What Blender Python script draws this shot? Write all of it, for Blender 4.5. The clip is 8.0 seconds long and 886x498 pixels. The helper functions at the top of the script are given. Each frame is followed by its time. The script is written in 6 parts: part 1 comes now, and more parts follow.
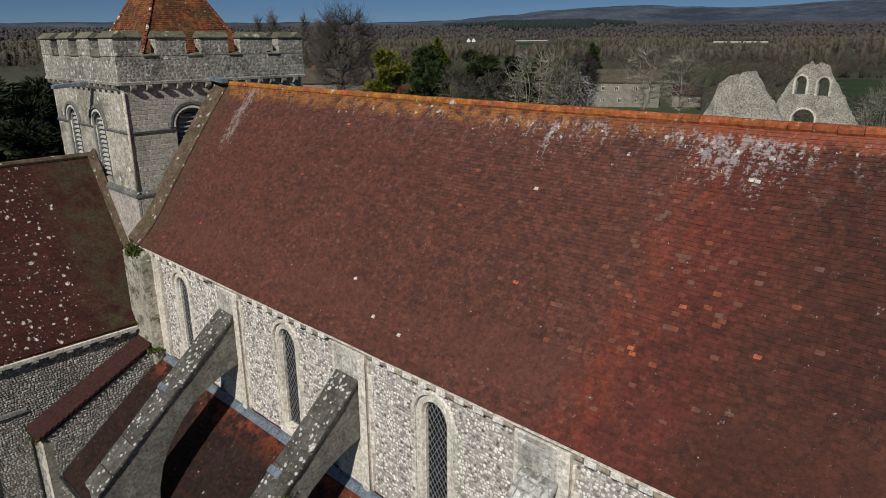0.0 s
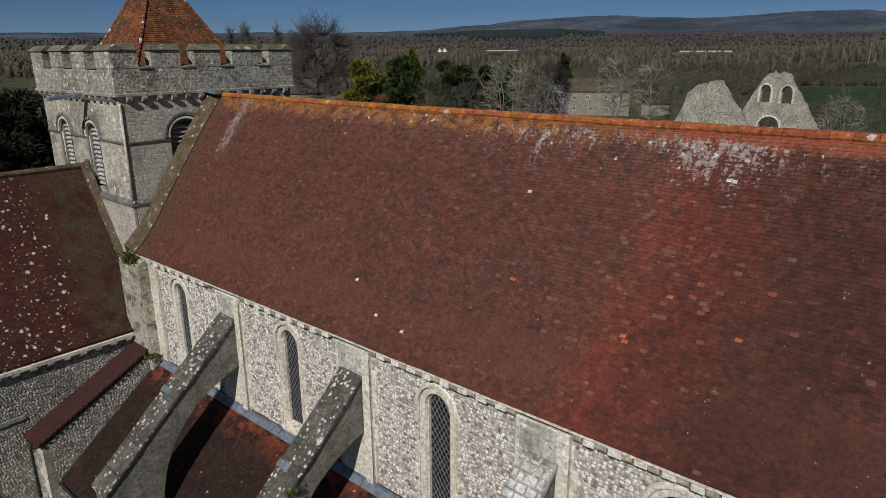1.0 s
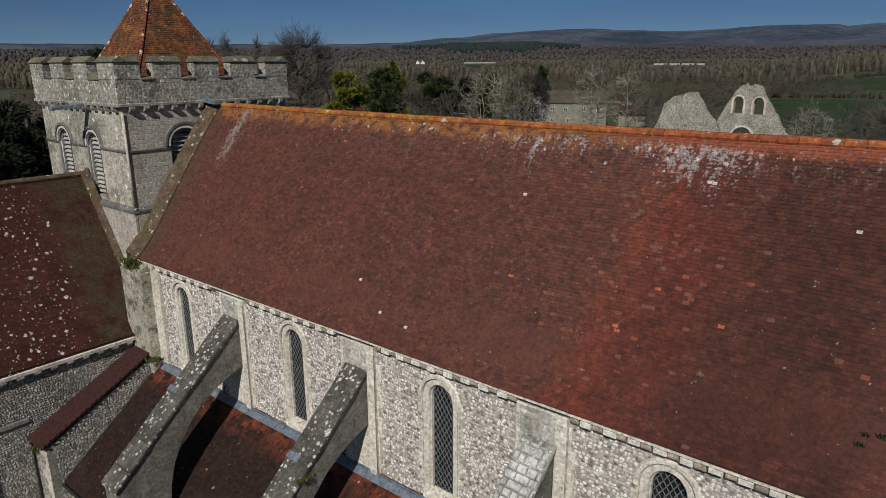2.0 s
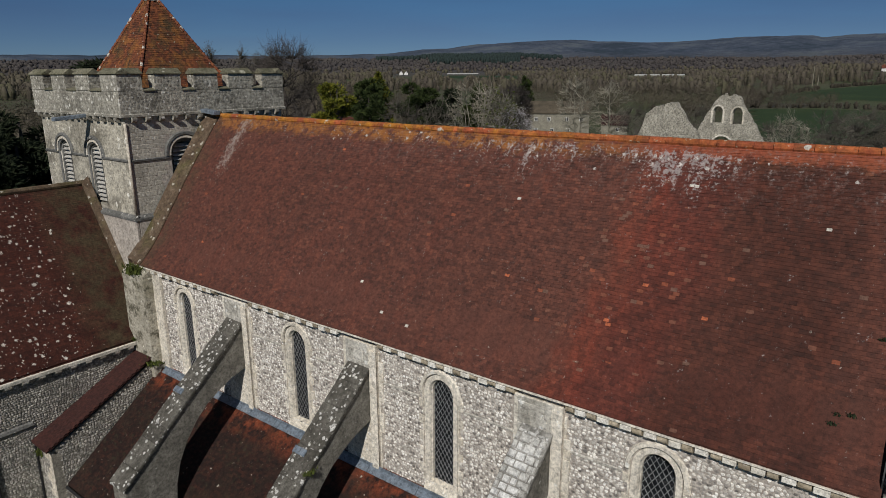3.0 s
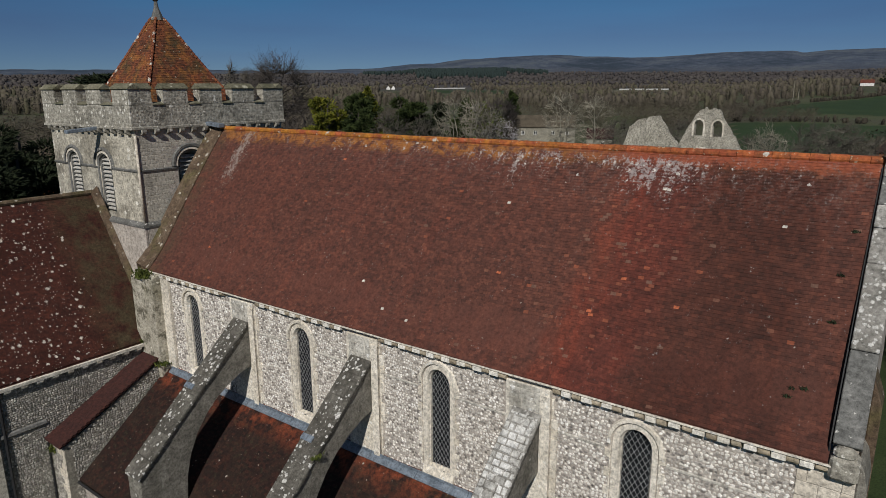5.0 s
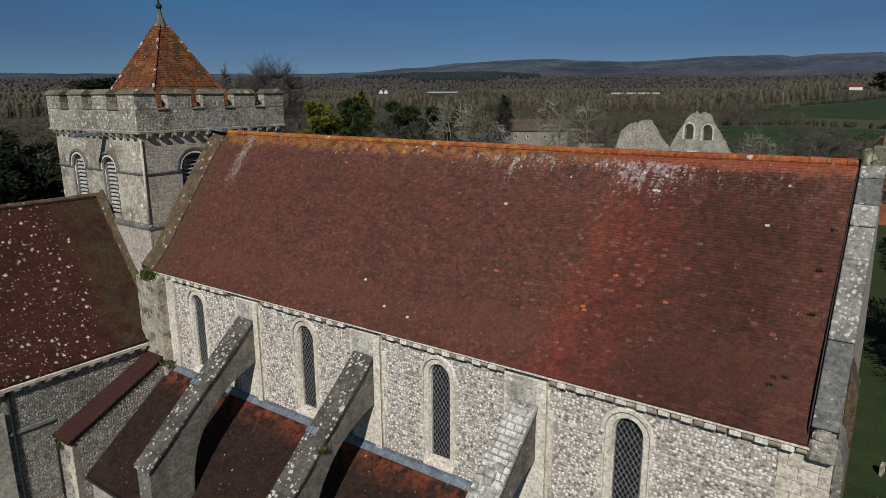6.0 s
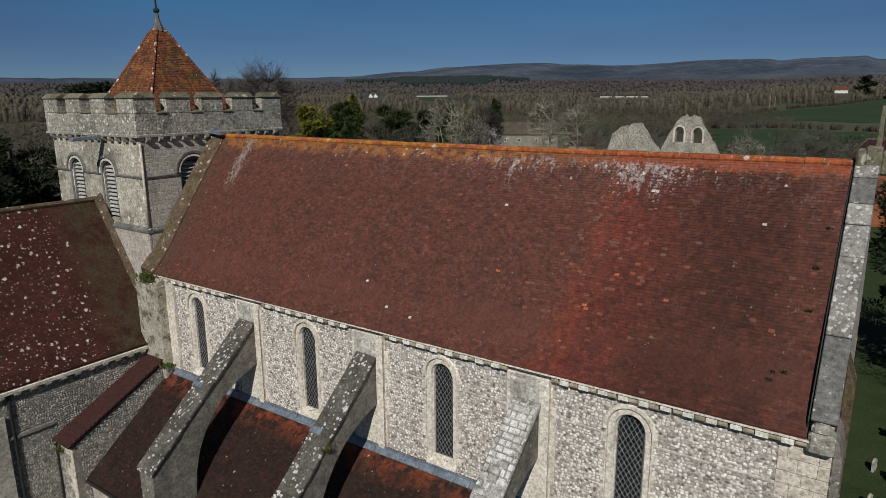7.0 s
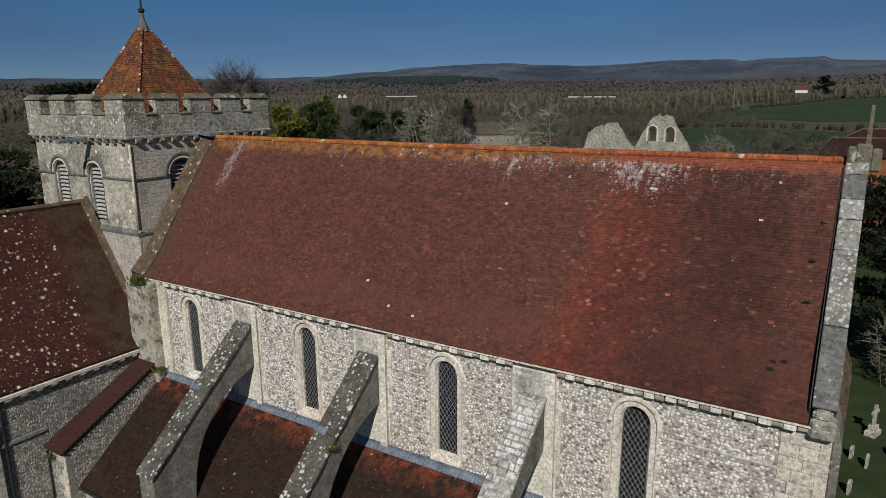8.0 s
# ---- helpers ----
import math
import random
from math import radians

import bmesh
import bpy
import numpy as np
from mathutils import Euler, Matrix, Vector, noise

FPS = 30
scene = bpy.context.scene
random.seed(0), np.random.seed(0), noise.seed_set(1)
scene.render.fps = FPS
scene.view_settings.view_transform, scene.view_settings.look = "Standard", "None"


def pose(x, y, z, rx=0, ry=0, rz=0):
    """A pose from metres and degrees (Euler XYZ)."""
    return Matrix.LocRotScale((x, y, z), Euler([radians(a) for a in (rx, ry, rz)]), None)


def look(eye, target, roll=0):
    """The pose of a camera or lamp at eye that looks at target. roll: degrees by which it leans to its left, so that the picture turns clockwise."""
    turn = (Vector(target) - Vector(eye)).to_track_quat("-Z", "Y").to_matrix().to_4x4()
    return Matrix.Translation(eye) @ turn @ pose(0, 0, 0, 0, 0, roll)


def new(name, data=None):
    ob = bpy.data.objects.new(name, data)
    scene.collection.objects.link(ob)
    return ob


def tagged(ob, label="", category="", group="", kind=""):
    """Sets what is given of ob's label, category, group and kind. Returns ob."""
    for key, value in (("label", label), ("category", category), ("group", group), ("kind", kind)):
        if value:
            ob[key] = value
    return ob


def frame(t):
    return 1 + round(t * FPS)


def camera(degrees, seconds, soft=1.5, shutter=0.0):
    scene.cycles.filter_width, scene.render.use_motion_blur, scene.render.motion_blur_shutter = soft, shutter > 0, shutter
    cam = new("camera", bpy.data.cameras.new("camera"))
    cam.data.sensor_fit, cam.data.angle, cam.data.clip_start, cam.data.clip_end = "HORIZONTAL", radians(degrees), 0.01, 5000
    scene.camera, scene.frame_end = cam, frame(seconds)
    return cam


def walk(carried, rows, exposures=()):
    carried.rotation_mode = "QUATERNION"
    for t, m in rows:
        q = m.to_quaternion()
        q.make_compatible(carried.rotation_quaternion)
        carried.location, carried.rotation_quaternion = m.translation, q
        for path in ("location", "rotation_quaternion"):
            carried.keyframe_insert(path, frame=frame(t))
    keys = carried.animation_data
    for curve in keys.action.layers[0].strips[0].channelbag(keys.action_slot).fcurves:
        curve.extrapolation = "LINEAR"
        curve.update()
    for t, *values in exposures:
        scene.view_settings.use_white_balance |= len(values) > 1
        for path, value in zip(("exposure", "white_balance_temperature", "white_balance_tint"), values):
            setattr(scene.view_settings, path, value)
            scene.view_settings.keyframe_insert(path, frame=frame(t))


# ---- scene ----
cam = camera(68.2, 8.0, soft=0.8)
PATH = [
    (0, (-0.454, -0.329, 20.191), (-1.759, 1.06, 19.585), -0.3),
    (0.5, (-0.367, -0.966, 20.221), (-1.642, 0.456, 19.626), -0.4),
    (1, (-0.27, -1.571, 20.279), (-1.521, -0.122, 19.699), -0.4),
    (1.5, (-0.139, -2.219, 20.284), (-1.368, -0.745, 19.72), -0.3),
    (3, (0.3, -3.955, 20.328), (-0.875, -2.422, 19.81), -0.3),
    (3.5, (0.483, -4.329, 20.344), (-0.684, -2.786, 19.837), -0.3),
    (4, (0.698, -4.724, 20.331), (-0.464, -3.174, 19.834), -0.3),
    (4.5, (0.898, -5.077, 20.319), (-0.26, -3.52, 19.834), -0.3),
    (6, (1.494, -6.407, 20.415), (0.359, -4.828, 19.948), -0.3),
    (6.5, (1.498, -6.602, 20.361), (0.37, -5.015, 19.902), -0.3),
    (7, (1.333, -6.874, 20.383), (0.221, -5.276, 19.927), -0.4),
    (7.5, (0.988, -7.276, 20.352), (-0.092, -5.656, 19.897), -0.4),
    (8, (0.591, -7.705, 20.407), (-0.447, -6.058, 19.951), -0.5),
]
walk(cam, [(t, look(eye, target, roll)) for t, eye, target, roll in PATH], exposures=((0.0, -0.5), (1.0, -0.6), (3.5, -0.64), (4.5, -0.6), (6.0, -0.56), (8.0, -0.56)))

# ---- daylight ----
SUN_AZ, SUN_EL = radians(156), radians(40)
world = bpy.data.worlds.new("sky")
scene.world = world
world.use_nodes = True
wn = world.node_tree
sky = wn.nodes.new("ShaderNodeTexSky")
sky.sky_type = "NISHITA"
sky.sun_disc = False
sky.sun_elevation, sky.sun_rotation = SUN_EL, SUN_AZ
sky.altitude, sky.air_density, sky.dust_density, sky.ozone_density = 4000, 0.88, 0.0, 6.5
# thin grey haze low over the horizon, clearer blue above it
up = wn.nodes.new("ShaderNodeSeparateXYZ")
way = wn.nodes.new("ShaderNodeTexCoord")
wn.links.new(way.outputs["Generated"], up.inputs[0])
stretch = wn.nodes.new("ShaderNodeVectorMath")
stretch.operation = "MULTIPLY"
stretch.inputs[1].default_value = (2.2, 2.2, 16.0)
wn.links.new(way.outputs["Generated"], stretch.inputs[0])
veil = wn.nodes.new("ShaderNodeTexNoise")
veil.inputs["Scale"].default_value, veil.inputs["Detail"].default_value = 1.0, 4.0
wn.links.new(stretch.outputs[0], veil.inputs["Vector"])
lift = wn.nodes.new("ShaderNodeMath")
lift.operation = "MULTIPLY_ADD"
wn.links.new(veil.outputs[0], lift.inputs[0])
lift.inputs[1].default_value = -0.12
wn.links.new(up.outputs[2], lift.inputs[2])
tone = wn.nodes.new("ShaderNodeValToRGB")
for place, colour in ((0.0, (0.84, 0.89, 0.94)), (0.05, (0.88, 1.08, 1.1)), (0.1, (0.78, 1.3, 1.28)), (0.25, (0.9, 1.1, 1.15)), (0.5, (1.0, 1.0, 1.0))):
    e = tone.color_ramp.elements.new(place) if place not in (0.0,) else tone.color_ramp.elements[0]
    e.position, e.color = place, (*colour, 1)
tone.color_ramp.elements[-1].color = (1, 1, 1, 1)
wn.links.new(lift.outputs[0], tone.inputs[0])
hazy = wn.nodes.new("ShaderNodeMix")
hazy.data_type, hazy.blend_type = "RGBA", "MULTIPLY"
hazy.inputs[0].default_value = 1.0
wn.links.new(sky.outputs[0], hazy.inputs[6])
wn.links.new(tone.outputs[0], hazy.inputs[7])
wn.links.new(hazy.outputs[2], wn.nodes["Background"].inputs[0])
wn.nodes["Background"].inputs[1].default_value = 0.05
sun_dir = Vector((math.sin(SUN_AZ) * math.cos(SUN_EL), math.cos(SUN_AZ) * math.cos(SUN_EL), math.sin(SUN_EL)))
sun = new("sun", bpy.data.lights.new("sun", "SUN"))
sun.data.energy, sun.data.angle, sun.data.color = 5.0, radians(0.53), (1.0, 0.96, 0.90)
sun.matrix_world = look(tuple(sun_dir * 120), (0, 0, 0))

# ---- materials ----
def nd(nt, kind, **sets):
    n = nt.nodes.new(kind)
    for k, v in sets.items():
        n.inputs[k].default_value = v
    return n


def math_node(nt, op, a, b=None, clamp=False):
    n = nt.nodes.new("ShaderNodeMath")
    n.operation, n.use_clamp = op, clamp
    for i, v in enumerate((a, b)):
        if v is None:
            continue
        if isinstance(v, (int, float)):
            n.inputs[i].default_value = v
        else:
            nt.links.new(v, n.inputs[i])
    return n.outputs[0]


def ramp_node(nt, fac, stops):
    n = nt.nodes.new("ShaderNodeValToRGB")
    el = n.color_ramp.elements
    while len(el) < len(stops):
        el.new(0.5)
    for e, (p, c) in zip(el, stops):
        e.position, e.color = p, (*c, 1)
    nt.links.new(fac, n.inputs[0])
    return n.outputs[0]


def noise_node(nt, vec, scale, detail=4, rough=0.6, distortion=0.0):
    n = nd(nt, "ShaderNodeTexNoise", Scale=scale, Detail=detail, Roughness=rough, Distortion=distortion)
    nt.links.new(vec, n.inputs["Vector"])
    return n.outputs[0]


def span(nt, v, a, b, c=0.0, d=1.0):
    n = nt.nodes.new("ShaderNodeMapRange")
    for i, x in enumerate((a, b, c, d)):
        n.inputs[i + 1].default_value = x
    nt.links.new(v, n.inputs[0])
    return n.outputs[0]


def mix(nt, fac, a, b, mode="MIX"):
    n = nt.nodes.new("ShaderNodeMix")
    n.data_type, n.blend_type = "RGBA", mode
    for i, v in ((0, fac), (6, a), (7, b)):
        if isinstance(v, tuple):
            n.inputs[i].default_value = (*v, 1)
        elif isinstance(v, (int, float)):
            n.inputs[i].default_value = v
        else:
            nt.links.new(v, n.inputs[i])
    return n.outputs[2]


def spots(nt, vec, scale, size, share, wobble=0.25):
    """Round uneven blotches: 1 inside, 0 outside. size: radius in cells; share: how many of the cells hold one."""
    w = nd(nt, "ShaderNodeTexNoise", Scale=scale * 2.2, Detail=5.0, Roughness=0.75)
    nt.links.new(vec, w.inputs["Vector"])
    off = nt.nodes.new("ShaderNodeVectorMath")
    off.operation = "MULTIPLY_ADD"
    nt.links.new(w.outputs[1], off.inputs[0])
    off.inputs[1].default_value = ((wobble + 0.7) / scale,) * 3
    nt.links.new(vec, off.inputs[2])
    v = nd(nt, "ShaderNodeTexVoronoi", Scale=scale, Randomness=1.0)
    nt.links.new(off.outputs[0], v.inputs["Vector"])
    rnd = nt.nodes.new("ShaderNodeSeparateColor")
    nt.links.new(v.outputs["Color"], rnd.inputs[0])
    radius = math_node(nt, "MULTIPLY", rnd.outputs[1], size)
    inside = span(nt, math_node(nt, "SUBTRACT", radius, v.outputs["Distance"]), 0.0, 0.06)
    chosen = math_node(nt, "LESS_THAN", rnd.outputs[0], share)
    return math_node(nt, "MULTIPLY", inside, chosen)


def material(name, stops, scale=3.0, fine=40.0, rand="", rand_share=0.6, rough=0.9, bump=0.3, bump_size=0.01, metal=0.0, layers=None, spec=0.3, grain=0.55, grain_scale=9.0):
    """Colour by a ramp over piece-to-piece chance and noise at two scales; layers(nt, vec, axes, colour) may add stains."""
    m = bpy.data.materials.new(name)
    m.use_nodes = True
    nt = m.node_tree
    bsdf = nt.nodes["Principled BSDF"]
    geo = nt.nodes.new("ShaderNodeNewGeometry")
    vec = geo.outputs["Position"]
    n1 = noise_node(nt, vec, scale)
    n2 = noise_node(nt, vec, fine, 3)
    fac = math_node(nt, "ADD", math_node(nt, "MULTIPLY", n1, 0.65), math_node(nt, "MULTIPLY", n2, 0.35))
    fac = span(nt, fac, 0.3, 0.7)
    if rand:
        r = geo.outputs["Random Per Island"] if rand == "island" else nt.nodes.new("ShaderNodeObjectInfo").outputs["Random"]
        fac = math_node(nt, "ADD", math_node(nt, "MULTIPLY", r, rand_share), math_node(nt, "MULTIPLY", fac, 1 - rand_share))
    col = ramp_node(nt, fac, stops)
    if layers:
        axes = nt.nodes.new("ShaderNodeSeparateXYZ")
        nt.links.new(vec, axes.inputs[0])
        col = layers(nt, vec, axes.outputs, col)
    if grain:
        speck = math_node(nt, "ADD", math_node(nt, "MULTIPLY", noise_node(nt, vec, grain_scale, 6, 0.72), 0.75), math_node(nt, "MULTIPLY", noise_node(nt, vec, grain_scale * 6, 2), 0.25))
        lo, hi = 1 - grain, 1 + grain * 0.8
        col = mix(nt, 1.0, col, ramp_node(nt, speck, [(0.36, (lo, lo, lo)), (0.5, (1, 1, 1)), (0.64, (hi, hi, hi))]), "MULTIPLY")
    nt.links.new(col, bsdf.inputs["Base Color"])
    bsdf.inputs["Roughness"].default_value = rough
    bsdf.inputs["Metallic"].default_value = metal
    bsdf.inputs["Specular IOR Level"].default_value = spec
    if bump:
        b = nd(nt, "ShaderNodeBump", Strength=bump, Distance=bump_size)
        nt.links.new(math_node(nt, "ADD", n2, math_node(nt, "MULTIPLY", n1, 0.6)), b.inputs["Height"])
        nt.links.new(b.outputs[0], bsdf.inputs["Normal"])
    return m


def lichen(nt, vec, col, scale, size, share, colour, wobble=0.25):
    return mix(nt, spots(nt, vec, scale, size, share, wobble), col, colour)


def chancel_tile_layers(nt, vec, ax, col):
    x, y, z = ax

    def stretched(sx, sy, sz, scale, detail=4):
        n = nt.nodes.new("ShaderNodeVectorMath")
        n.operation = "MULTIPLY"
        n.inputs[1].default_value = (sx, sy, sz)
        nt.links.new(vec, n.inputs[0])
        return noise_node(nt, n.outputs[0], scale, detail)

    def times(*v):
        out = v[0]
        for w in v[1:]:
            out = math_node(nt, "MULTIPLY", out, w)
        return out
    lines = stretched(2.6, 0.3, 0.3, 1.0)
    broad = noise_node(nt, vec, 0.4, 4)
    # broad drifts from brown to sooty, and faint runs down the slope
    col = mix(nt, span(nt, broad, 0.4, 0.66, 0.0, 0.5), col, (0.74, 0.84, 0.86), "MULTIPLY")
    col = mix(nt, span(nt, lines, 0.45, 0.7, 0.0, 0.4), col, (1.3, 1.02, 0.9), "MULTIPLY")
    # a run of orange-red tiles that slides west towards the eaves, wine-red tiles beside it, a darker tone beyond
    shift = span(nt, z, 12.5, 15.5, 0.75, 0.0)
    wander = span(nt, noise_node(nt, vec, 1.1, 5), 0.3, 0.7, -0.35, 0.35)
    at = math_node(nt, "ADD", math_node(nt, "ADD", x, shift), wander)
    orange = times(span(nt, at, -6.75, -6.2), span(nt, at, -5.1, -5.8), span(nt, lines, 0.32, 0.55, 0.35, 1.0), span(nt, broad, 0.3, 0.6, 0.55, 1.0))
    wine = times(span(nt, at, -6.2, -5.3), span(nt, at, -3.3, -4.2), 0.75)
    col = mix(nt, wine, col, mix(nt, 1.0, col, (0.95, 0.62, 0.6), "MULTIPLY"))
    col = mix(nt, times(orange, 0.8), col, mix(nt, 1.0, col, (1.5, 1.0, 0.85), "MULTIPLY"))
    east_darker = times(span(nt, at, -4.3, -3.3), span(nt, noise_node(nt, vec, 0.7, 4), 0.3, 0.6, 0.65, 1.0))
    col = mix(nt, times(east_darker, span(nt, x, -0.4, -1.2, 0.45, 1.0)), col, (0.6, 0.54, 0.51), "MULTIPLY")
    # odd tiles that stayed pale or bright, most of them along the run
    chance = nt.nodes.new("ShaderNodeNewGeometry").outputs["Random Per Island"]
    odd = nt.nodes.new("ShaderNodeTexWhiteNoise")
    odd.noise_dimensions = "1D"
    nt.links.new(math_node(nt, "MULTIPLY", chance, 917.0), odd.inputs["W"])
    zone = times(span(nt, at, -8.0, -6.5), span(nt, at, -2.4, -4.0), span(nt, z, 17.2, 16.0), span(nt, z, 12.6, 13.6))
    pale = math_node(nt, "LESS_THAN", odd.outputs[0], math_node(nt, "ADD", times(zone, 0.05), 0.006))
    col = mix(nt, times(pale, 0.6), col, ramp_node(nt, chance, [(0.2, (0.19, 0.11, 0.08)), (0.6, (0.20, 0.082, 0.052)), (0.95, (0.30, 0.085, 0.042))]))
    # fresh orange courses under the ridge, crusted with orange growth towards the tower
    under = math_node(nt, "ADD", z, times(span(nt, noise_node(nt, vec, 2.6, 5), 0.3, 0.7), 0.3))
    top = span(nt, under, 18.22, 18.36)
    col = mix(nt, times(top, span(nt, x, -9.0, -6.0, 0.0, 0.8)), col, (0.27, 0.068, 0.035))
    crust = times(span(nt, under, 18.02, 18.3), span(nt, noise_node(nt, vec, 3.0, 5), 0.4, 0.55), span(nt, x, -6.0, -9.5, 0.1, 1.0))
    col = mix(nt, times(crust, 0.85), col, (0.33, 0.13, 0.03))
    # white growth: a ragged fringe that drips from the ridge
    heavy = math_node(nt, "ADD", times(span(nt, x, -7.3, -6.2), span(nt, x, -3.6, -4.3)), math_node(nt, "ADD", times(span(nt, x, -13.0, -11.4), span(nt, x, -8.0, -9.4), 0.85), times(span(nt, x, -22.0, -12.0, 0.2, 0.55), span(nt, x, -0.4, -3.0, 0.3, 1.0))))
    reach = times(span(nt, stretched(2.2, 0.25, 0.25, 1.0), 0.3, 0.7, 0.25, 0.95), heavy)
    drop = math_node(nt, "SUBTRACT", 18.3, z)
    cover = times(span(nt, math_node(nt, "SUBTRACT", reach, drop), -0.35, 0.7), span(nt, drop, -0.05, 0.12))
    flake = math_node(nt, "ADD", times(stretched(5.0, 2.0, 2.0, 1.0, 6), 0.35), times(noise_node(nt, vec, 13.0, 6, 0.7), 0.65))
    white = span(nt, math_node(nt, "ADD", flake, times(cover, 0.145)), 0.61, 0.67)
    col = mix(nt, times(white, 0.8), col, (0.38, 0.345, 0.335))
    col = lichen(nt, vec, col, 5.5, 0.42, times(cover, 0.4), (0.52, 0.49, 0.46), 0.8)
    # grey weathering on the courses further down below the fringe and at the east end
    grey = times(span(nt, z, 16.6, 17.9), span(nt, flake, 0.5, 0.62), span(nt, x, -24.0, -10.0, 0.3, 0.8))
    col = mix(nt, times(grey, 0.5), col, (0.2, 0.16, 0.145))
    # pale run beside the tower
    strk = math_node(nt, "ADD", x, math_node(nt, "MULTIPLY", math_node(nt, "SUBTRACT", z, 18.0), -0.1))
    run = times(span(nt, strk, -25.5, -24.9), span(nt, strk, -23.9, -24.5), span(nt, z, 15.3, 17.0))
    col = mix(nt, times(span(nt, math_node(nt, "ADD", flake, times(run, 0.11)), 0.59, 0.66), span(nt, run, 0.1, 0.4)), col, (0.30, 0.25, 0.22))
    # green-brown moss beside the verge
    col = mix(nt, times(span(nt, x, -25.7, -26.6), span(nt, noise_node(nt, vec, 1.8, 5), 0.35, 0.6), 0.6), col, (0.075, 0.058, 0.034))
    # single scattered lichens
    col = lichen(nt, vec, col, 7.0, 0.17, 0.10, (0.40, 0.34, 0.30), 0.4)
    col = lichen(nt, vec, col, 3.0, 0.10, 0.2, (0.48, 0.44, 0.38))
    return col


def transept_tile_layers(nt, vec, ax, col):
    x, y, z = ax
    col = mix(nt, span(nt, noise_node(nt, vec, 0.6, 3), 0.35, 0.65, 0.3, 1.0), col, (0.62, 0.5, 0.46), "MULTIPLY")
    moss = math_node(nt, "MULTIPLY", span(nt, y, 7.4, 8.6), span(nt, noise_node(nt, vec, 1.5, 4), 0.35, 0.6))
    col = mix(nt, math_node(nt, "MULTIPLY", moss, 0.8), col, (0.06, 0.05, 0.026))
    clear = span(nt, y, 8.2, 7.2)
    col = lichen(nt, vec, col, 4.2, 0.36, math_node(nt, "MULTIPLY", clear, 0.7), (0.6, 0.56, 0.5), 0.5)
    col = lichen(nt, vec, col, 9.0, 0.34, math_node(nt, "MULTIPLY", clear, 0.55), (0.5, 0.46, 0.4), 0.5)
    return col


def aisle_tile_layers(nt, vec, ax, col):
    x, y, z = ax
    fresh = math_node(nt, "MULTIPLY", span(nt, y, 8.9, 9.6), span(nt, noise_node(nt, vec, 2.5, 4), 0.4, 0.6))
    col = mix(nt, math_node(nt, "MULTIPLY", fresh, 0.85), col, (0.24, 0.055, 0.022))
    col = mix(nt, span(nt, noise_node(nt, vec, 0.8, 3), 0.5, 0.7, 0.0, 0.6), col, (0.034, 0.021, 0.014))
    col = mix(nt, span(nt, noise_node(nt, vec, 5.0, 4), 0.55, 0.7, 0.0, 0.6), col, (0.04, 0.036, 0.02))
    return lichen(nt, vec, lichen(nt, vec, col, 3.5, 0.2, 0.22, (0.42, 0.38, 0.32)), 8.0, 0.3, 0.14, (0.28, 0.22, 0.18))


def spire_tile_layers(nt, vec, ax, col):
    col = mix(nt, span(nt, noise_node(nt, vec, 1.1, 5), 0.47, 0.6, 0.0, 0.8), col, (0.06, 0.05, 0.024))
    col = mix(nt, span(nt, noise_node(nt, vec, 2.2, 5), 0.5, 0.62, 0.0, 0.7), col, (0.30, 0.115, 0.032))
    return lichen(nt, vec, col, 6.0, 0.3, 0.3, (0.42, 0.37, 0.28), 0.6)


def ridge_layers(nt, vec, ax, col):
    west = span(nt, ax[0], -6.0, -14.0, 0.25, 1.0)
    f = math_node(nt, "MULTIPLY", span(nt, noise_node(nt, vec, 1.6, 5), 0.4, 0.56), west)
    col = mix(nt, f, col, (0.42, 0.17, 0.025))
    col = mix(nt, span(nt, noise_node(nt, vec, 4.0, 5), 0.5, 0.66, 0.0, 0.6), col, (0.11, 0.045, 0.025))
    return lichen(nt, vec, lichen(nt, vec, col, 3.5, 0.4, 0.3, (0.52, 0.48, 0.42), 0.6), 9.0, 0.45, 0.3, (0.42, 0.34, 0.24), 0.6)


def stone_layers(spots_share, colour=(0.55, 0.53, 0.47), dark=(0.09, 0.085, 0.07), dark_share=0.5, scale=2.5, size=0.42):
    def add(nt, vec, ax, col):
        col = mix(nt, span(nt, noise_node(nt, vec, 0.9, 5), 0.5, 0.68, 0.0, dark_share), col, dark)
        return lichen(nt, vec, col, scale, size, spots_share, colour, 0.4)
    return add


TILE = [(0.0, (0.052, 0.024, 0.019)), (0.3, (0.088, 0.035, 0.026)), (0.6, (0.120, 0.044, 0.031)), (0.85, (0.156, 0.057, 0.038)), (0.95, (0.20, 0.078, 0.052))]
M = {}
M["tile"] = material("clay_tile", TILE, 2.5, 30, "island", 0.5, 0.85, 0.4, 0.006, layers=chancel_tile_layers, grain=0.42)
M["tile_one"] = material("clay_tile_single", TILE, 2.5, 30, "object", 0.5, 0.85, 0.4, 0.006, layers=chancel_tile_layers, grain=0.42)
M["tile_transept"] = material("clay_tile_transept", [(p, (r * 0.68, g * 0.6, b * 0.58)) for p, (r, g, b) in TILE], 1.5, 30, "island", 0.5, 0.85, 0.4, 0.006, layers=transept_tile_layers)
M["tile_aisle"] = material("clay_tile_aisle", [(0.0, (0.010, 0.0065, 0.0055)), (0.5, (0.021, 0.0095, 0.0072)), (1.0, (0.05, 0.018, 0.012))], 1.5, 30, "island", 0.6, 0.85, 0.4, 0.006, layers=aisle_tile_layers)
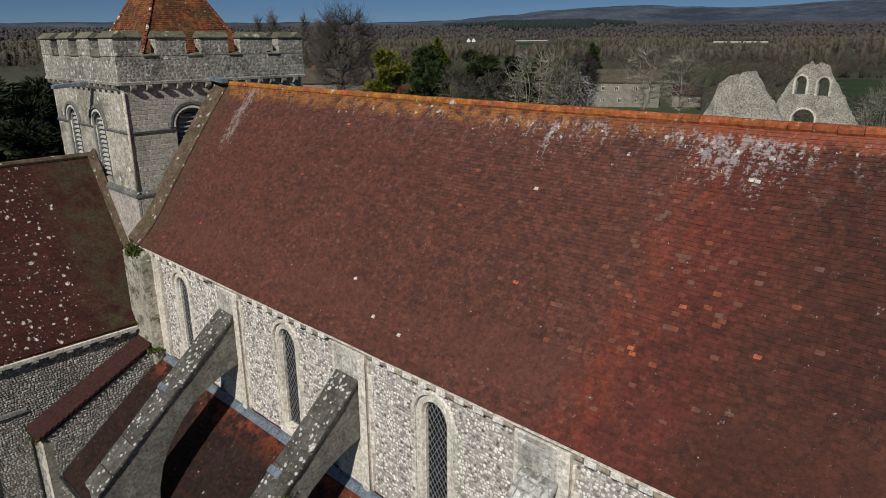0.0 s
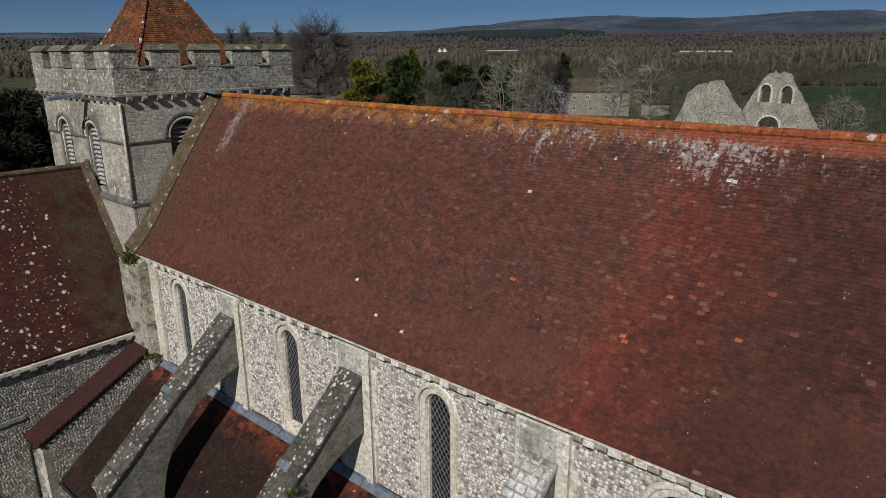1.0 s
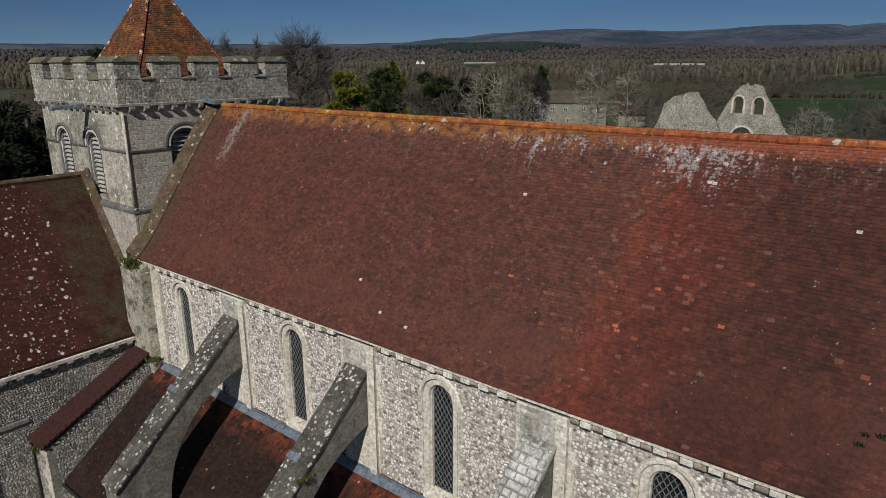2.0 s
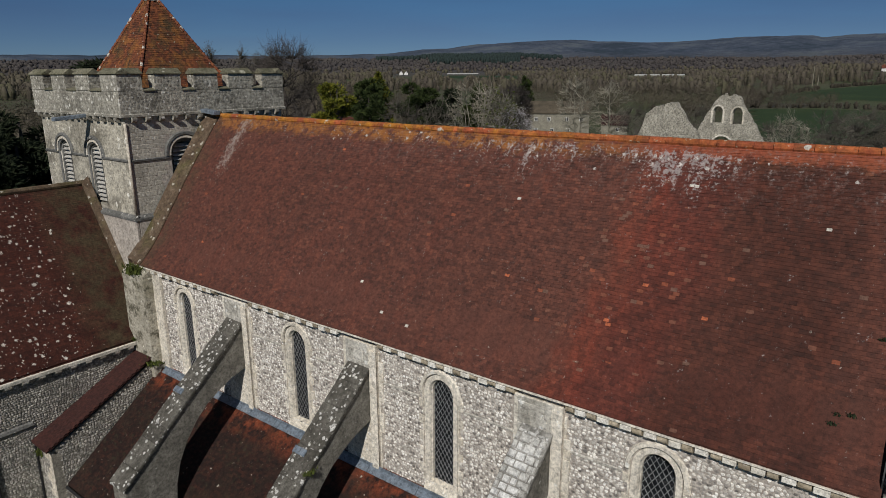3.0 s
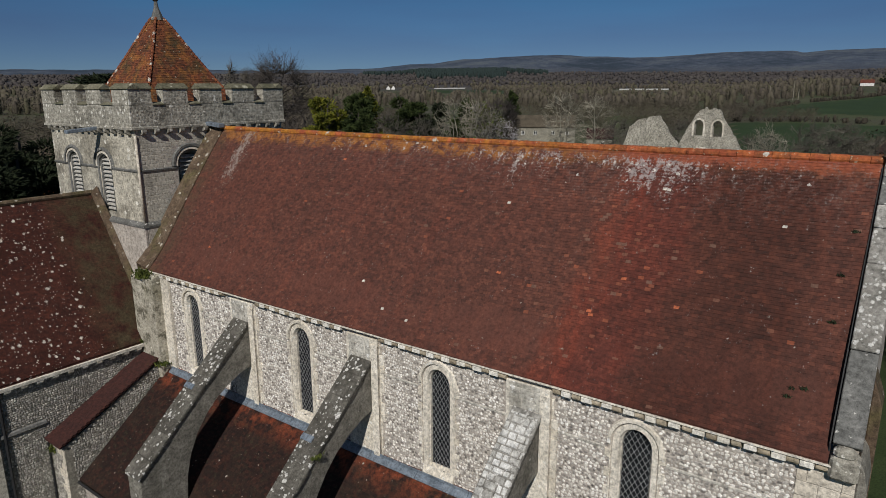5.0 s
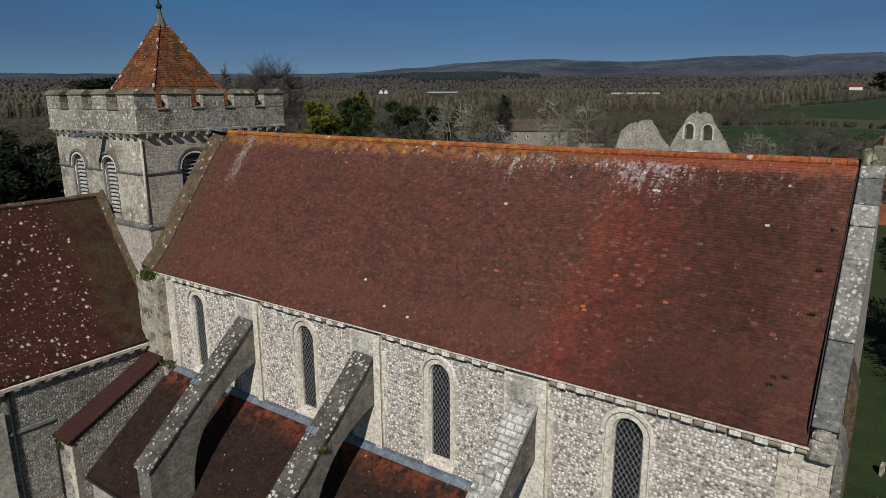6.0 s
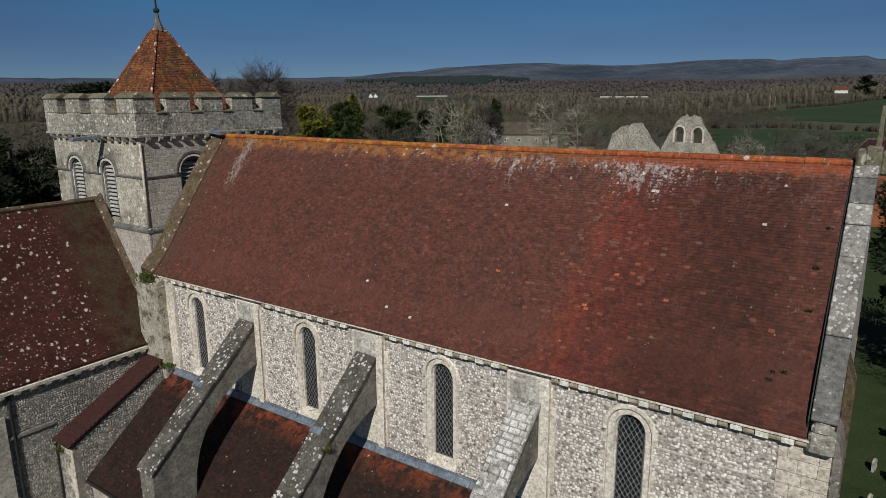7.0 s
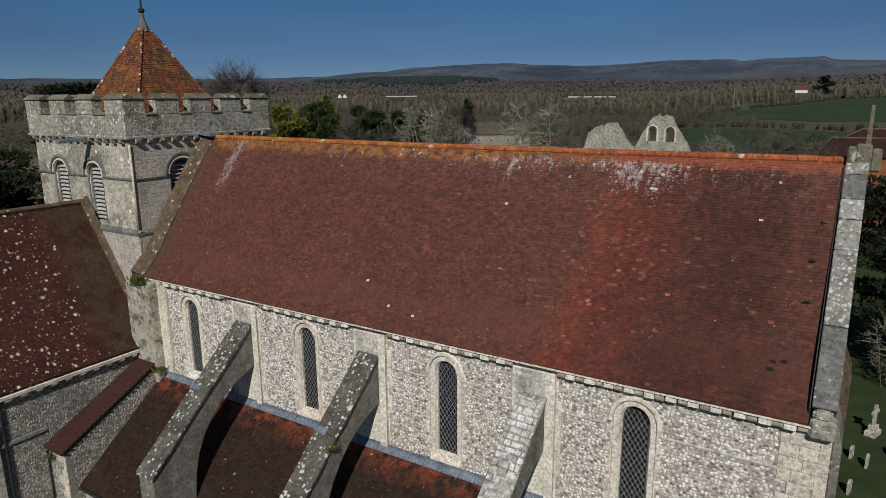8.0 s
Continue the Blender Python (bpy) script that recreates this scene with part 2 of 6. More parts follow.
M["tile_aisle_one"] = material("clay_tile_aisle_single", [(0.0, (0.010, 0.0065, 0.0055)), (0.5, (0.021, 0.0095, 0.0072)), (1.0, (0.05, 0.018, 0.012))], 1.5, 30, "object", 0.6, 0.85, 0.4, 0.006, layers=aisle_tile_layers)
M["tile_lean"] = material("clay_tile_lean_to", [(0.0, (0.034, 0.015, 0.014)), (0.5, (0.052, 0.02, 0.017)), (1.0, (0.075, 0.026, 0.02))], 1.5, 30, "island", 0.4, 0.8, 0.3, 0.006)
M["tile_spire"] = material("clay_tile_spire", [(0.0, (0.05, 0.024, 0.015)), (0.45, (0.135, 0.046, 0.024)), (0.85, (0.25, 0.08, 0.03)), (1.0, (0.40, 0.17, 0.06))], 1.5, 30, "island", 0.6, 0.85, 0.4, 0.006, layers=spire_tile_layers)
M["ridge"] = material("ridge_tile", [(0.0, (0.2, 0.05, 0.025)), (0.5, (0.34, 0.085, 0.035)), (1.0, (0.5, 0.13, 0.05))], 2, 30, "object", 0.6, 0.85, 0.4, 0.008, layers=ridge_layers)
M["hip"] = material("hip_tile", [(0.0, (0.1, 0.035, 0.02)), (0.5, (0.17, 0.055, 0.028)), (1.0, (0.28, 0.1, 0.04))], 2, 30, "object", 0.6, 0.85, 0.4, 0.008, layers=lambda nt, vec, ax, col: lichen(nt, vec, col, 4.5, 0.6, 0.6, (0.56, 0.52, 0.45), 0.6))
M["flint"] = material("knapped_flint", [(0.0, (0.075, 0.07, 0.065)), (0.16, (0.24, 0.22, 0.2)), (0.38, (0.53, 0.495, 0.45)), (0.66, (0.77, 0.735, 0.675)), (0.93, (0.88, 0.855, 0.81)), (1.0, (0.6, 0.46, 0.27))], 6, 60, "island", 0.82, 0.7, 0.35, 0.01)
M["flint_one"] = material("knapped_flint_single", [(0.0, (0.075, 0.07, 0.065)), (0.16, (0.24, 0.22, 0.2)), (0.38, (0.53, 0.495, 0.45)), (0.66, (0.77, 0.735, 0.675)), (0.93, (0.88, 0.855, 0.81)), (1.0, (0.6, 0.46, 0.27))], 6, 60, "object", 0.82, 0.7, 0.35, 0.01)
M["flint_dark"] = material("weathered_flint", [(0.0, (0.11, 0.105, 0.095)), (0.4, (0.30, 0.28, 0.25)), (0.85, (0.52, 0.49, 0.44)), (1.0, (0.7, 0.66, 0.6))], 6, 60, "island", 0.75, 0.8, 0.4, 0.01, layers=stone_layers(0.1, dark_share=0.5))
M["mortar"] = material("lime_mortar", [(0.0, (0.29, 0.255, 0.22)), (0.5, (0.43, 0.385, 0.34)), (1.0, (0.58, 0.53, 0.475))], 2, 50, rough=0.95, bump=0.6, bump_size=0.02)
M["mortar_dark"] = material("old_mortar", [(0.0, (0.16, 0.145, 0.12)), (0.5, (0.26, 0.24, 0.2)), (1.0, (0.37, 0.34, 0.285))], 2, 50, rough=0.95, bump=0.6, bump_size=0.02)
M["ashlar"] = material("pale_ashlar", [(0.0, (0.52, 0.46, 0.37)), (0.4, (0.68, 0.625, 0.53)), (0.85, (0.78, 0.735, 0.65)), (1.0, (0.6, 0.46, 0.25))], 2, 35, "object", 0.5, 0.9, 0.5, 0.015, layers=stone_layers(0.35, (0.76, 0.74, 0.69), (0.3, 0.265, 0.21), 0.5, 6.0))
M["ashlar_many"] = material("pale_ashlar_blocks", [(0.0, (0.46, 0.40, 0.315)), (0.4, (0.60, 0.54, 0.45)), (0.85, (0.72, 0.66, 0.565)), (1.0, (0.56, 0.43, 0.22))], 2, 35, "island", 0.5, 0.9, 0.4, 0.012, layers=stone_layers(0.12, (0.62, 0.6, 0.56), (0.25, 0.22, 0.16), 0.5))
M["ashlar_grey"] = material("grey_tower_ashlar", [(0.0, (0.30, 0.28, 0.24)), (0.35, (0.41, 0.385, 0.33)), (0.8, (0.5, 0.47, 0.4)), (1.0, (0.52, 0.42, 0.25))], 1.2, 30, "island", 0.4, 0.9, 0.5, 0.015, layers=stone_layers(0.1, (0.58, 0.56, 0.5), (0.2, 0.185, 0.155), 0.55, 5.0))
M["rubble"] = material("lichened_rubble", [(0.0, (0.18, 0.165, 0.14)), (0.35, (0.36, 0.335, 0.28)), (0.75, (0.54, 0.5, 0.41)), (0.9, (0.70, 0.66, 0.56)), (1.0, (0.58, 0.47, 0.28))], 2, 35, "island", 0.4, 0.95, 0.6, 0.02, layers=lambda nt, vec, ax, col: lichen(nt, vec, stone_layers(0.4, (0.76, 0.73, 0.65), (0.15, 0.135, 0.105), 0.8, 3.5)(nt, vec, ax, col), 9.0, 0.45, 0.3, (0.2, 0.185, 0.15), 0.6))
M["parapet"] = material("weathered_parapet_rubble", [(0.0, (0.12, 0.112, 0.095)), (0.45, (0.29, 0.272, 0.23)), (1.0, (0.54, 0.515, 0.44))], 4, 35, "island", 0.35, 0.95, 0.6, 0.02, layers=lambda nt, vec, ax, col: lichen(nt, vec, stone_layers(0.45, (0.64, 0.62, 0.56), (0.085, 0.08, 0.065), 0.75, 5.0)(nt, vec, ax, col), 11.0, 0.45, 0.35, (0.68, 0.66, 0.6), 0.6))
M["coping"] = material("mossy_coping", [(0.0, (0.09, 0.09, 0.06)), (0.5, (0.17, 0.16, 0.11)), (1.0, (0.28, 0.26, 0.19))], 2.5, 35, "object", 0.4, 0.95, 0.6, 0.02, layers=stone_layers(0.15, (0.4, 0.39, 0.3), (0.06, 0.065, 0.03), 0.7))
M["buttress"] = material("lichened_buttress_stone", [(0.0, (0.04, 0.037, 0.031)), (0.5, (0.095, 0.088, 0.075)), (1.0, (0.19, 0.18, 0.155))], 2.5, 35, "object", 0.3, 0.95, 0.7, 0.02, layers=lambda nt, vec, ax, col: lichen(nt, vec, lichen(nt, vec, stone_layers(0.2, (0.3, 0.29, 0.26), (0.06, 0.056, 0.045), 0.7, 9.0)(nt, vec, ax, col), 2.6, 0.4, 0.4, (0.58, 0.57, 0.54), 0.7), 8.0, 0.55, 0.5, (0.55, 0.54, 0.51), 0.6))
M["buttress_side"] = material("buttress_side_stone", [(0.0, (0.10, 0.092, 0.078)), (0.5, (0.19, 0.178, 0.152)), (1.0, (0.31, 0.295, 0.255))], 2.0, 30, rough=0.95, bump=0.7, bump_size=0.02, layers=stone_layers(0.3, (0.5, 0.49, 0.45), (0.09, 0.085, 0.07), 0.65, 6.0))
M["white_lichen_stone"] = material("white_lichened_stone", [(0.0, (0.14, 0.13, 0.115)), (0.5, (0.3, 0.29, 0.265)), (1.0, (0.55, 0.54, 0.51))], 3, 35, "object", 0.5, 0.95, 0.6, 0.02, layers=stone_layers(0.6, (0.5, 0.49, 0.465), (0.07, 0.067, 0.057), 0.95, 11.0, 0.7))
M["pier_grey"] = material("lichened_pier_stone", [(0.0, (0.26, 0.245, 0.215)), (0.5, (0.52, 0.495, 0.44)), (1.0, (0.72, 0.695, 0.64))], 4, 35, "island", 0.4, 0.95, 0.6, 0.02, layers=stone_layers(0.4, (0.74, 0.73, 0.7), (0.24, 0.225, 0.19), 0.55, 5.0))
M["stained"] = material("black_stained_ashlar", [(0.0, (0.26, 0.24, 0.19)), (0.5, (0.42, 0.39, 0.32)), (1.0, (0.6, 0.565, 0.47))], 1.5, 30, "island", 0.3, 0.95, 0.6, 0.02, layers=lambda nt, vec, ax, col: mix(nt, span(nt, noise_node(nt, vec, 1.7, 6, 0.7), 0.5, 0.6, 0.0, 0.85), stone_layers(0.3, (0.68, 0.65, 0.57), (0.14, 0.13, 0.07), 0.7, 6.0)(nt, vec, ax, col), (0.075, 0.068, 0.045)))
M["ashlar_white"] = material("white_eaves_stone", [(0.0, (0.62, 0.58, 0.5)), (0.5, (0.76, 0.73, 0.66)), (1.0, (0.84, 0.82, 0.77))], 3, 35, "object", 0.5, 0.9, 0.5, 0.012, layers=stone_layers(0.2, (0.82, 0.81, 0.78), (0.34, 0.3, 0.22), 0.4, 6.0))
M["corbel"] = material("tan_corbel_stone", [(0.0, (0.26, 0.21, 0.15)), (0.5, (0.42, 0.355, 0.26)), (1.0, (0.58, 0.5, 0.38))], 3, 35, "object", 0.5, 0.9, 0.5, 0.012, layers=stone_layers(0.2, (0.6, 0.57, 0.5), (0.14, 0.12, 0.08), 0.6, 6.0))
M["sett"] = material("white_crusted_sett", [(0.0, (0.2, 0.19, 0.17)), (0.35, (0.45, 0.44, 0.41)), (0.7, (0.66, 0.655, 0.63)), (1.0, (0.78, 0.775, 0.75))], 3, 35, "island", 0.6, 0.95, 0.6, 0.02, layers=stone_layers(0.3, (0.78, 0.78, 0.76), (0.07, 0.066, 0.055), 0.85, 6.0, 0.5))
M["barn_roof"] = material("dark_maroon_roof", [(0.0, (0.022, 0.009, 0.008)), (0.5, (0.034, 0.013, 0.012)), (1.0, (0.052, 0.02, 0.017))], 0.8, 8.0, rough=0.9, bump=0.5, bump_size=0.03)
M["lead"] = material("grey_lead", [(0.0, (0.13, 0.16, 0.19)), (0.5, (0.2, 0.24, 0.29)), (1.0, (0.3, 0.34, 0.38))], 2, 25, rough=0.55, bump=0.2, bump_size=0.006, metal=0.35)
M["slate_stone"] = material("smooth_grey_coping_stone", [(0.0, (0.085, 0.085, 0.08)), (0.5, (0.15, 0.15, 0.142)), (1.0, (0.26, 0.255, 0.24))], 2.5, 30, "object", 0.3, 0.85, 0.6, 0.012, layers=stone_layers(0.3, (0.5, 0.49, 0.46), (0.09, 0.088, 0.08), 0.6, 7.0))
M["iron"] = material("black_iron", [(0.0, (0.015, 0.015, 0.016)), (1.0, (0.04, 0.04, 0.042))], 5, 40, rough=0.55, bump=0.1)
M["lattice"] = material("grey_wire_lattice", [(0.0, (0.2, 0.205, 0.21)), (1.0, (0.34, 0.345, 0.35))], 5, 40, rough=0.6, bump=0.0, metal=0.3)
M["louvre"] = material("grey_louvre_boards", [(0.0, (0.3, 0.29, 0.265)), (0.5, (0.44, 0.425, 0.39)), (1.0, (0.58, 0.565, 0.52))], 3, 30, "object", 0.4, 0.85, 0.4, 0.01)
# near-black colour that stands for the unlit inside of the belfry
M["dark"] = material("interior_shade", [(0.0, (0.01, 0.01, 0.01)), (1.0, (0.025, 0.024, 0.022))], 2, 20, bump=0.0)
M["fillet"] = material("mossy_mortar_fillet", [(0.0, (0.055, 0.036, 0.025)), (0.5, (0.11, 0.076, 0.05)), (1.0, (0.21, 0.16, 0.115))], 2.5, 30, rough=0.95, bump=0.7, bump_size=0.03, layers=stone_layers(0.3, (0.42, 0.39, 0.33), (0.09, 0.085, 0.03), 0.7, 5.0))


def glass_material():
    m = bpy.data.materials.new("dark_leaded_glass")
    m.use_nodes = True
    nt = m.node_tree
    b = nt.nodes["Principled BSDF"]
    geo = nt.nodes.new("ShaderNodeNewGeometry")
    nt.links.new(ramp_node(nt, noise_node(nt, geo.outputs["Position"], 4.0), [(0.3, (0.008, 0.009, 0.011)), (0.7, (0.03, 0.032, 0.036))]), b.inputs["Base Color"])
    b.inputs["Roughness"].default_value = 0.25
    b.inputs["Specular IOR Level"].default_value = 0.1
    bmp = nd(nt, "ShaderNodeBump", Strength=0.4, Distance=0.01)
    nt.links.new(noise_node(nt, geo.outputs["Position"], 9.0), bmp.inputs["Height"])
    nt.links.new(bmp.outputs[0], b.inputs["Normal"])
    return m


M["glass"] = glass_material()

# ---- building helpers ----
rng = random.Random(7)


def thing(name, base, label, category, group="", kind=""):
    ob = new(name)
    ob.empty_display_size = 0.3
    ob.location = base
    return tagged(ob, label, category, group, kind)


def put(ob, parent):
    """Make ob, built in the place's own coordinates, a part of parent."""
    ob.parent = parent
    ob.matrix_parent_inverse = Matrix.Translation(-Vector(parent.location)) if parent.parent is None else Matrix.Identity(4)
    return ob


def from_lists(name, verts, faces, mat, parent=None, label="", smooth=False):
    me = bpy.data.meshes.new(name)
    me.from_pydata([tuple(v) for v in verts], [], faces)
    me.materials.append(mat)
    if smooth:
        me.polygons.foreach_set("use_smooth", [True] * len(me.polygons))
    me.update()
    ob = new(name, me)
    if parent is not None:
        put(ob, parent)
    return tagged(ob, label)


def part(name, bm, mat, parent=None, label="", bevel=0.0, smooth=False):
    if bevel:
        bmesh.ops.bevel(bm, geom=list(bm.edges), offset=bevel, segments=1, affect="EDGES", profile=0.5)
    bmesh.ops.recalc_face_normals(bm, faces=bm.faces)
    me = bpy.data.meshes.new(name)
    bm.to_mesh(me)
    bm.free()
    me.materials.append(mat)
    if smooth:
        me.polygons.foreach_set("use_smooth", [True] * len(me.polygons))
    ob = new(name, me)
    if parent is not None:
        put(ob, parent)
    return tagged(ob, label)


def add_box(bm, x0, x1, y0, y1, z0, z1):
    v = [bm.verts.new((x, y, z)) for x in (x0, x1) for y in (y0, y1) for z in (z0, z1)]
    for f in ((0, 1, 3, 2), (4, 6, 7, 5), (0, 4, 5, 1), (2, 3, 7, 6), (0, 2, 6, 4), (1, 5, 7, 3)):
        bm.faces.new([v[i] for i in f])
    return bm


def box(*a):
    return add_box(bmesh.new(), *a)


def prism(outline, lift, bm=None):
    """A solid from a flat outline of points and the vector by which it is drawn out."""
    bm = bm or bmesh.new()
    a = [bm.verts.new(p) for p in outline]
    b = [bm.verts.new(Vector(p) + Vector(lift)) for p in outline]
    bm.faces.new(a)
    bm.faces.new(b[::-1])
    for i in range(len(a)):
        j = (i + 1) % len(a)
        bm.faces.new((a[i], b[i], b[j], a[j]))
    return bm


def tube(points, radius, sides=8, bm=None):
    bm = bm or bmesh.new()
    rings = []
    for i, p in enumerate(points):
        p = Vector(p)
        d = (Vector(points[min(i + 1, len(points) - 1)]) - Vector(points[max(i - 1, 0)])).normalized()
        u = d.orthogonal().normalized()
        w = d.cross(u)
        r = radius[i] if isinstance(radius, (list, tuple)) else radius
        rings.append([bm.verts.new(p + r * (math.cos(a) * u + math.sin(a) * w)) for a in [2 * math.pi * k / sides for k in range(sides)]])
    for a, b in zip(rings, rings[1:]):
        for k in range(sides):
            bm.faces.new((a[k], a[(k + 1) % sides], b[(k + 1) % sides], b[k]))
    bm.faces.new(rings[0][::-1])
    bm.faces.new(rings[-1])
    return bm


def field_of_flints(name, o, u, v, n, w, h, step, inside, mat, parent, proud=0.03, seed=1, label="", singles=None, single_mat=None):
    """Nodules set in a wall: rounded, uneven, each with its own edge. singles(a, b): those that become objects of their own."""
    r = random.Random(seed)
    o, u, v, n = Vector(o), Vector(u), Vector(v), Vector(n)
    verts, faces, alone = [], [], []
    rows = int(h / (step * 0.8))
    for j in range(rows):
        a = -r.random() * step
        while a < w:
            size = step * r.uniform(0.65, 1.25)
            ca, cb = a + size / 2, (j + 0.5) * step * 0.8 + r.uniform(-0.2, 0.2) * step
            a += size
            if not (0.02 < ca < w - 0.02 and 0.02 < cb < h - 0.02) or not inside(ca, cb):
                continue
            rx, ry, turn = size * 0.46, step * r.uniform(0.28, 0.5), r.uniform(-0.7, 0.7)
            k = r.choice((5, 6, 6, 7))
            low, top = [], []
            for i in range(k):
                t = 2 * math.pi * i / k + turn
                q = r.uniform(0.72, 1.2)
                du, dv = rx * q * math.cos(t), ry * q * math.sin(t)
                low.append((du, dv, 0.0))
                top.append((du * 0.84, dv * 0.84, proud * r.uniform(0.5, 1.0)))
            loc = low + top + [(0, 0, proud * r.uniform(0.7, 1.2))]
            fc = [(i, (i + 1) % k, k + (i + 1) % k, k + i) for i in range(k)] + [(k + i, k + (i + 1) % k, 2 * k) for i in range(k)]
            place = o + u * ca + v * cb
            if singles and len(alone) < 300 and singles(ca, cb):
                alone.append((place, loc, fc))
                continue
            s = len(verts)
            verts += [place + u * p + v * q + n * e for p, q, e in loc]
            faces += [tuple(s + i for i in f) for f in fc]
    ob = tagged(from_lists(name, verts, faces, mat, parent, label), kind="stuff")
    shapes = []
    for place, loc, fc in alone:
        if len(shapes) < 24:
            me = bpy.data.meshes.new("flint")
            me.from_pydata([tuple(u * p + v * q + n * e) for p, q, e in loc], [], fc)
            me.materials.append(single_mat)
            shapes.append(me)
        f = new("flint", shapes[len(shapes) - 1] if len(shapes) < 24 else shapes[r.randrange(24)])
        put(f, parent)
        f.location = place
    return ob


def coursed_blocks(name, o, u, v, n, w, h, course, length, inside, mat, parent, proud=0.02, seed=1, joint=0.012, label=""):
    """Courses of squared stones with recessed joints, joined in one mesh."""
    r = random.Random(seed)
    o, u, v, n = Vector(o), Vector(u), Vector(v), Vector(n)
    verts, faces = [], []
    b = 0.0
    while b < h - 0.03:
        ch = min(r.uniform(*course), h - b)
        a = -r.uniform(0, length[0])
        while a < w:
            ln = r.uniform(*length)
            a0, a1 = max(a, 0) + joint, min(a + ln, w) - joint
            a += ln
            if a1 - a0 < 0.05 or not inside((a0 + a1) / 2, b + ch / 2):
                continue
            b0, b1, p, e = b + joint, b + ch - joint, proud * r.uniform(0.4, 1.2), 0.016
            s = len(verts)
            verts += [o + u * x + v * y for x, y in ((a0, b0), (a1, b0), (a1, b1), (a0, b1))]
            verts += [o + u * x + v * y + n * p * r.uniform(0.8, 1.2) for x, y in ((a0 + e, b0 + e), (a1 - e, b0 + e), (a1 - e, b1 - e), (a0 + e, b1 - e))]
            faces += [(s + 4, s + 5, s + 6, s + 7)] + [(s + i, s + (i + 1) % 4, s + 4 + (i + 1) % 4, s + 4 + i) for i in range(4)]
        b += ch
    return tagged(from_lists(name, verts, faces, mat, parent, label), kind="stuff")


def tile_shape(tw, gauge, lift):
    """One plain clay tile in its own axes: x across, y up the slope, z off the roof."""
    h = tw / 2 - 0.003
    v = [(-h, 0, 0.0), (h, 0, 0.0), (-h, 0, lift), (h, 0, lift), (-h, gauge * 1.05, 0.002), (h, gauge * 1.05, 0.002)]
    return v, [(0, 1, 3, 2), (2, 3, 5, 4), (0, 2, 4), (1, 5, 3)]


def tiled(name, surface, length, slope, mat, parent, tw=0.165, gauge=0.1, seed=1, inside=None, label="", singles=None, single_mat=None, rough=1.0):
    """Courses of tiles on surface(a, d): a along the eave, d up the slope; gives a place and the three axes there."""
    r = random.Random(seed)
    verts, faces, alone = [], [], []
    shape_v, shape_f = tile_shape(tw, gauge, 0.009)
    for j in range(int(slope / gauge)):
        shift = (j % 2) * tw / 2 + r.uniform(-0.01, 0.01)
        for i in range(int(length / tw) + 1):
            a, d = i * tw + shift, j * gauge + r.uniform(-0.004, 0.004) * rough
            if not (tw / 2 <= a <= length - tw * 0.4) or (inside and not inside(a, d)):
                continue
            p, u, v, n = surface(a, d)
            tip, sway = r.uniform(0, 0.006) * rough, r.uniform(-0.02, 0.02) * rough
            if r.random() < 0.02:
                tip += 0.008
            u2 = u + v * sway
            if singles and len(alone) < 300 and singles(a, d):
                alone.append((p + n * tip, u2, v, n))
                continue
            s = len(verts)
            for x, y, z in shape_v:
                verts.append(p + u2 * x + v * y + n * (z + (tip if y == 0 and z > 0 else 0)))
            faces += [tuple(s + k for k in f) for f in shape_f]
    ob = tagged(from_lists(name, verts, faces, mat, parent, label), kind="stuff")
    if alone:
        me = bpy.data.meshes.new("roof_tile")
        me.from_pydata(shape_v, [], shape_f)
        me.materials.append(single_mat)
        for p, u, v, n in alone:
            f = new("roof_tile", me)
            put(f, parent)
            m = Matrix((u, v, n)).transposed().to_4x4()
            m.translation = p
            f.matrix_basis = m
    return ob


def flat_surface(o, u, v):
    o, u, v = Vector(o), Vector(u).normalized(), Vector(v).normalized()
    n = u.cross(v).normalized()
    return lambda a, d: (o + u * a + v * d, u, v, n)


def lancet(cx, hw, sill, spring, rise, steps=8):
    """The outline of a round or slightly pointed opening, from the foot of one jamb over the head to the other: x, z and the outward way."""
    pts = [(cx - hw, sill, -1, 0), (cx - hw, (sill + spring) / 2, -1, 0)]
    for i in range(steps * 2 + 1):
        t = math.pi * (1 - i / (2 * steps))
        pts.append((cx + hw * math.cos(t), spring + rise * math.sin(t) ** 0.85, math.cos(t), math.sin(t)))
    return pts + [(cx + hw, (sill + spring) / 2, 1, 0), (cx + hw, sill, 1, 0)]


def swept(path, profile, to3):
    """A moulding along an opening's outline: profile gives steps outward and depth; to3 maps (across, up, depth) to the place."""
    bm = bmesh.new()
    rows = [[bm.verts.new(to3(x + nx * d, z + nz * d, e)) for d, e in profile] for x, z, nx, nz in path]
    k = len(profile)
    for a, b in zip(rows, rows[1:]):
        for i in range(k):
            bm.faces.new((a[i], a[(i + 1) % k], b[(i + 1) % k], b[i]))
    bm.faces.new(rows[0][::-1])
    bm.faces.new(rows[-1])
    return bm


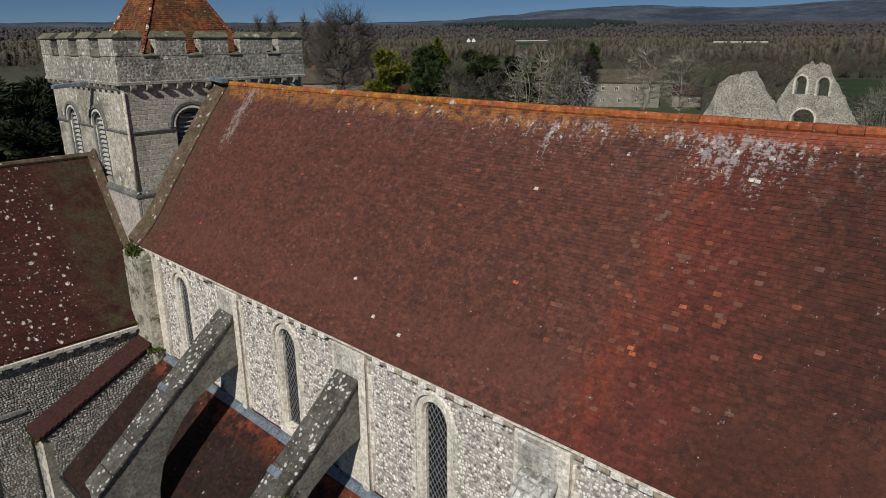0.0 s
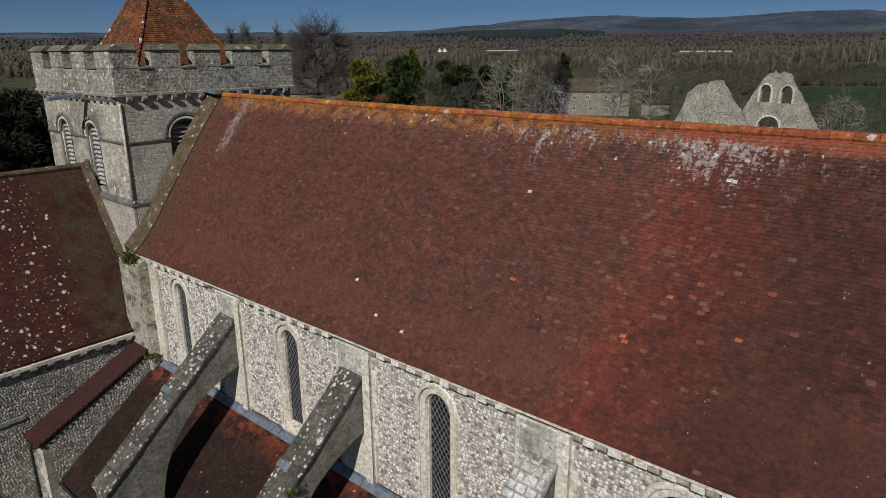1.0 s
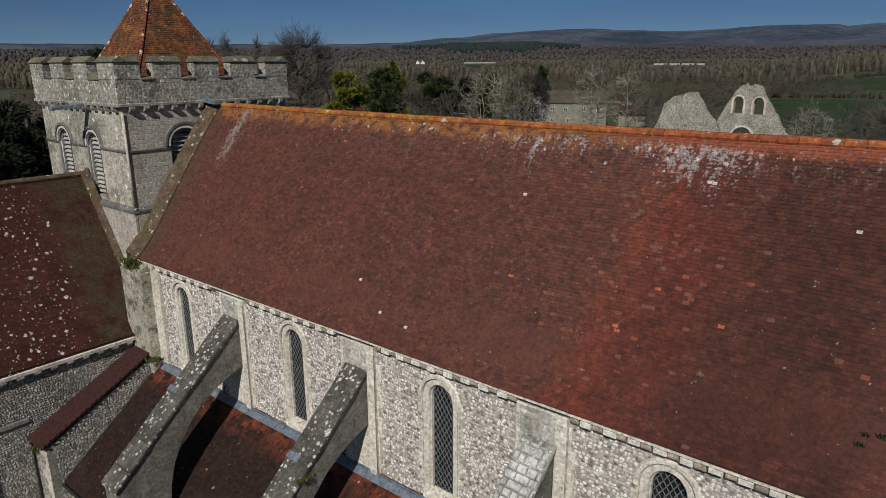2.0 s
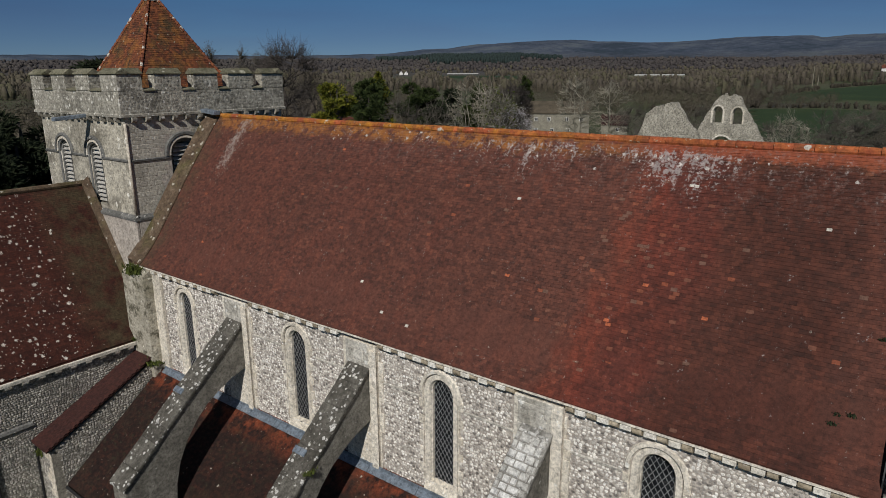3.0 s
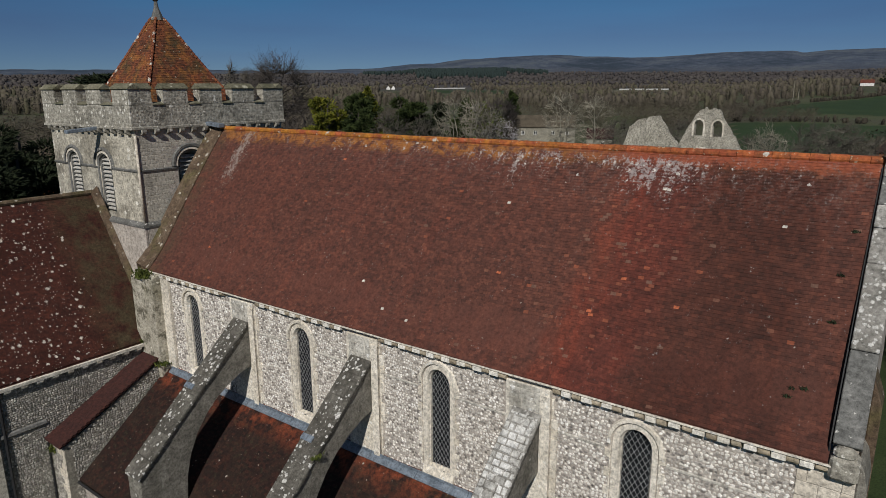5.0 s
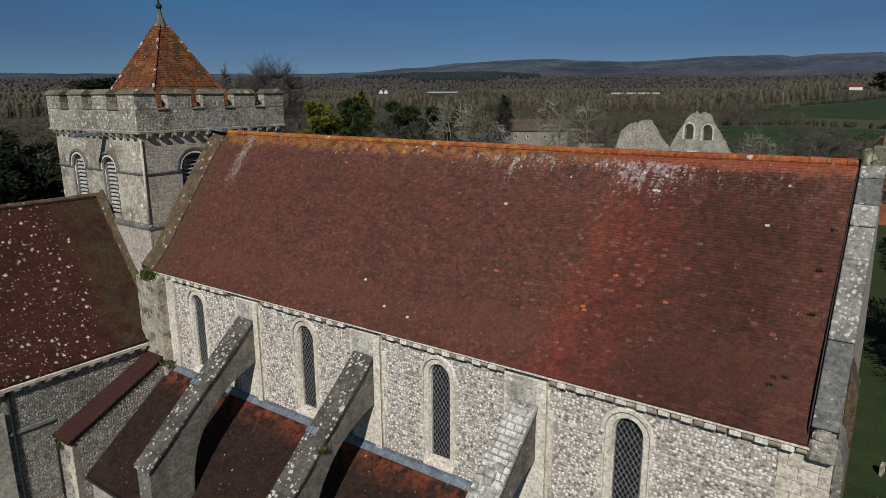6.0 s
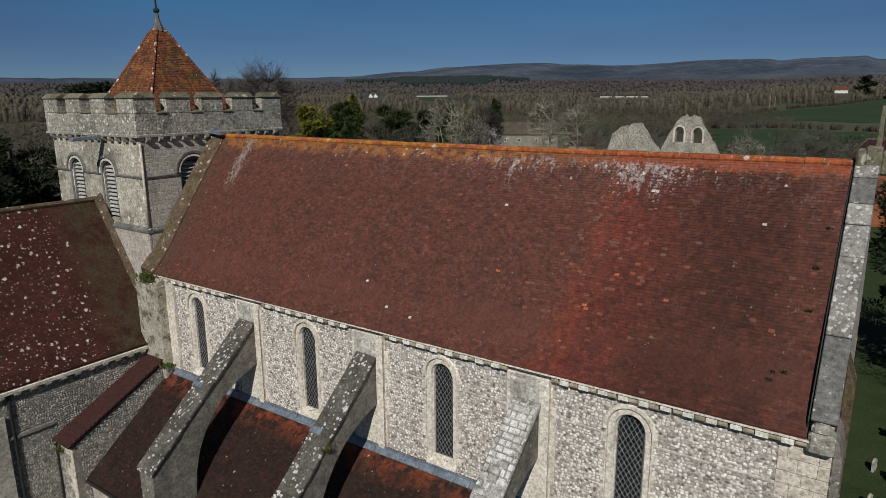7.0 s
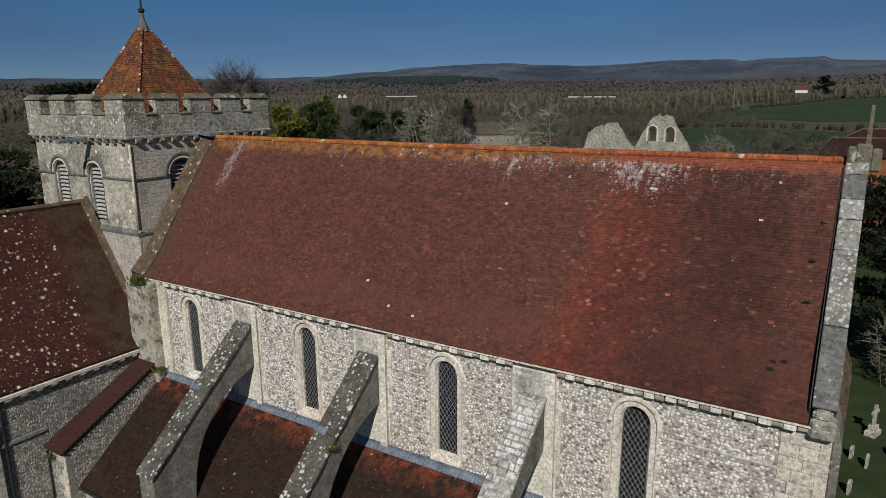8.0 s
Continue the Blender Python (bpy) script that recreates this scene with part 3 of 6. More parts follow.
def wall_with_openings(a0, a1, z0, z1, openings, to3, depth):
    """A thick wall along one axis, cut through by arched openings (centre, half width, sill, spring, rise), in order."""
    bm = bmesh.new()

    def block(outline):
        prism([to3(a, z, 0) for a, z in outline], Vector(to3(0, 0, depth)) - Vector(to3(0, 0, 0)), bm)
    at = a0
    for cx, hw, sill, spring, rise in openings:
        block([(at, z0), (cx - hw, z0), (cx - hw, z1), (at, z1)])
        block([(cx - hw, z0), (cx + hw, z0), (cx + hw, sill), (cx - hw, sill)])
        head = [(x, z) for x, z, _, _ in lancet(cx, hw, sill, spring, rise)][2:-2]
        for p, q in zip(head, head[1:]):
            if q[0] - p[0] > 1e-4:
                block([p, q, (q[0], z1), (p[0], z1)])
        at = cx + hw
    block([(at, z0), (a1, z0), (a1, z1), (at, z1)])
    return bm


def in_arch(a, z, cx, hw, sill, spring, rise, margin=0.0):
    if abs(a - cx) > hw + margin or z < sill - margin:
        return False
    if z <= spring:
        return True
    return ((a - cx) / (hw + margin)) ** 2 + (max(0, z - spring) / (rise + margin)) ** 2 < 1

# ---- chancel ----
X_WEST, X_EAST = -27.35, 0.33
EAVE_Y, EAVE_Z, RIDGE_Y = 9.77, 12.33, 14.5


def ridge_z(x):
    return 18.52 - 0.045 * math.sin(math.pi * min(1, max(0, (x + 27.5) / 28)))


def roof_point(x, d):
    """A place on the south slope, d metres up from the eave, with the slight kick at the eaves and the sag of the ridge."""
    rz = ridge_z(x)
    knee = (10.85, 13.5 + 0.03 * math.sin(x * 0.9))
    ez = EAVE_Z - 0.05 * math.sin(math.pi * (x + 27.5) / 28) + 0.015 * math.sin(x * 1.7)
    d1 = math.hypot(knee[0] - EAVE_Y, knee[1] - ez)
    d2 = math.hypot(RIDGE_Y - knee[0], rz - knee[1])
    if d < d1:
        k = d / d1
        return Vector((x, EAVE_Y + k * (knee[0] - EAVE_Y), ez + k * (knee[1] - ez) - 0.06 * math.sin(math.pi * k)))
    k = (d - d1) / d2
    return Vector((x, knee[0] + k * (RIDGE_Y - knee[0]), knee[1] + k * (rz - knee[1]) + 0.10 * math.sin(math.pi * k)))


def chancel_surface(a, d):
    x = X_WEST + a
    p, q = roof_point(x, d), roof_point(x, d + 0.1)
    v = (q - p).normalized()
    u = (roof_point(x + 0.2, d) - p).normalized()
    return p, u, v, u.cross(v).normalized()


SLOPE = 7.96
chancel = thing("chancel", (-13.5, 14.5, 0), "long flint-walled church chancel with steep old red tile roof", "church")
BAYS = [-24.0, -16.97, -10.5, -4.0]
PIERS = [-20.4, -13.75, -7.2]
W_HALF, W_SILL, W_SPRING, W_RISE = 0.40, 8.0, 11.0, 0.52


def south(a, z, e):
    return (a, 10.0 + e, z)


wall = part("south_wall", wall_with_openings(-28.0, 0.9, 0, 12.26, [(c, W_HALF + 0.1, W_SILL, W_SPRING, W_RISE + 0.1) for c in BAYS], south, 0.9), M["mortar"], chancel, "cream lime mortar wall packed with flints")
part("north_wall", box(-28.0, 0.9, 18.1, 19.0, 0, 12.15), M["mortar"], chancel)
part("gable_wall", prism([(0.36, 10.9, 0), (0.36, 18.1, 0), (0.36, 18.1, 13.0), (0.36, 14.5, 18.2), (0.36, 10.9, 13.0)], (0.54, 0, 0)), M["mortar"], chancel)

# roof: boarding under the tiles, then the tiles in courses
rv, rf = [], []
nx = 40
for i in range(nx + 1):
    x = X_WEST + (X_EAST - X_WEST) * i / nx
    col = [roof_point(x, d) for d in (0.0, 0.5, 1.0, 1.75, 2.5, 3.5, 4.5, 5.5, 6.5, 7.2, 7.85)]
    col.append(Vector((x, RIDGE_Y, ridge_z(x) - 0.01)))
    col += [Vector((x, 19.3, 12.2)), Vector((x, 19.3, 12.05)), Vector((x, RIDGE_Y, ridge_z(x) - 0.4)), Vector((x, EAVE_Y + 0.05, EAVE_Z - 0.1))]
    rv += col
k = len(col)
for i in range(nx):
    for j in range(k):
        rf.append((i * k + j, (i + 1) * k + j, (i + 1) * k + (j + 1) % k, i * k + (j + 1) % k))
rf += [tuple(range(k - 1, -1, -1)), tuple(nx * k + j for j in range(k))]
roof = from_lists("roof", rv, rf, M["tile"], chancel, "dark red-brown clay tile roof with lichen near the ridge")

# ridge tiles
seg = 0.46
rmesh = tube([(0, 0, 0), (seg - 0.012, 0, 0)], [0.125, 0.115], 10)
rm = bpy.data.meshes.new("ridge_tile")
rmesh.to_mesh(rm)
rmesh.free()
rm.materials.append(M["ridge"])
x = X_WEST + 0.25
while x < X_EAST - 0.2:
    r_ob = new("ridge_tile", rm)
    put(r_ob, roof)
    r_ob.location = (x, RIDGE_Y + rng.uniform(-0.012, 0.012), ridge_z(x) - 0.03 + rng.uniform(-0.01, 0.01))
    r_ob.rotation_euler = (rng.uniform(-0.1, 0.1), rng.uniform(-0.012, 0.012), rng.uniform(-0.02, 0.02))
    x += seg


# stone eaves course and corbels
part("eaves_course", prism([(X_WEST, 9.75, 12.225), (X_WEST, 10.0, 12.19), (X_WEST, 10.0, 12.25), (X_WEST, 9.75, 12.265)], (X_EAST - X_WEST + 0.1, 0, 0)), M["ashlar"], chancel, "thin cream stone eaves course")


def corbel_mesh(name, mat, w=0.26, reach=0.22, drop=0.24):
    outline = [(-w / 2, 0, 0), (-w / 2, 0, -drop)] + [(-w / 2, -reach * math.sin(t), -drop * 0.95 + drop * 0.62 * (1 - math.cos(t))) for t in (0.4, 0.8, 1.2, 1.57)] + [(-w / 2, -reach, 0)]
    bm = prism(outline, (w, 0, 0))
    bmesh.ops.recalc_face_normals(bm, faces=bm.faces)
    me = bpy.data.meshes.new(name)
    bm.to_mesh(me)
    bm.free()
    me.materials.append(mat)
    return me


cm = corbel_mesh("corbel", M["corbel"], 0.24, 0.21, 0.22)
x = -26.9
while x < 0.5:
    if min(abs(x - p) for p in PIERS) > 0.8:
        c = new("corbel", cm)
        put(c, chancel)
        c.location = (x + rng.uniform(-0.02, 0.02), 10.0, 12.185)
        c.scale = (rng.uniform(0.9, 1.1), rng.uniform(0.9, 1.08), rng.uniform(0.85, 1.1))
        if min(abs(x + 0.295 - p) for p in PIERS) > 0.9 and x < 0.1:
            part("eaves_block", box(x + 0.15, x + 0.45 + rng.uniform(-0.03, 0.02), 9.79 - rng.uniform(0, 0.02), 10.0, 12.06 - rng.uniform(0, 0.03), 12.185), M["ashlar_white"], chancel, "white stone block under the eaves", bevel=0.012)
    x += 0.59


# windows
def clip_line(p, d, inside, reach, step=0.02):
    """The stretch of a line that lies inside a shape."""
    hits = [t for t in (i * step for i in range(int(-reach / step), int(reach / step))) if inside(p[0] + d[0] * t, p[1] + d[1] * t)]
    return (hits[0], hits[-1]) if len(hits) > 2 else None


for c in BAYS:
    path = lancet(c, W_HALF, W_SILL, W_SPRING, W_RISE)
    win = part("window", swept(path, [(0.22, -0.025), (0.07, -0.025), (0.05, 0.0), (0.02, 0.08), (0.0, 0.1), (0.0, 0.3), (0.22, 0.3)], south), M["ashlar"], chancel, "tall round-headed lancet window in cream stone")
    part("hood_mould", swept(lancet(c, W_HALF, W_SPRING - 0.25, W_SPRING, W_RISE)[2:-2], [(0.25, -0.02), (0.27, -0.09), (0.36, -0.09), (0.39, -0.02)], south), M["ashlar"], win)
    pane_out = [(x, 10.2, z) for x, z, _, _ in path]
    part("pane", prism(pane_out, (0, 0.012, 0)), M["glass"], win, "dark leaded glass")
    lat = bmesh.new()
    ins = lambda a, z: in_arch(a, z, c, W_HALF - 0.005, W_SILL, W_SPRING, W_RISE)
    dx, dz, w = 0.16, 0.25, 0.009
    ln = math.hypot(dx, dz)
    for sgn in (-1, 1):
        for i in range(-24, 25):
            d = (dx / ln * sgn, dz / ln)
            got = clip_line((c + i * dx, 9.7), d, ins, 4.2)
            if got:
                p0 = Vector((c + i * dx + d[0] * got[0], 10.17, 9.7 + d[1] * got[0]))
                p1 = Vector((c + i * dx + d[0] * got[1], 10.17, 9.7 + d[1] * got[1]))
                side = Vector((d[1], 0, -d[0])) * w
                prism([p0 - side, p0 + side, p1 + side, p1 - side], (0, 0.012, 0), lat)
    part("lattice", lat, M["lattice"], win, "diamond wire lattice")
    for z in (8.7, 9.4, 10.1, 10.8):
        part("saddle_bar", box(c - W_HALF, c + W_HALF, 10.185, 10.197, z - 0.012, z + 0.012), M["iron"], win)
    part("sill", prism([(c - 0.62, 9.86, 7.66), (c - 0.62, 10.0, 7.66), (c - 0.62, 10.24, 8.06), (c - 0.62, 10.0, 8.0), (c - 0.62, 9.9, 7.8)], (1.24, 0, 0)), M["ashlar"], win, "sloping stone sill")
    z, i = W_SILL + 0.02, 0
    while z < W_SPRING - 0.1:
        h = rng.uniform(0.24, 0.32)
        for s in (-1, 1):
            q0, q1 = c + s * (W_HALF + 0.245), c + s * (W_HALF + (0.42 if (i + (s > 0)) % 2 else 0.29))
            part("quoin", box(min(q0, q1), max(q0, q1), 9.965 - rng.uniform(0, 0.012), 10.05, z, z + h - 0.012), M["ashlar"], win, bevel=0.008)
        z += h
        i += 1

# thin string course level with the springing of the window heads
stops = [-25.6] + [e for c in BAYS for e in (c - 0.83, c + 0.83)] + [-0.25]
breaks = sorted(stops + [e for p in PIERS for e in (p - 0.73, p + 0.96)])
for x0, x1 in zip(breaks[::2], breaks[1::2]):
    part("string_course", prism([(x0, 9.965, 10.79), (x0, 10.02, 10.77), (x0, 10.02, 10.87), (x0, 9.968, 10.84)], (x1 - x0, 0, 0)), M["pier_grey"], chancel, "thin grey string course")

# pilasters behind the flying buttresses, and the eastern quoins
for p in PIERS:
    part("pilaster", box(p - 0.72, p + 0.72, 9.88, 10.0, 7.0, 12.04), M["ashlar"], chancel, "flat cream ashlar pilaster", bevel=0.012)
    part("pilaster_edge", box(p + 0.46, p + 0.75, 9.84, 9.88, 7.0, 11.85), M["ashlar"], chancel, bevel=0.012)
    coursed_blocks("pilaster_face", (p - 0.6, 9.88, 10.5), (1, 0, 0), (0, 0, 1), (0, -1, 0), 1.02, 1.52, (0.3, 0.5), (0.35, 0.7), lambda a, b: True, M["pier_grey"], chancel, 0.008, int(50 - p), 0.004, label="grey and white lichened pilaster stones")
    z = 7.2
    while z < 11.6:
        h = rng.uniform(0.28, 0.42)
        part("quoin", box(p + 0.752, p + 0.752 + rng.choice((0.07, 0.2)), 9.95, 10.04, z, z + h - 0.015), M["ashlar"], chancel, bevel=0.01)
        z += h
coursed_blocks("quoin_facing", (-0.25, 9.97, 6.0), (1, 0, 0), (0, 0, 1), (0, -1, 0), 1.15, 6.1, (0.3, 0.42), (0.4, 0.7), lambda a, b: a > 0.28 or (int(b * 2.6) % 2 == 0) or b > 4.9, M["ashlar_many"], chancel, 0.005, 5, 0.004, label="cream ashlar corner stones")


def on_wall(a, b):
    x, z = -28 + a, 6.8 + b
    if any(in_arch(x, z, c, W_HALF + 0.3, W_SILL, W_SPRING, W_RISE + 0.32) for c in BAYS):
        return False
    if any(abs(x - p) < 0.85 for p in PIERS) or x < -25.6 or x > -0.05:
        return False
    return not (10.76 < z < 10.86) and z > 7.6 and z < 12.2


field_of_flints("flint_facing", (-28, 10.0, 6.8), (1, 0, 0), (0, 0, 1), (0, -1, 0), 28.9, 5.3, 0.118, on_wall, M["flint"], wall, 0.015, 3, "white and grey knapped flints",
                singles=lambda a, b: a > 25.0 and b > 3.3, single_mat=M["flint_one"])

# east gable coping, kneeler, cross and corner buttress
y, z, i = 9.9, 12.55, 0
dirn = Vector((0, RIDGE_Y - 9.9, 18.75 - 12.75)).normalized()
gone = 0.35
while gone < 7.4:
    ln = rng.uniform(0.5, 1.0) if gone > 2.6 else 2.2
    ln = min(ln, 7.55 - gone)
    o = Vector((0, 9.85, 12.35)) + dirn * gone
    nrm = Vector((0, -dirn.z, dirn.y))
    q = o + dirn * (ln - 0.015)
    wobble = rng.uniform(-0.015, 0.015)
    bm = prism([Vector((0.36, 0, 0)) + o, Vector((0.36, 0, 0)) + q, Vector((0.36, 0, 0)) + q + nrm * (0.26 + wobble), Vector((0.36, 0, 0)) + o + nrm * (0.26 + wobble)], (0.56, 0, 0))
    part("coping_stone", bm, M["slate_stone"] if (gone < 2.0 or i in (4, 7)) else M["white_lichen_stone"], chancel, "grey lichened gable coping stone", bevel=0.02)
    gone += ln
    i += 1
part("lead_flashing", prism([Vector((0.30, 9.95, 12.5)), Vector((0.30, 14.3, 18.15)), Vector((0.30, 14.3, 18.35)), Vector((0.30, 9.95, 12.7))], (0.03, 0, 0)), M["iron"], chancel, "dark gap strip between tiles and coping")
part("kneeler", box(0.36, 0.93, 9.72, 10.25, 11.95, 12.5), M["parapet"], chancel, "mossy kneeler stone", bevel=0.07)
part("kneeler_block", box(0.4, 0.84, 9.74, 10.05, 12.45, 12.72), M["parapet"], chancel, "mossy kneeler stone", bevel=0.09)
for x0, x1, y0, zt in ((0.36, 0.58, 14.2, 18.9), (0.56, 0.95, 14.25, 18.98), (0.93, 1.2, 14.3, 18.85)):
    part("apex_stone", box(x0, x1, y0, y0 + 0.5, 18.2, zt), M["coping"], chancel, "mossy gable apex stone", bevel=0.05)
part("cross_shaft", prism([(0.76, 14.45, 18.9), (0.9, 14.45, 18.9), (0.885, 14.45, 20.05), (0.79, 14.45, 20.05)], (0, 0.16, 0)), M["coping"], chancel, "upright stone shaft of a gable cross", bevel=0.015)
part("corner_buttress", prism([(0.9, 10.0, 0), (1.12, 10.0, 0), (1.12, 10.0, 11.7), (1.02, 10.0, 12.2), (0.9, 10.0, 12.4)], (0, 1.3, 0)), M["buttress_side"], chancel, "tan ashlar corner buttress with sloped top", bevel=0.03)
part("corner_buttress_pier", prism([(0.9, 11.3, 0), (1.14, 11.3, 0), (1.14, 11.3, 13.2), (0.9, 11.3, 13.9)], (0, 0.9, 0)), M["fillet"], chancel, "rubble corner buttress", bevel=0.03)

# western corner: stained ashlar buttress between chancel and transept
part("clasping_buttress", prism([(-27.95, 9.45, 0), (-27.95, 10.0, 0), (-27.95, 10.0, 12.3), (-27.95, 9.45, 11.95)], (1.75, 0, 0)), M["stained"], chancel, "stained ashlar clasping buttress")
coursed_blocks("ashlar_facing", (-27.95, 9.45, 6), (1, 0, 0), (0, 0, 1), (0, -1, 0), 1.75, 5.95, (0.25, 0.36), (0.35, 0.8), lambda a, b: True, M["stained"], chancel, 0.008, 9)
coursed_blocks("ashlar_facing", (-26.2, 9.45, 6), (0, 1, 0), (0, 0, 1), (1, 0, 0), 0.5, 5.95, (0.25, 0.36), (0.25, 0.5), lambda a, b: True, M["stained"], chancel, 0.008, 10)
part("corner_strip", box(-26.2, -25.62, 9.86, 10.0, 7.0, 12.05), M["ashlar"], chancel, "cream ashlar corner strip", bevel=0.012)

# west verge: mortar fillet and a raised roll against the tower
fv, ff = [], []
for i in range(25):
    d = -0.1 + i * 7.95 / 24
    p = roof_point(-27.4, max(0, d))
    w = 0.0 if i % 2 else 0.05
    fv += [p + Vector((-0.42, -0.05, 0.22)), p + Vector((-0.1 + w, -0.05, 0.12)), p + Vector((0.42 + w, 0, 0.035)), p + Vector((0.42, 0, -0.15)), p + Vector((-0.42, 0, -0.2))]
for i in range(24):
    for j in range(5):
        ff.append((i * 5 + j, i * 5 + (j + 1) % 5, (i + 1) * 5 + (j + 1) % 5, (i + 1) * 5 + j))
from_lists("verge_fillet", fv, ff, M["fillet"], chancel, "mossy mortar fillet where the roof meets the tower")
from_lists("verge_roll", *(lambda b: ([v.co.copy() for v in b.verts], [tuple(v.index for v in f.verts) for f in b.faces]))((lambda b: (b.verts.index_update(), b)[1])(tube([roof_point(-26.93, d * 0.32) + Vector((0, -0.02, 0.03)) for d in range(25)], 0.05, 6))), M["fillet"], chancel)

# ---- south aisle roof and lead ----
aisle = thing("south_aisle", (-12, 7.5, 0), "low aisle with dark mossy tile roof below the chancel windows", "church aisle")
A_TOP, A_EAVE = Vector((0, 9.9, 7.62)), Vector((0, 5.33, 4.05))
a_dir = (A_TOP - A_EAVE).normalized()
a_nrm = Vector((0, -a_dir.z, a_dir.y))
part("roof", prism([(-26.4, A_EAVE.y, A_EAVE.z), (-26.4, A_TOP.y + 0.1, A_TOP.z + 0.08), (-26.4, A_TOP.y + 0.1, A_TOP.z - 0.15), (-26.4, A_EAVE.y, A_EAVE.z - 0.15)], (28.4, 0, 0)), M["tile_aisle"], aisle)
aisle_roof = [c for c in aisle.children][0]
part("wall", box(-26.4, 2.0, 5.5, 6.2, 0, 4.0), M["mortar"], aisle)
part("end_wall", prism([(1.4, 5.9, 0), (1.4, 10.0, 0), (1.4, 10.0, 7.5), (1.4, 5.9, 4.3)], (0.6, 0, 0)), M["mortar"], aisle)
part("gutter", tube([(-26.3, 5.24, 3.97), (2.0, 5.24, 3.97)], 0.06, 8), M["iron"], aisle, "black iron gutter")
x = -26.0
while x < 2:
    w = 2.1
    part("lead_flashing", prism([(x, 9.68, 7.49), (x, 9.87, 7.65), (x, 9.88, 7.76), (x, 9.85, 7.76), (x, 9.84, 7.67), (x, 9.66, 7.52)], (w - 0.02, 0, 0)), M["lead"], aisle, "blue-grey lead flashing")
    x += w

# ---- flying buttresses ----
def flying_buttress(cx, top_mat):
    fb = thing("flying_buttress", (cx, 5.4, 0), "lichened grey stone flying buttress leaning on the chancel wall", "buttress", "flying buttresses")
    hw = 0.42
    top = lambda y: 6.95 + (y - 4.8) * 0.852
    under = [(9.9, 9.35), (9.3, 9.2), (8.7, 8.95), (8.1, 8.55), (7.6, 8.1), (7.15, 7.5), (6.8, 6.8), (6.6, 6.0), (6.5, 5.0), (6.5, 0.0)]
    outline = [(cx - hw, y, z) for y, z in under] + [(cx - hw, 4.75, 0.0), (cx - hw, 4.75, top(4.75) - 0.12), (cx - hw, 9.9, top(9.9) - 0.12)]
    part("arch", prism(outline, (2 * hw, 0, 0)), M["buttress_side"], fb, "weathered grey stone arch", bevel=0.02)
    y, i = 4.68, 0
    while y < 9.7:
        ln = min(rng.uniform(0.45, 0.8), 9.86 - y)
        y1 = y + ln - 0.015
        j, k = rng.uniform(-0.01, 0.01), rng.uniform(-0.015, 0.015)
        bm = bmesh.new()
        xa, xb = cx - hw - 0.04 + k, cx + hw + 0.07 + k
        vs = [bm.verts.new(p) for p in ((xa, y, top(y) - 0.14), (xa, y1, top(y1) - 0.14), (xb, y1, top(y1) - 0.14), (xb, y, top(y) - 0.14),
                                        (xa, y, top(y) + j + 0.03), (xa, y1, top(y1) + j + 0.03), (xb, y1, top(y1) + j), (xb, y, top(y) + j))]
        for f in ((0, 1, 2, 3), (4, 7, 6, 5), (0, 4, 5, 1), (1, 5, 6, 2), (2, 6, 7, 3), (3, 7, 4, 0)):
            bm.faces.new([vs[q] for q in f])
        part("coping_stone", bm, top_mat, fb, bevel=0.018)
        y += ln
    if top_mat is M["white_lichen_stone"]:
        rise = Vector((0, 1, 0.852)).normalized()
        coursed_blocks("sett_facing", (cx - hw - 0.03, 4.72, top(4.72) + 0.022), (1, 0, -0.03), rise, (0, -rise.z, rise.y), 2 * hw + 0.08, 6.6, (0.17, 0.3), (0.14, 0.4), lambda a, b: True, M["sett"], fb, 0.055, 77, 0.017, label="small white lichened stones in ragged courses")
        return fb
    part("lead_strip", prism([(cx - hw - 0.07, 7.35, top(7.35) - 0.02), (cx - hw - 0.07, 7.5, top(7.5) - 0.02), (cx - hw - 0.07, 7.5, top(7.5) + 0.05), (cx - hw - 0.07, 7.35, top(7.35) + 0.05)], (2 * hw * 0.62, 0, 0)), M["lead"], fb, "blue-grey lead strip")
    return fb


for cx, mt in zip(PIERS, (M["buttress"], M["buttress"], M["white_lichen_stone"])):
    flying_buttress(cx, mt)

# ---- transept ----
transept = thing("transept", (-32.05, 4, 0), "flint church transept with lichen-spotted red tile roof", "church transept")
T_EAVE, T_RIDGE = Vector((-27.6, 0, 8.8)), Vector((-32.05, 0, 15.4))
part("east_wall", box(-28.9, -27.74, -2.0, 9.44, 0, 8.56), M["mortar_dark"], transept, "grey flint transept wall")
tr_wall = transept.children[0]
part("west_wall", box(-36.1, -35.2, -2.0, 10.3, 0, 8.7), M["mortar_dark"], transept)
part("gable_wall", prism([(-36.0, -2.0, 0), (-28.0, -2.0, 0), (-28.0, -2.0, 8.8), (-32.05, -2.0, 14.9), (-36.0, -2.0, 8.8)], (0, -0.8, 0)), M["mortar_dark"], transept)
part("roof", prism([(-27.62, -2.4, 8.72), (-32.05, -2.4, 15.36), (-36.5, -2.4, 8.72), (-36.5, -2.4, 8.5), (-32.05, -2.4, 15.1), (-27.62, -2.4, 8.5)], (0, 12.75, 0)), M["tile_transept"], transept)
tr_roof = [c for c in transept.children if c.name.startswith("roof")][0]
part("gutter", prism([(-27.66, -2.4, 8.52), (-27.5, -2.4, 8.52), (-27.48, -2.4, 8.66), (-27.66, -2.4, 8.66)], (0, 12.2, 0)), M["ashlar"], transept, "pale eaves course")
tcm = corbel_mesh("corbel", M["ashlar"], 0.24, 0.22, 0.2)
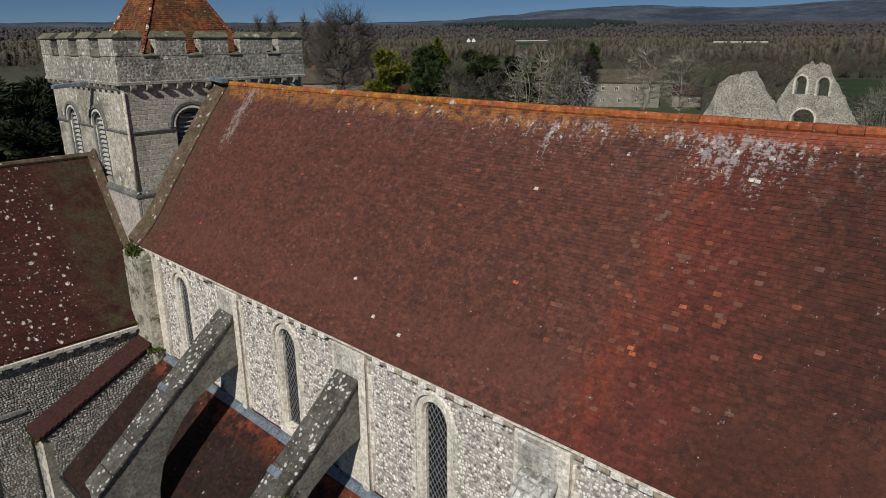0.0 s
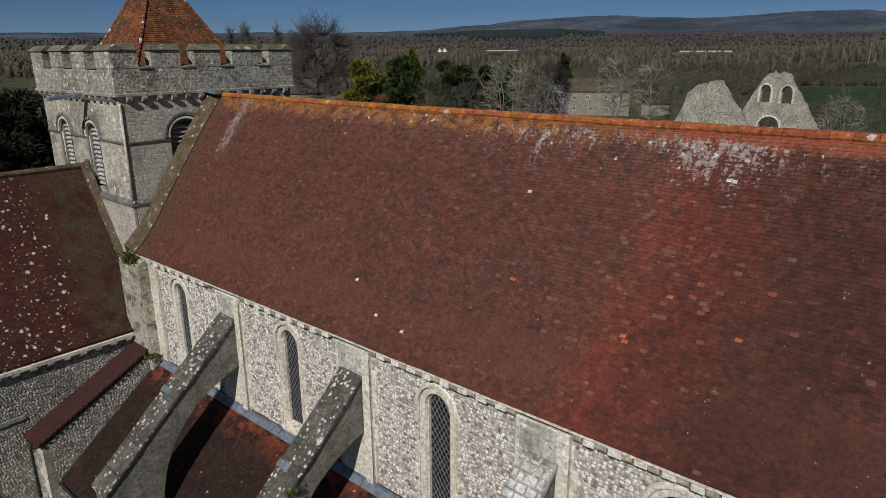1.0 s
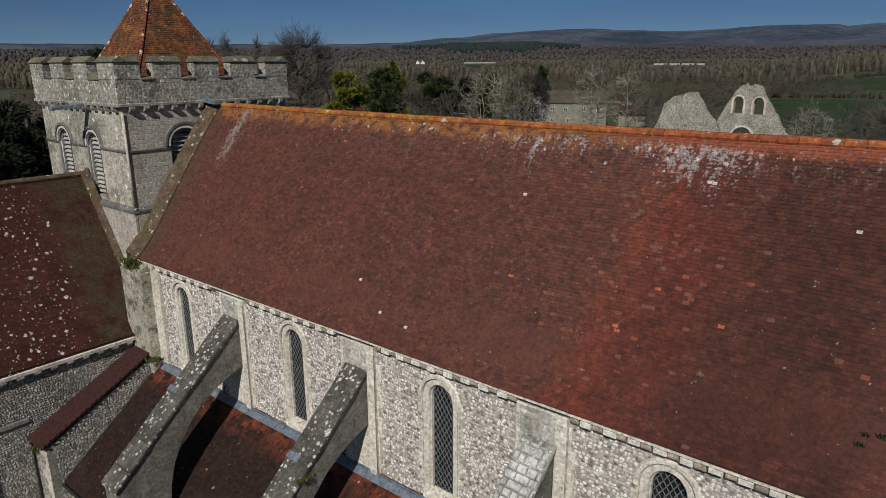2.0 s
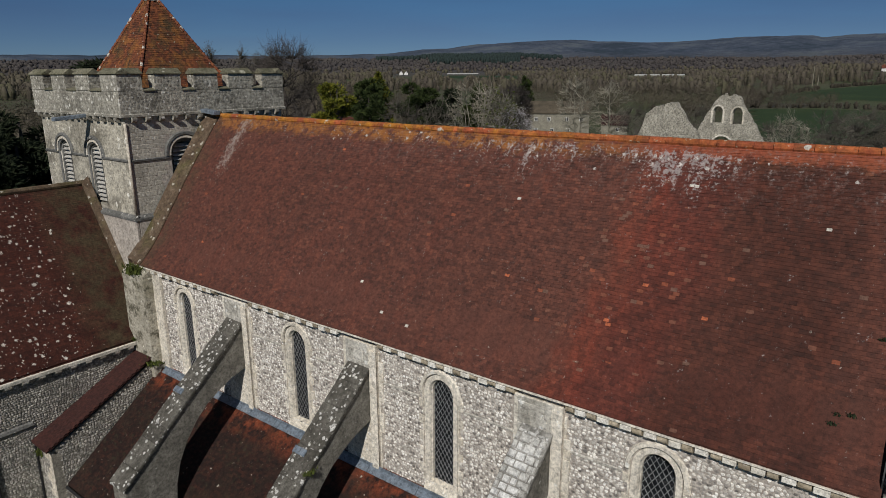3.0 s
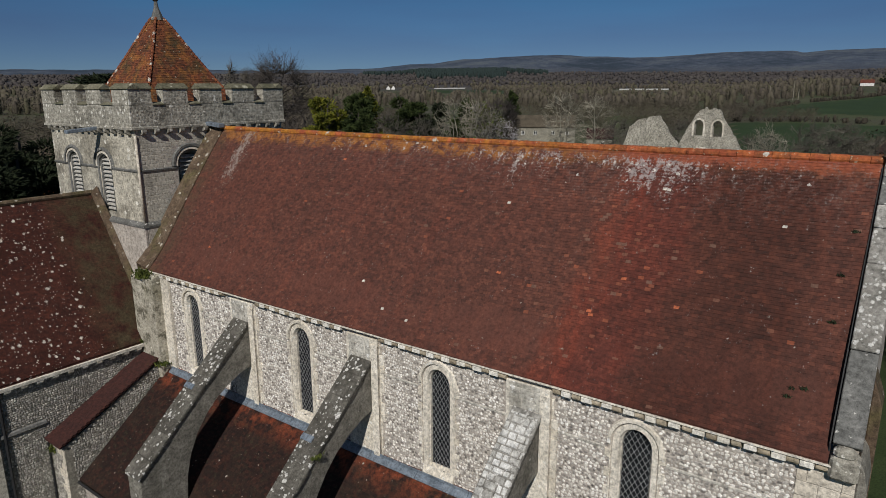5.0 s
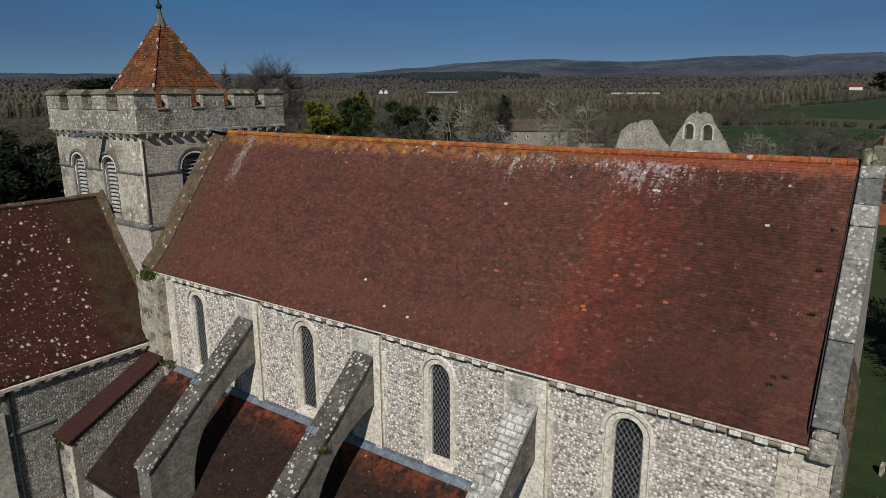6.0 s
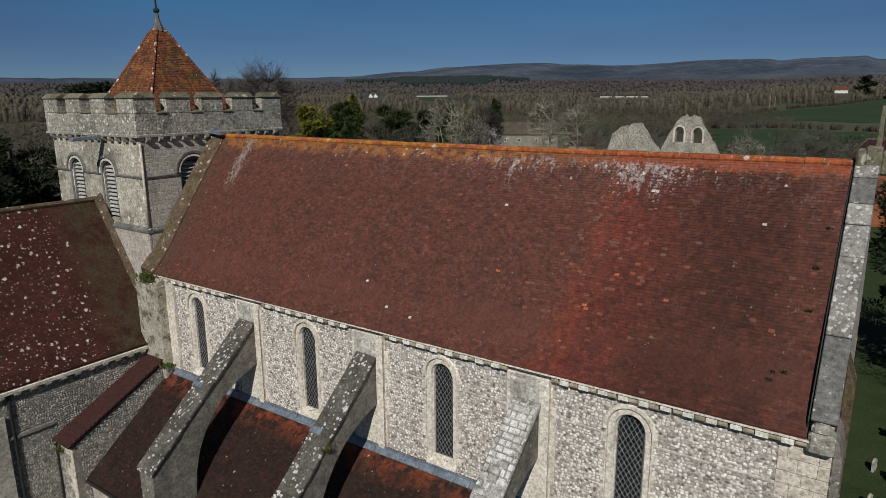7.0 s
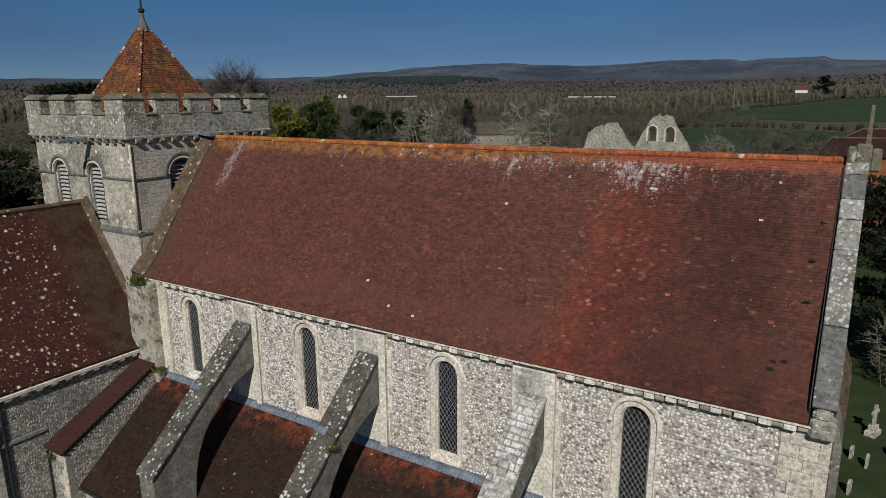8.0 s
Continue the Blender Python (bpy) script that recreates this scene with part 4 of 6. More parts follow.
for i in range(18):
    c = new("corbel", tcm)
    put(c, transept)
    c.matrix_basis = pose(-27.74, 9.2 - i * 0.62, 8.52, 0, 0, 90)
part("string_course", prism([(-27.64, -2, 6.5), (-27.74, -2, 6.4), (-27.74, -2, 6.66), (-27.66, -2, 6.62)], (0, 6.9, 0)), M["slate_stone"], transept, "grey stone string course")
part("downpipe", tube([(-27.66, 3.3, 8.5), (-27.66, 3.3, 0.0)], 0.06, 8), M["iron"], transept, "black iron downpipe")
part("buttress", box(-27.74, -27.6, 1.6, 3.05, 0, 7.6), M["ashlar_grey"], transept, "pale ashlar buttress", bevel=0.02)
field_of_flints("flint_facing", (-27.74, -2, 2), (0, 1, 0), (0, 0, 1), (1, 0, 0), 11.4, 6.5, 0.12, lambda a, b: not (4.35 < b < 4.7 and a < 6.9) and a > 5.1, M["flint_dark"], tr_wall, 0.035, 13, "grey weathered flints")
tr_up = (T_RIDGE - T_EAVE).normalized()
hip = tube([(-32.05, -2.3, 15.4), (-32.05, 10.2, 15.4)], 0.13, 8)
part("ridge", hip, M["fillet"], tr_roof, "mossy ridge of the transept roof")
part("valley_fillet", prism([(-27.9, 10.05, 9.2), (-32.0, 10.05, 15.35), (-32.0, 10.35, 15.6), (-27.9, 10.35, 9.5)], (0.1, 0, 0.12)), M["fillet"], transept, "mortar fillet against the tower")

# small monopitch block between transept and aisle
stair = thing("stair_block", (-27.2, 7.4, 0), "small flint block with a narrow dark red monopitch roof", "church annexe")
B_LOW, B_TOP = Vector((0, 4.75, 5.72)), Vector((0, 9.85, 8.28))
part("east_wall", prism([(-26.45, 4.95, 0), (-26.45, 10.0, 0), (-26.45, 10.0, 8.2), (-26.45, 4.95, 5.68)], (-0.5, 0, 0)), M["mortar_dark"], stair)
part("front_wall", prism([(-28.0, 4.95, 0), (-26.95, 4.95, 0), (-26.95, 4.95, 5.66), (-28.0, 4.95, 5.66)], (0, 0.4, 0)), M["mortar_dark"], stair)
part("roof", prism([(-28.0, B_LOW.y, B_LOW.z), (-28.0, B_TOP.y, B_TOP.z), (-28.0, B_TOP.y, B_TOP.z + 0.12), (-28.0, B_LOW.y, B_LOW.z + 0.12)], (1.62, 0, 0)), M["tile_lean"], stair)
part("verge_tiles", prism([(-28.0, B_LOW.y, B_LOW.z + 0.1), (-28.0, B_TOP.y, B_TOP.z + 0.1), (-28.0, B_TOP.y, B_TOP.z + 0.24), (-28.0, B_LOW.y, B_LOW.z + 0.24)], (0.12, 0, 0)), M["fillet"], stair, "mossy edge tiles against the wall")
part("downpipe", tube([(-27.75, 4.85, 5.6), (-27.75, 4.85, 0.0)], 0.06, 8), M["iron"], stair, "black iron downpipe")
field_of_flints("flint_facing", (-26.45, 4.95, 3), (0, 1, 0), (0, 0, 1), (1, 0, 0), 5.0, 5.1, 0.13, lambda a, b: 3 + b < 5.6 + a * 0.5 and a > 0.3, M["flint_dark"], stair, 0.03, 14)
field_of_flints("flint_facing", (-28.0, 4.95, 1), (1, 0, 0), (0, 0, 1), (0, -1, 0), 1.55, 4.6, 0.13, lambda a, b: a < 1.2, M["flint_dark"], stair, 0.03, 15)
coursed_blocks("quoin_facing", (-28.0, 4.93, 0), (1, 0, 0), (0, 0, 1), (0, -1, 0), 1.55, 5.6, (0.28, 0.4), (0.3, 0.5), lambda a, b: a > 1.1, M["ashlar_many"], stair, 0.03, 16)

# ---- tower ----
tower = thing("tower", (-32.07, 14.63, 0), "square battlemented stone church tower with louvred belfry openings", "church tower")
TX0, TX1, TY0, TY1 = -36.15, -27.9, 10.42, 18.85
S_OPEN = [(-34.05, 0.62, 14.5, 16.72, 0.62), (-31.0, 0.62, 14.5, 16.72, 0.62)]
E_OPEN = [(13.1, 0.72, 14.6, 16.78, 0.72), (16.2, 0.72, 14.6, 16.78, 0.72)]
t_south = lambda a, z, e: (a, TY0 + e, z)
t_east = lambda a, z, e: (TX1 - e, a, z)
part("south_wall", wall_with_openings(TX0, TX1, 0, 18.7, S_OPEN, t_south, 0.9), M["rubble"], tower, "pale rubble belfry wall")
part("east_wall", wall_with_openings(TY0 + 0.9, TY1, 0, 18.7, E_OPEN, t_east, 0.9), M["mortar"], tower, "grey ashlar belfry wall")
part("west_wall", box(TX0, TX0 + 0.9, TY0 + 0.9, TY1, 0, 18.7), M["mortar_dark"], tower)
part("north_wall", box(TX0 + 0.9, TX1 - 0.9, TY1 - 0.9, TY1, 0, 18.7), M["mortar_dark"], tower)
part("bell_floor", box(TX0 + 0.9, TX1 - 0.9, TY0 + 0.9, TY1 - 0.9, 13.6, 13.9), M["dark"], tower)
part("leads", box(TX0 + 0.4, TX1 - 0.4, TY0 + 0.4, TY1 - 0.4, 18.7, 18.95), M["lead"], tower, "lead roof walk behind the battlements")
open_s = lambda a, b: not any(in_arch(TX0 + a, 14.0 + b, *o[:1], o[1] + 0.38, o[2] - 0.1, o[3], o[4] + 0.38) for o in S_OPEN)
open_e = lambda a, b: not any(in_arch(TY0 + a, 14.0 + b, *o[:1], o[1] + 0.38, o[2] - 0.1, o[3], o[4] + 0.38) for o in E_OPEN)
field_of_flints("rubble_facing", (TX0, TY0, 14.0), (1, 0, 0), (0, 0, 1), (0, -1, 0), TX1 - TX0, 4.6, 0.24, open_s, M["rubble"], tower, 0.008, 21)
coursed_blocks("ashlar_facing", (TX1, TY0, 14.0), (0, 1, 0), (0, 0, 1), (1, 0, 0), TY1 - TY0, 4.6, (0.16, 0.25), (0.2, 0.55), open_e, M["ashlar_grey"], tower, 0.007, 22, 0.005)
for nm, a in (("south_offset", box(TX0 - 0.1, TX1 + 0.14, TY0 - 0.14, TY0 + 0.02, 0, 14.1)), ("east_offset", box(TX1 - 0.02, TX1 + 0.14, TY0 + 0.02, TY1, 0, 14.1))):
    part(nm, a, M["mortar"], tower, "smooth pale stone tower base", bevel=0.03)
part("south_set_off", prism([(TX0, TY0 - 0.18, 14.05), (TX0, TY0 - 0.18, 14.15), (TX0, TY0, 14.3), (TX0, TY0, 14.05)], (TX1 - TX0 + 0.18, 0, 0)), M["slate_stone"], tower)
part("east_set_off", prism([(TX1 + 0.18, TY0, 14.05), (TX1 + 0.18, TY0, 14.15), (TX1, TY0, 14.3), (TX1, TY0, 14.05)], (0, TY1 - TY0, 0)), M["slate_stone"], tower)
part("corner_shaft", tube([(TX1 + 0.03, TY0 - 0.03, 14.25), (TX1 + 0.03, TY0 - 0.03, 18.3)], 0.06, 8), M["ashlar"], tower, "slim stone corner shaft", smooth=True)


def belfry_opening(o, to3, wall_a0, wall_a1):
    cx, hw, sill, spring, rise = o
    path = lancet(cx, hw, sill, spring, rise)
    b = part("belfry_opening", swept(path, [(0.02, -0.04), (-0.05, 0.0), (-0.05, 0.08), (-0.12, 0.1), (-0.12, 0.18), (-0.17, 0.2), (-0.17, 0.6), (0.02, 0.6)], to3), M["slate_stone"], tower, "round-headed belfry opening in stepped orders")
    part("label_mould", swept(path[2:-2], [(0.16, -0.02), (0.18, -0.1), (0.28, -0.1), (0.33, -0.02)], to3), M["slate_stone"], b)
    part("inner_label", swept(path[2:-2], [(0.02, -0.02), (0.03, -0.07), (0.12, -0.07), (0.14, -0.02)], to3), M["ashlar"], b)
    for s in (-1, 1):
        part("jamb_shaft", tube([to3(cx + s * (hw - 0.0), sill, 0.06), to3(cx + s * (hw - 0.0), spring, 0.06)], 0.06, 8), M["ashlar"], b, smooth=True)
    z = sill + 0.1
    while z < spring + rise - 0.25:
        half = hw - 0.17 if z < spring else (hw - 0.17) * math.sqrt(max(0.05, 1 - ((z - spring) / rise) ** 2))
        part("louvre", prism([to3(cx - half, z, 0.1), to3(cx - half, z + 0.035, 0.1), to3(cx - half, z + 0.16, 0.3), to3(cx - half, z + 0.125, 0.3)], Vector(to3(cx + half, 0, 0)) - Vector(to3(cx - half, 0, 0))), M["louvre"], b)
        z += 0.2
    # dark sheet put in for the shade behind the louvres
    part("backing", prism([to3(x, zz, 0.62) for x, zz, _, _ in path], Vector(to3(0, 0, 0.05)) - Vector(to3(0, 0, 0))), M["dark"], b)


for o in S_OPEN:
    belfry_opening(o, t_south, TX0, TX1)
for o in E_OPEN:
    belfry_opening(o, t_east, TY0, TY1)


def impost(a0, a1, to3):
    part("impost_string", prism([to3(a0, 16.64, -0.05), to3(a0, 16.72, -0.07), to3(a0, 16.76, 0.0), to3(a0, 16.6, 0.0)], Vector(to3(a1, 0, 0)) - Vector(to3(a0, 0, 0))), M["slate_stone"], tower)


impost(TX0, -34.75, t_south), impost(-33.35, -31.7, t_south), impost(-30.3, TX1 - 0.1, t_south)
impost(TY0 + 0.1, 12.3, t_east), impost(13.9, 15.4, t_east)

# parapet: corbel table, wall with blocks, merlons with gabled copings
PX0, PX1, PY0, PY1 = -36.32, -27.82, 10.26, 19.02
part("parapet_string", box(PX0 - 0.06, PX1 + 0.06, PY0 - 0.06, PY1 + 0.06, 18.55, 18.7), M["parapet"], tower, "stone string under the parapet", bevel=0.03)
pm = corbel_mesh("corbel", M["parapet"], 0.2, 0.24, 0.24)
for i in range(13):
    c = new("corbel", pm)
    put(c, tower)
    c.matrix_basis = pose(TX0 + 0.3 + i * 0.63, TY0, 18.56)
    c = new("corbel", pm)
    put(c, tower)
    c.matrix_basis = pose(TX1, TY0 + 0.35 + i * 0.64, 18.56, 0, 0, 90)
part("parapet_south", box(PX0, PX1, PY0, PY0 + 0.5, 18.7, 19.68), M["parapet"], tower)
part("parapet_east", box(PX1 - 0.5, PX1, PY0 + 0.5, PY1, 18.7, 19.68), M["parapet"], tower)
part("parapet_north", box(PX0, PX1 - 0.5, PY1 - 0.5, PY1, 18.7, 19.68), M["parapet"], tower)
part("parapet_west", box(PX0, PX0 + 0.5, PY0 + 0.5, PY1 - 0.5, 18.7, 19.68), M["parapet"], tower)
yes = lambda a, b: True
field_of_flints("parapet_facing", (PX0, PY0, 18.7), (1, 0, 0), (0, 0, 1), (0, -1, 0), PX1 - PX0, 0.98, 0.19, yes, M["parapet"], tower, 0.009, 31)
field_of_flints("parapet_facing", (PX1, PY0, 18.7), (0, 1, 0), (0, 0, 1), (1, 0, 0), PY1 - PY0, 0.98, 0.19, yes, M["parapet"], tower, 0.009, 32)


def merlon(x0, x1, y0, y1, along, seed):
    m = part("merlon", box(x0, x1, y0, y1, 19.66, 20.4), M["parapet"], tower, "weathered rubble merlon with mossy coping")
    field_of_flints("rubble_facing", (x0, y0, 19.68), (1, 0, 0), (0, 0, 1), (0, -1, 0), x1 - x0, 0.72, 0.19, yes, M["parapet"], m, 0.009, seed)
    field_of_flints("rubble_facing", (x1, y0, 19.68), (0, 1, 0), (0, 0, 1), (1, 0, 0), y1 - y0, 0.72, 0.19, yes, M["parapet"], m, 0.009, seed + 50)
    e = 0.06
    if along == "x":
        o = [(x0 - e, y0 - e, 20.36), (x0 - e, y1 + e, 20.36), (x0 - e, y1 + e, 20.42), (x0 - e, (y0 + y1) / 2, 20.64), (x0 - e, y0 - e, 20.42)]
        bm = prism(o, (x1 - x0 + 2 * e, 0, 0))
    else:
        o = [(x0 - e, y0 - e, 20.36), (x1 + e, y0 - e, 20.36), (x1 + e, y0 - e, 20.42), ((x0 + x1) / 2, y0 - e, 20.64), (x0 - e, y0 - e, 20.42)]
        bm = prism(o, (0, y1 - y0 + 2 * e, 0))
    part("merlon_coping", bm, M["coping"], m, "mossy gabled coping", bevel=0.02)


sm = [(-36.32, -34.9), (-34.02, -32.62), (-31.63, -30.29), (-29.25, -27.82)]
em = [(10.76, 11.35), (11.93, 13.2), (13.85, 15.12), (15.72, 17.05), (17.7, 19.02)]
for i, (a, b) in enumerate(sm):
    merlon(a, b, PY0, PY0 + 0.5, "x", 40 + i)
    merlon(a, b, PY1 - 0.5, PY1, "x", 60 + i)
for i, (a, b) in enumerate(em):
    if i < 4:
        merlon(PX1 - 0.5, PX1, a + (0.002 if i == 0 else 0), b, "y", 80 + i)
        merlon(PX0, PX0 + 0.5, a, b, "y", 100 + i)
    else:
        merlon(PX1 - 0.5, PX1, a, PY1 - 0.502, "y", 80 + i)
for (a0, a1), (b0, b1) in zip(sm, sm[1:]):
    part("crenel_coping", prism([(a1, PY0 - 0.05, 19.66), (a1, PY0 + 0.55, 19.66), (a1, PY0 + 0.55, 19.7), (a1, PY0 + 0.25, 19.8), (a1, PY0 - 0.05, 19.7)], (b0 - a1, 0, 0)), M["coping"], tower)
for (a0, a1), (b0, b1) in zip(em, em[1:]):
    part("crenel_coping", prism([(PX1 + 0.05, a1, 19.66), (PX1 - 0.55, a1, 19.66), (PX1 - 0.55, a1, 19.7), (PX1 - 0.25, a1, 19.8), (PX1 + 0.05, a1, 19.7)], (0, b0 - a1, 0)), M["coping"], tower)

# spouts
part("spout", prism([(-31.15, PY0 + 0.1, 18.5), (-30.85, PY0 + 0.1, 18.5), (-30.85, PY0 + 0.1, 18.66), (-31.15, PY0 + 0.1, 18.66)], (-0.1, -1.5, -0.12)), M["lead"], tower, "lead-lined rainwater spout", bevel=0.015)
part("spout", prism([(PX1 - 0.1, 14.05, 18.62), (PX1 - 0.1, 14.4, 18.62), (PX1 - 0.1, 14.4, 18.8), (PX1 - 0.1, 14.05, 18.8)], (1.15, 0, -0.1)), M["lead"], tower, "lead-lined rainwater spout", bevel=0.015)

# spire cap with bell-cast eaves
SC = Vector((-32.07, 14.63, 0))
SP = [(3.35, 19.0), (2.55, 19.75), (1.92, 20.75), (1.18, 22.1), (0.4, 23.6), (0.2, 23.95)]
sv, sf = [], []
for h, z in SP:
    sv += [SC + Vector((a * h, b * h, z)) for a, b in ((-1, -1), (1, -1), (1, 1), (-1, 1))]
for i in range(len(SP) - 1):
    for j in range(4):
        sf.append((i * 4 + j, i * 4 + (j + 1) % 4, (i + 1) * 4 + (j + 1) % 4, (i + 1) * 4 + j))
sf += [(3, 2, 1, 0), tuple(range(len(sv) - 4, len(sv)))]
spire = from_lists("spire_roof", sv, sf, M["tile_spire"], tower, "pyramid cap of orange-red clay tiles with mossy patches")
part("finial_base", tube([SC + Vector((0, 0, 23.85)), SC + Vector((0, 0, 24.15)), SC + Vector((0, 0, 24.45)), SC + Vector((0, 0, 24.8))], [0.34, 0.24, 0.13, 0.08], 8), M["slate_stone"], tower, "lead finial base")
part("finial", tube([SC + Vector((0, 0, 24.75)), SC + Vector((0, 0, 24.85)), SC + Vector((0, 0, 24.95)), SC + Vector((0, 0, 25.05)), SC + Vector((0, 0, 26.2))], [0.08, 0.16, 0.16, 0.05, 0.03], 8), M["iron"], tower, "iron finial rod with ball")


# bonnet tiles up the hips of the cap
hip_me = bpy.data.meshes.new("hip_tile")
hip_bm = tube([(0, 0, 0), (0, 0, 0.21)], [0.085, 0.06], 7)
hip_bm.to_mesh(hip_me)
hip_bm.free()
hip_me.materials.append(M["hip"])
for ax_, ay_ in ((-1, -1), (1, -1), (1, 1)):
    for (h0, z0), (h1, z1) in zip(SP[1:], SP[2:]):
        p, q = SC + Vector((ax_ * h0, ay_ * h0, z0 + 0.02)), SC + Vector((ax_ * h1, ay_ * h1, z1 + 0.02))
        n = max(1, int((q - p).length / 0.2))
        for i in range(n):
            f = new("hip_tile", hip_me)
            put(f, spire)
            f.matrix_basis = Matrix.Translation(p.lerp(q, i / n)) @ (q - p).to_track_quat("Z", "Y").to_matrix().to_4x4()

# ---- ground ----
# how high the near wooded rise and the far downs stand over the churchyard, by bearing west of north
NEAR_RISE = [(-20, 82), (-2, 74), (5, 64), (10, 61), (20, 66), (28, 70), (31, 78), (38, 76), (41, 66), (47, 70), (70, 60), (90, 50)]
DOWNS = [(-20, 180), (-1, 188), (2.1, 197), (2.8, 217), (7, 216), (8.4, 205), (8.9, 216), (11.5, 225), (14, 220), (15.7, 210), (18.3, 201), (21.4, 202), (24.3, 210), (27, 222), (29.8, 218), (32, 209), (34.3, 201), (37, 175), (39.2, 168), (42, 145), (47, 133), (70, 133), (90, 107)]


def by_bearing(table, th):
    return float(np.interp(th, [p[0] for p in table], [p[1] for p in table]))


def smooth_step(k):
    k = min(1.0, max(0.0, k))
    return k * k * (3 - 2 * k)


def ground_z(x, y):
    r = math.hypot(x - 0.5, y + 5)
    th = math.degrees(math.atan2(0.5 - x, y + 5))
    grade = 0.012 + 0.008 * smooth_step((14 - th) / 8) * smooth_step((th + 40) / 30)
    z = grade * max(0.0, min(r, 1300) - 150) + 0.010 * max(0.0, min(r, 2000) - 1300)
    if r > 1700:
        near = by_bearing(NEAR_RISE, th)
        z += smooth_step((r - 1700) / 900) * (near - z)
        if r > 2700:
            lumps = 7 * noise.noise(Vector((x * 0.004, y * 0.004, 1.0))) + 3 * noise.noise(Vector((x * 0.015, y * 0.015, 4.0)))
            z += smooth_step((r - 2900) / 1600) * (by_bearing(DOWNS, th) + lumps - z)
        z += smooth_step((r - 1900) / 600) * 3 * noise.noise(Vector((x * 0.006, y * 0.006, 8.0)))
    return z


def bearing(th, r):
    return 0.5 - r * math.sin(radians(th)), r * math.cos(radians(th)) - 5


gv, gf = [], []
radii = [0, 10, 20, 35, 55, 80, 110, 150, 200, 260, 340, 440, 560, 720, 900, 1150, 1400, 1700, 1850, 2000, 2150, 2300, 2450, 2600, 2750, 2900, 3100, 3300, 3500, 3700, 3900, 4100, 4300, 4400, 4500, 4600, 4750]
angles = [-14 + 0.3 * j for j in range(321)] + [82.3 + 4.0 * j for j in range(66)]
na = len(angles)
for r_ in radii:
    for th_ in angles:
        px, py = 0.5 - r_ * math.sin(radians(th_)), r_ * math.cos(radians(th_)) - 5
        gv.append((px, py, ground_z(px, py) - (40 if r_ == 4750 else 0)))
for i in range(len(radii) - 1):
    for j in range(na):
        gf.append((i * na + j, i * na + (j + 1) % na, (i + 1) * na + (j + 1) % na, (i + 1) * na + j))


def ground_layers(nt, vec, ax, col):
    far_r = nt.nodes.new("ShaderNodeVectorMath")
    far_r.operation = "LENGTH"
    nt.links.new(vec, far_r.inputs[0])
    dist = far_r.outputs["Value"]
    patch = ramp_node(nt, noise_node(nt, vec, 0.006, 3), [(0.35, (0.075, 0.066, 0.048)), (0.5, (0.065, 0.078, 0.034)), (0.62, (0.1, 0.088, 0.062))])
    col = mix(nt, span(nt, dist, 120, 260), col, patch)
    wood = ramp_node(nt, math_node(nt, "ADD", math_node(nt, "MULTIPLY", noise_node(nt, vec, 0.0035, 5), 0.65), math_node(nt, "MULTIPLY", noise_node(nt, vec, 0.03, 4), 0.35)), [(0.36, (0.040, 0.038, 0.042)), (0.47, (0.062, 0.057, 0.058)), (0.56, (0.080, 0.073, 0.066)), (0.64, (0.105, 0.10, 0.075))])
    col = mix(nt, span(nt, dist, 1300, 1800), col, wood)
    # aerial haze painted in: the downs turn blue-grey with distance
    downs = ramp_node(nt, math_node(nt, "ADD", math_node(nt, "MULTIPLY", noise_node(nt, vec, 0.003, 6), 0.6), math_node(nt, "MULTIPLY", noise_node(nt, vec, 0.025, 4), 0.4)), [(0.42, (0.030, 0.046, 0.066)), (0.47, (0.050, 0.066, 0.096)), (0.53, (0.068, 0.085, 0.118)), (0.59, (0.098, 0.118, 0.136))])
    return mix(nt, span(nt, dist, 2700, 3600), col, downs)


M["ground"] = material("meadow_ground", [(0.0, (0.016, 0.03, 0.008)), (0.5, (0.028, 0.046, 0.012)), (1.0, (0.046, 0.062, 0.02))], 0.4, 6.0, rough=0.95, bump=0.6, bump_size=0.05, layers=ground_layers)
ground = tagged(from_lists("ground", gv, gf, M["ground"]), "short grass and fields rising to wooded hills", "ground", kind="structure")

# ---- surroundings: plants ----
def plain(name, cols, fine=3.0, scale=0.5, rough=0.9, rand="island"):
    return material(name, cols, scale, fine, rand, 0.6 if fine > 1 else 0.35, rough, 0.0, grain=0.0)


M["bark"] = plain("grey_bark", [(0.0, (0.06, 0.052, 0.042)), (0.5, (0.11, 0.098, 0.08)), (1.0, (0.17, 0.155, 0.13))])
M["bark_dark"] = plain("dark_bark", [(0.0, (0.045, 0.038, 0.034)), (0.5, (0.075, 0.064, 0.057)), (1.0, (0.11, 0.095, 0.085))])
M["bark_pale"] = plain("pale_bark", [(0.0, (0.15, 0.137, 0.104)), (0.5, (0.27, 0.25, 0.195)), (1.0, (0.42, 0.39, 0.32))])
M["gold_leaf"] = plain("golden_conifer_leaf", [(0.0, (0.04, 0.055, 0.008)), (0.5, (0.14, 0.15, 0.016)), (1.0, (0.3, 0.27, 0.03))])
M["dark_leaf"] = plain("dark_evergreen_leaf", [(0.0, (0.008, 0.013, 0.006)), (0.5, (0.018, 0.027, 0.012)), (1.0, (0.04, 0.05, 0.02))])
M["green_leaf"] = plain("green_conifer_leaf", [(0.0, (0.018, 0.03, 0.009)), (0.5, (0.036, 0.055, 0.014)), (1.0, (0.07, 0.09, 0.022))])
M["blossom"] = plain("white_blossom", [(0.0, (0.16, 0.15, 0.15)), (0.5, (0.36, 0.34, 0.35)), (1.0, (0.6, 0.57, 0.58))])
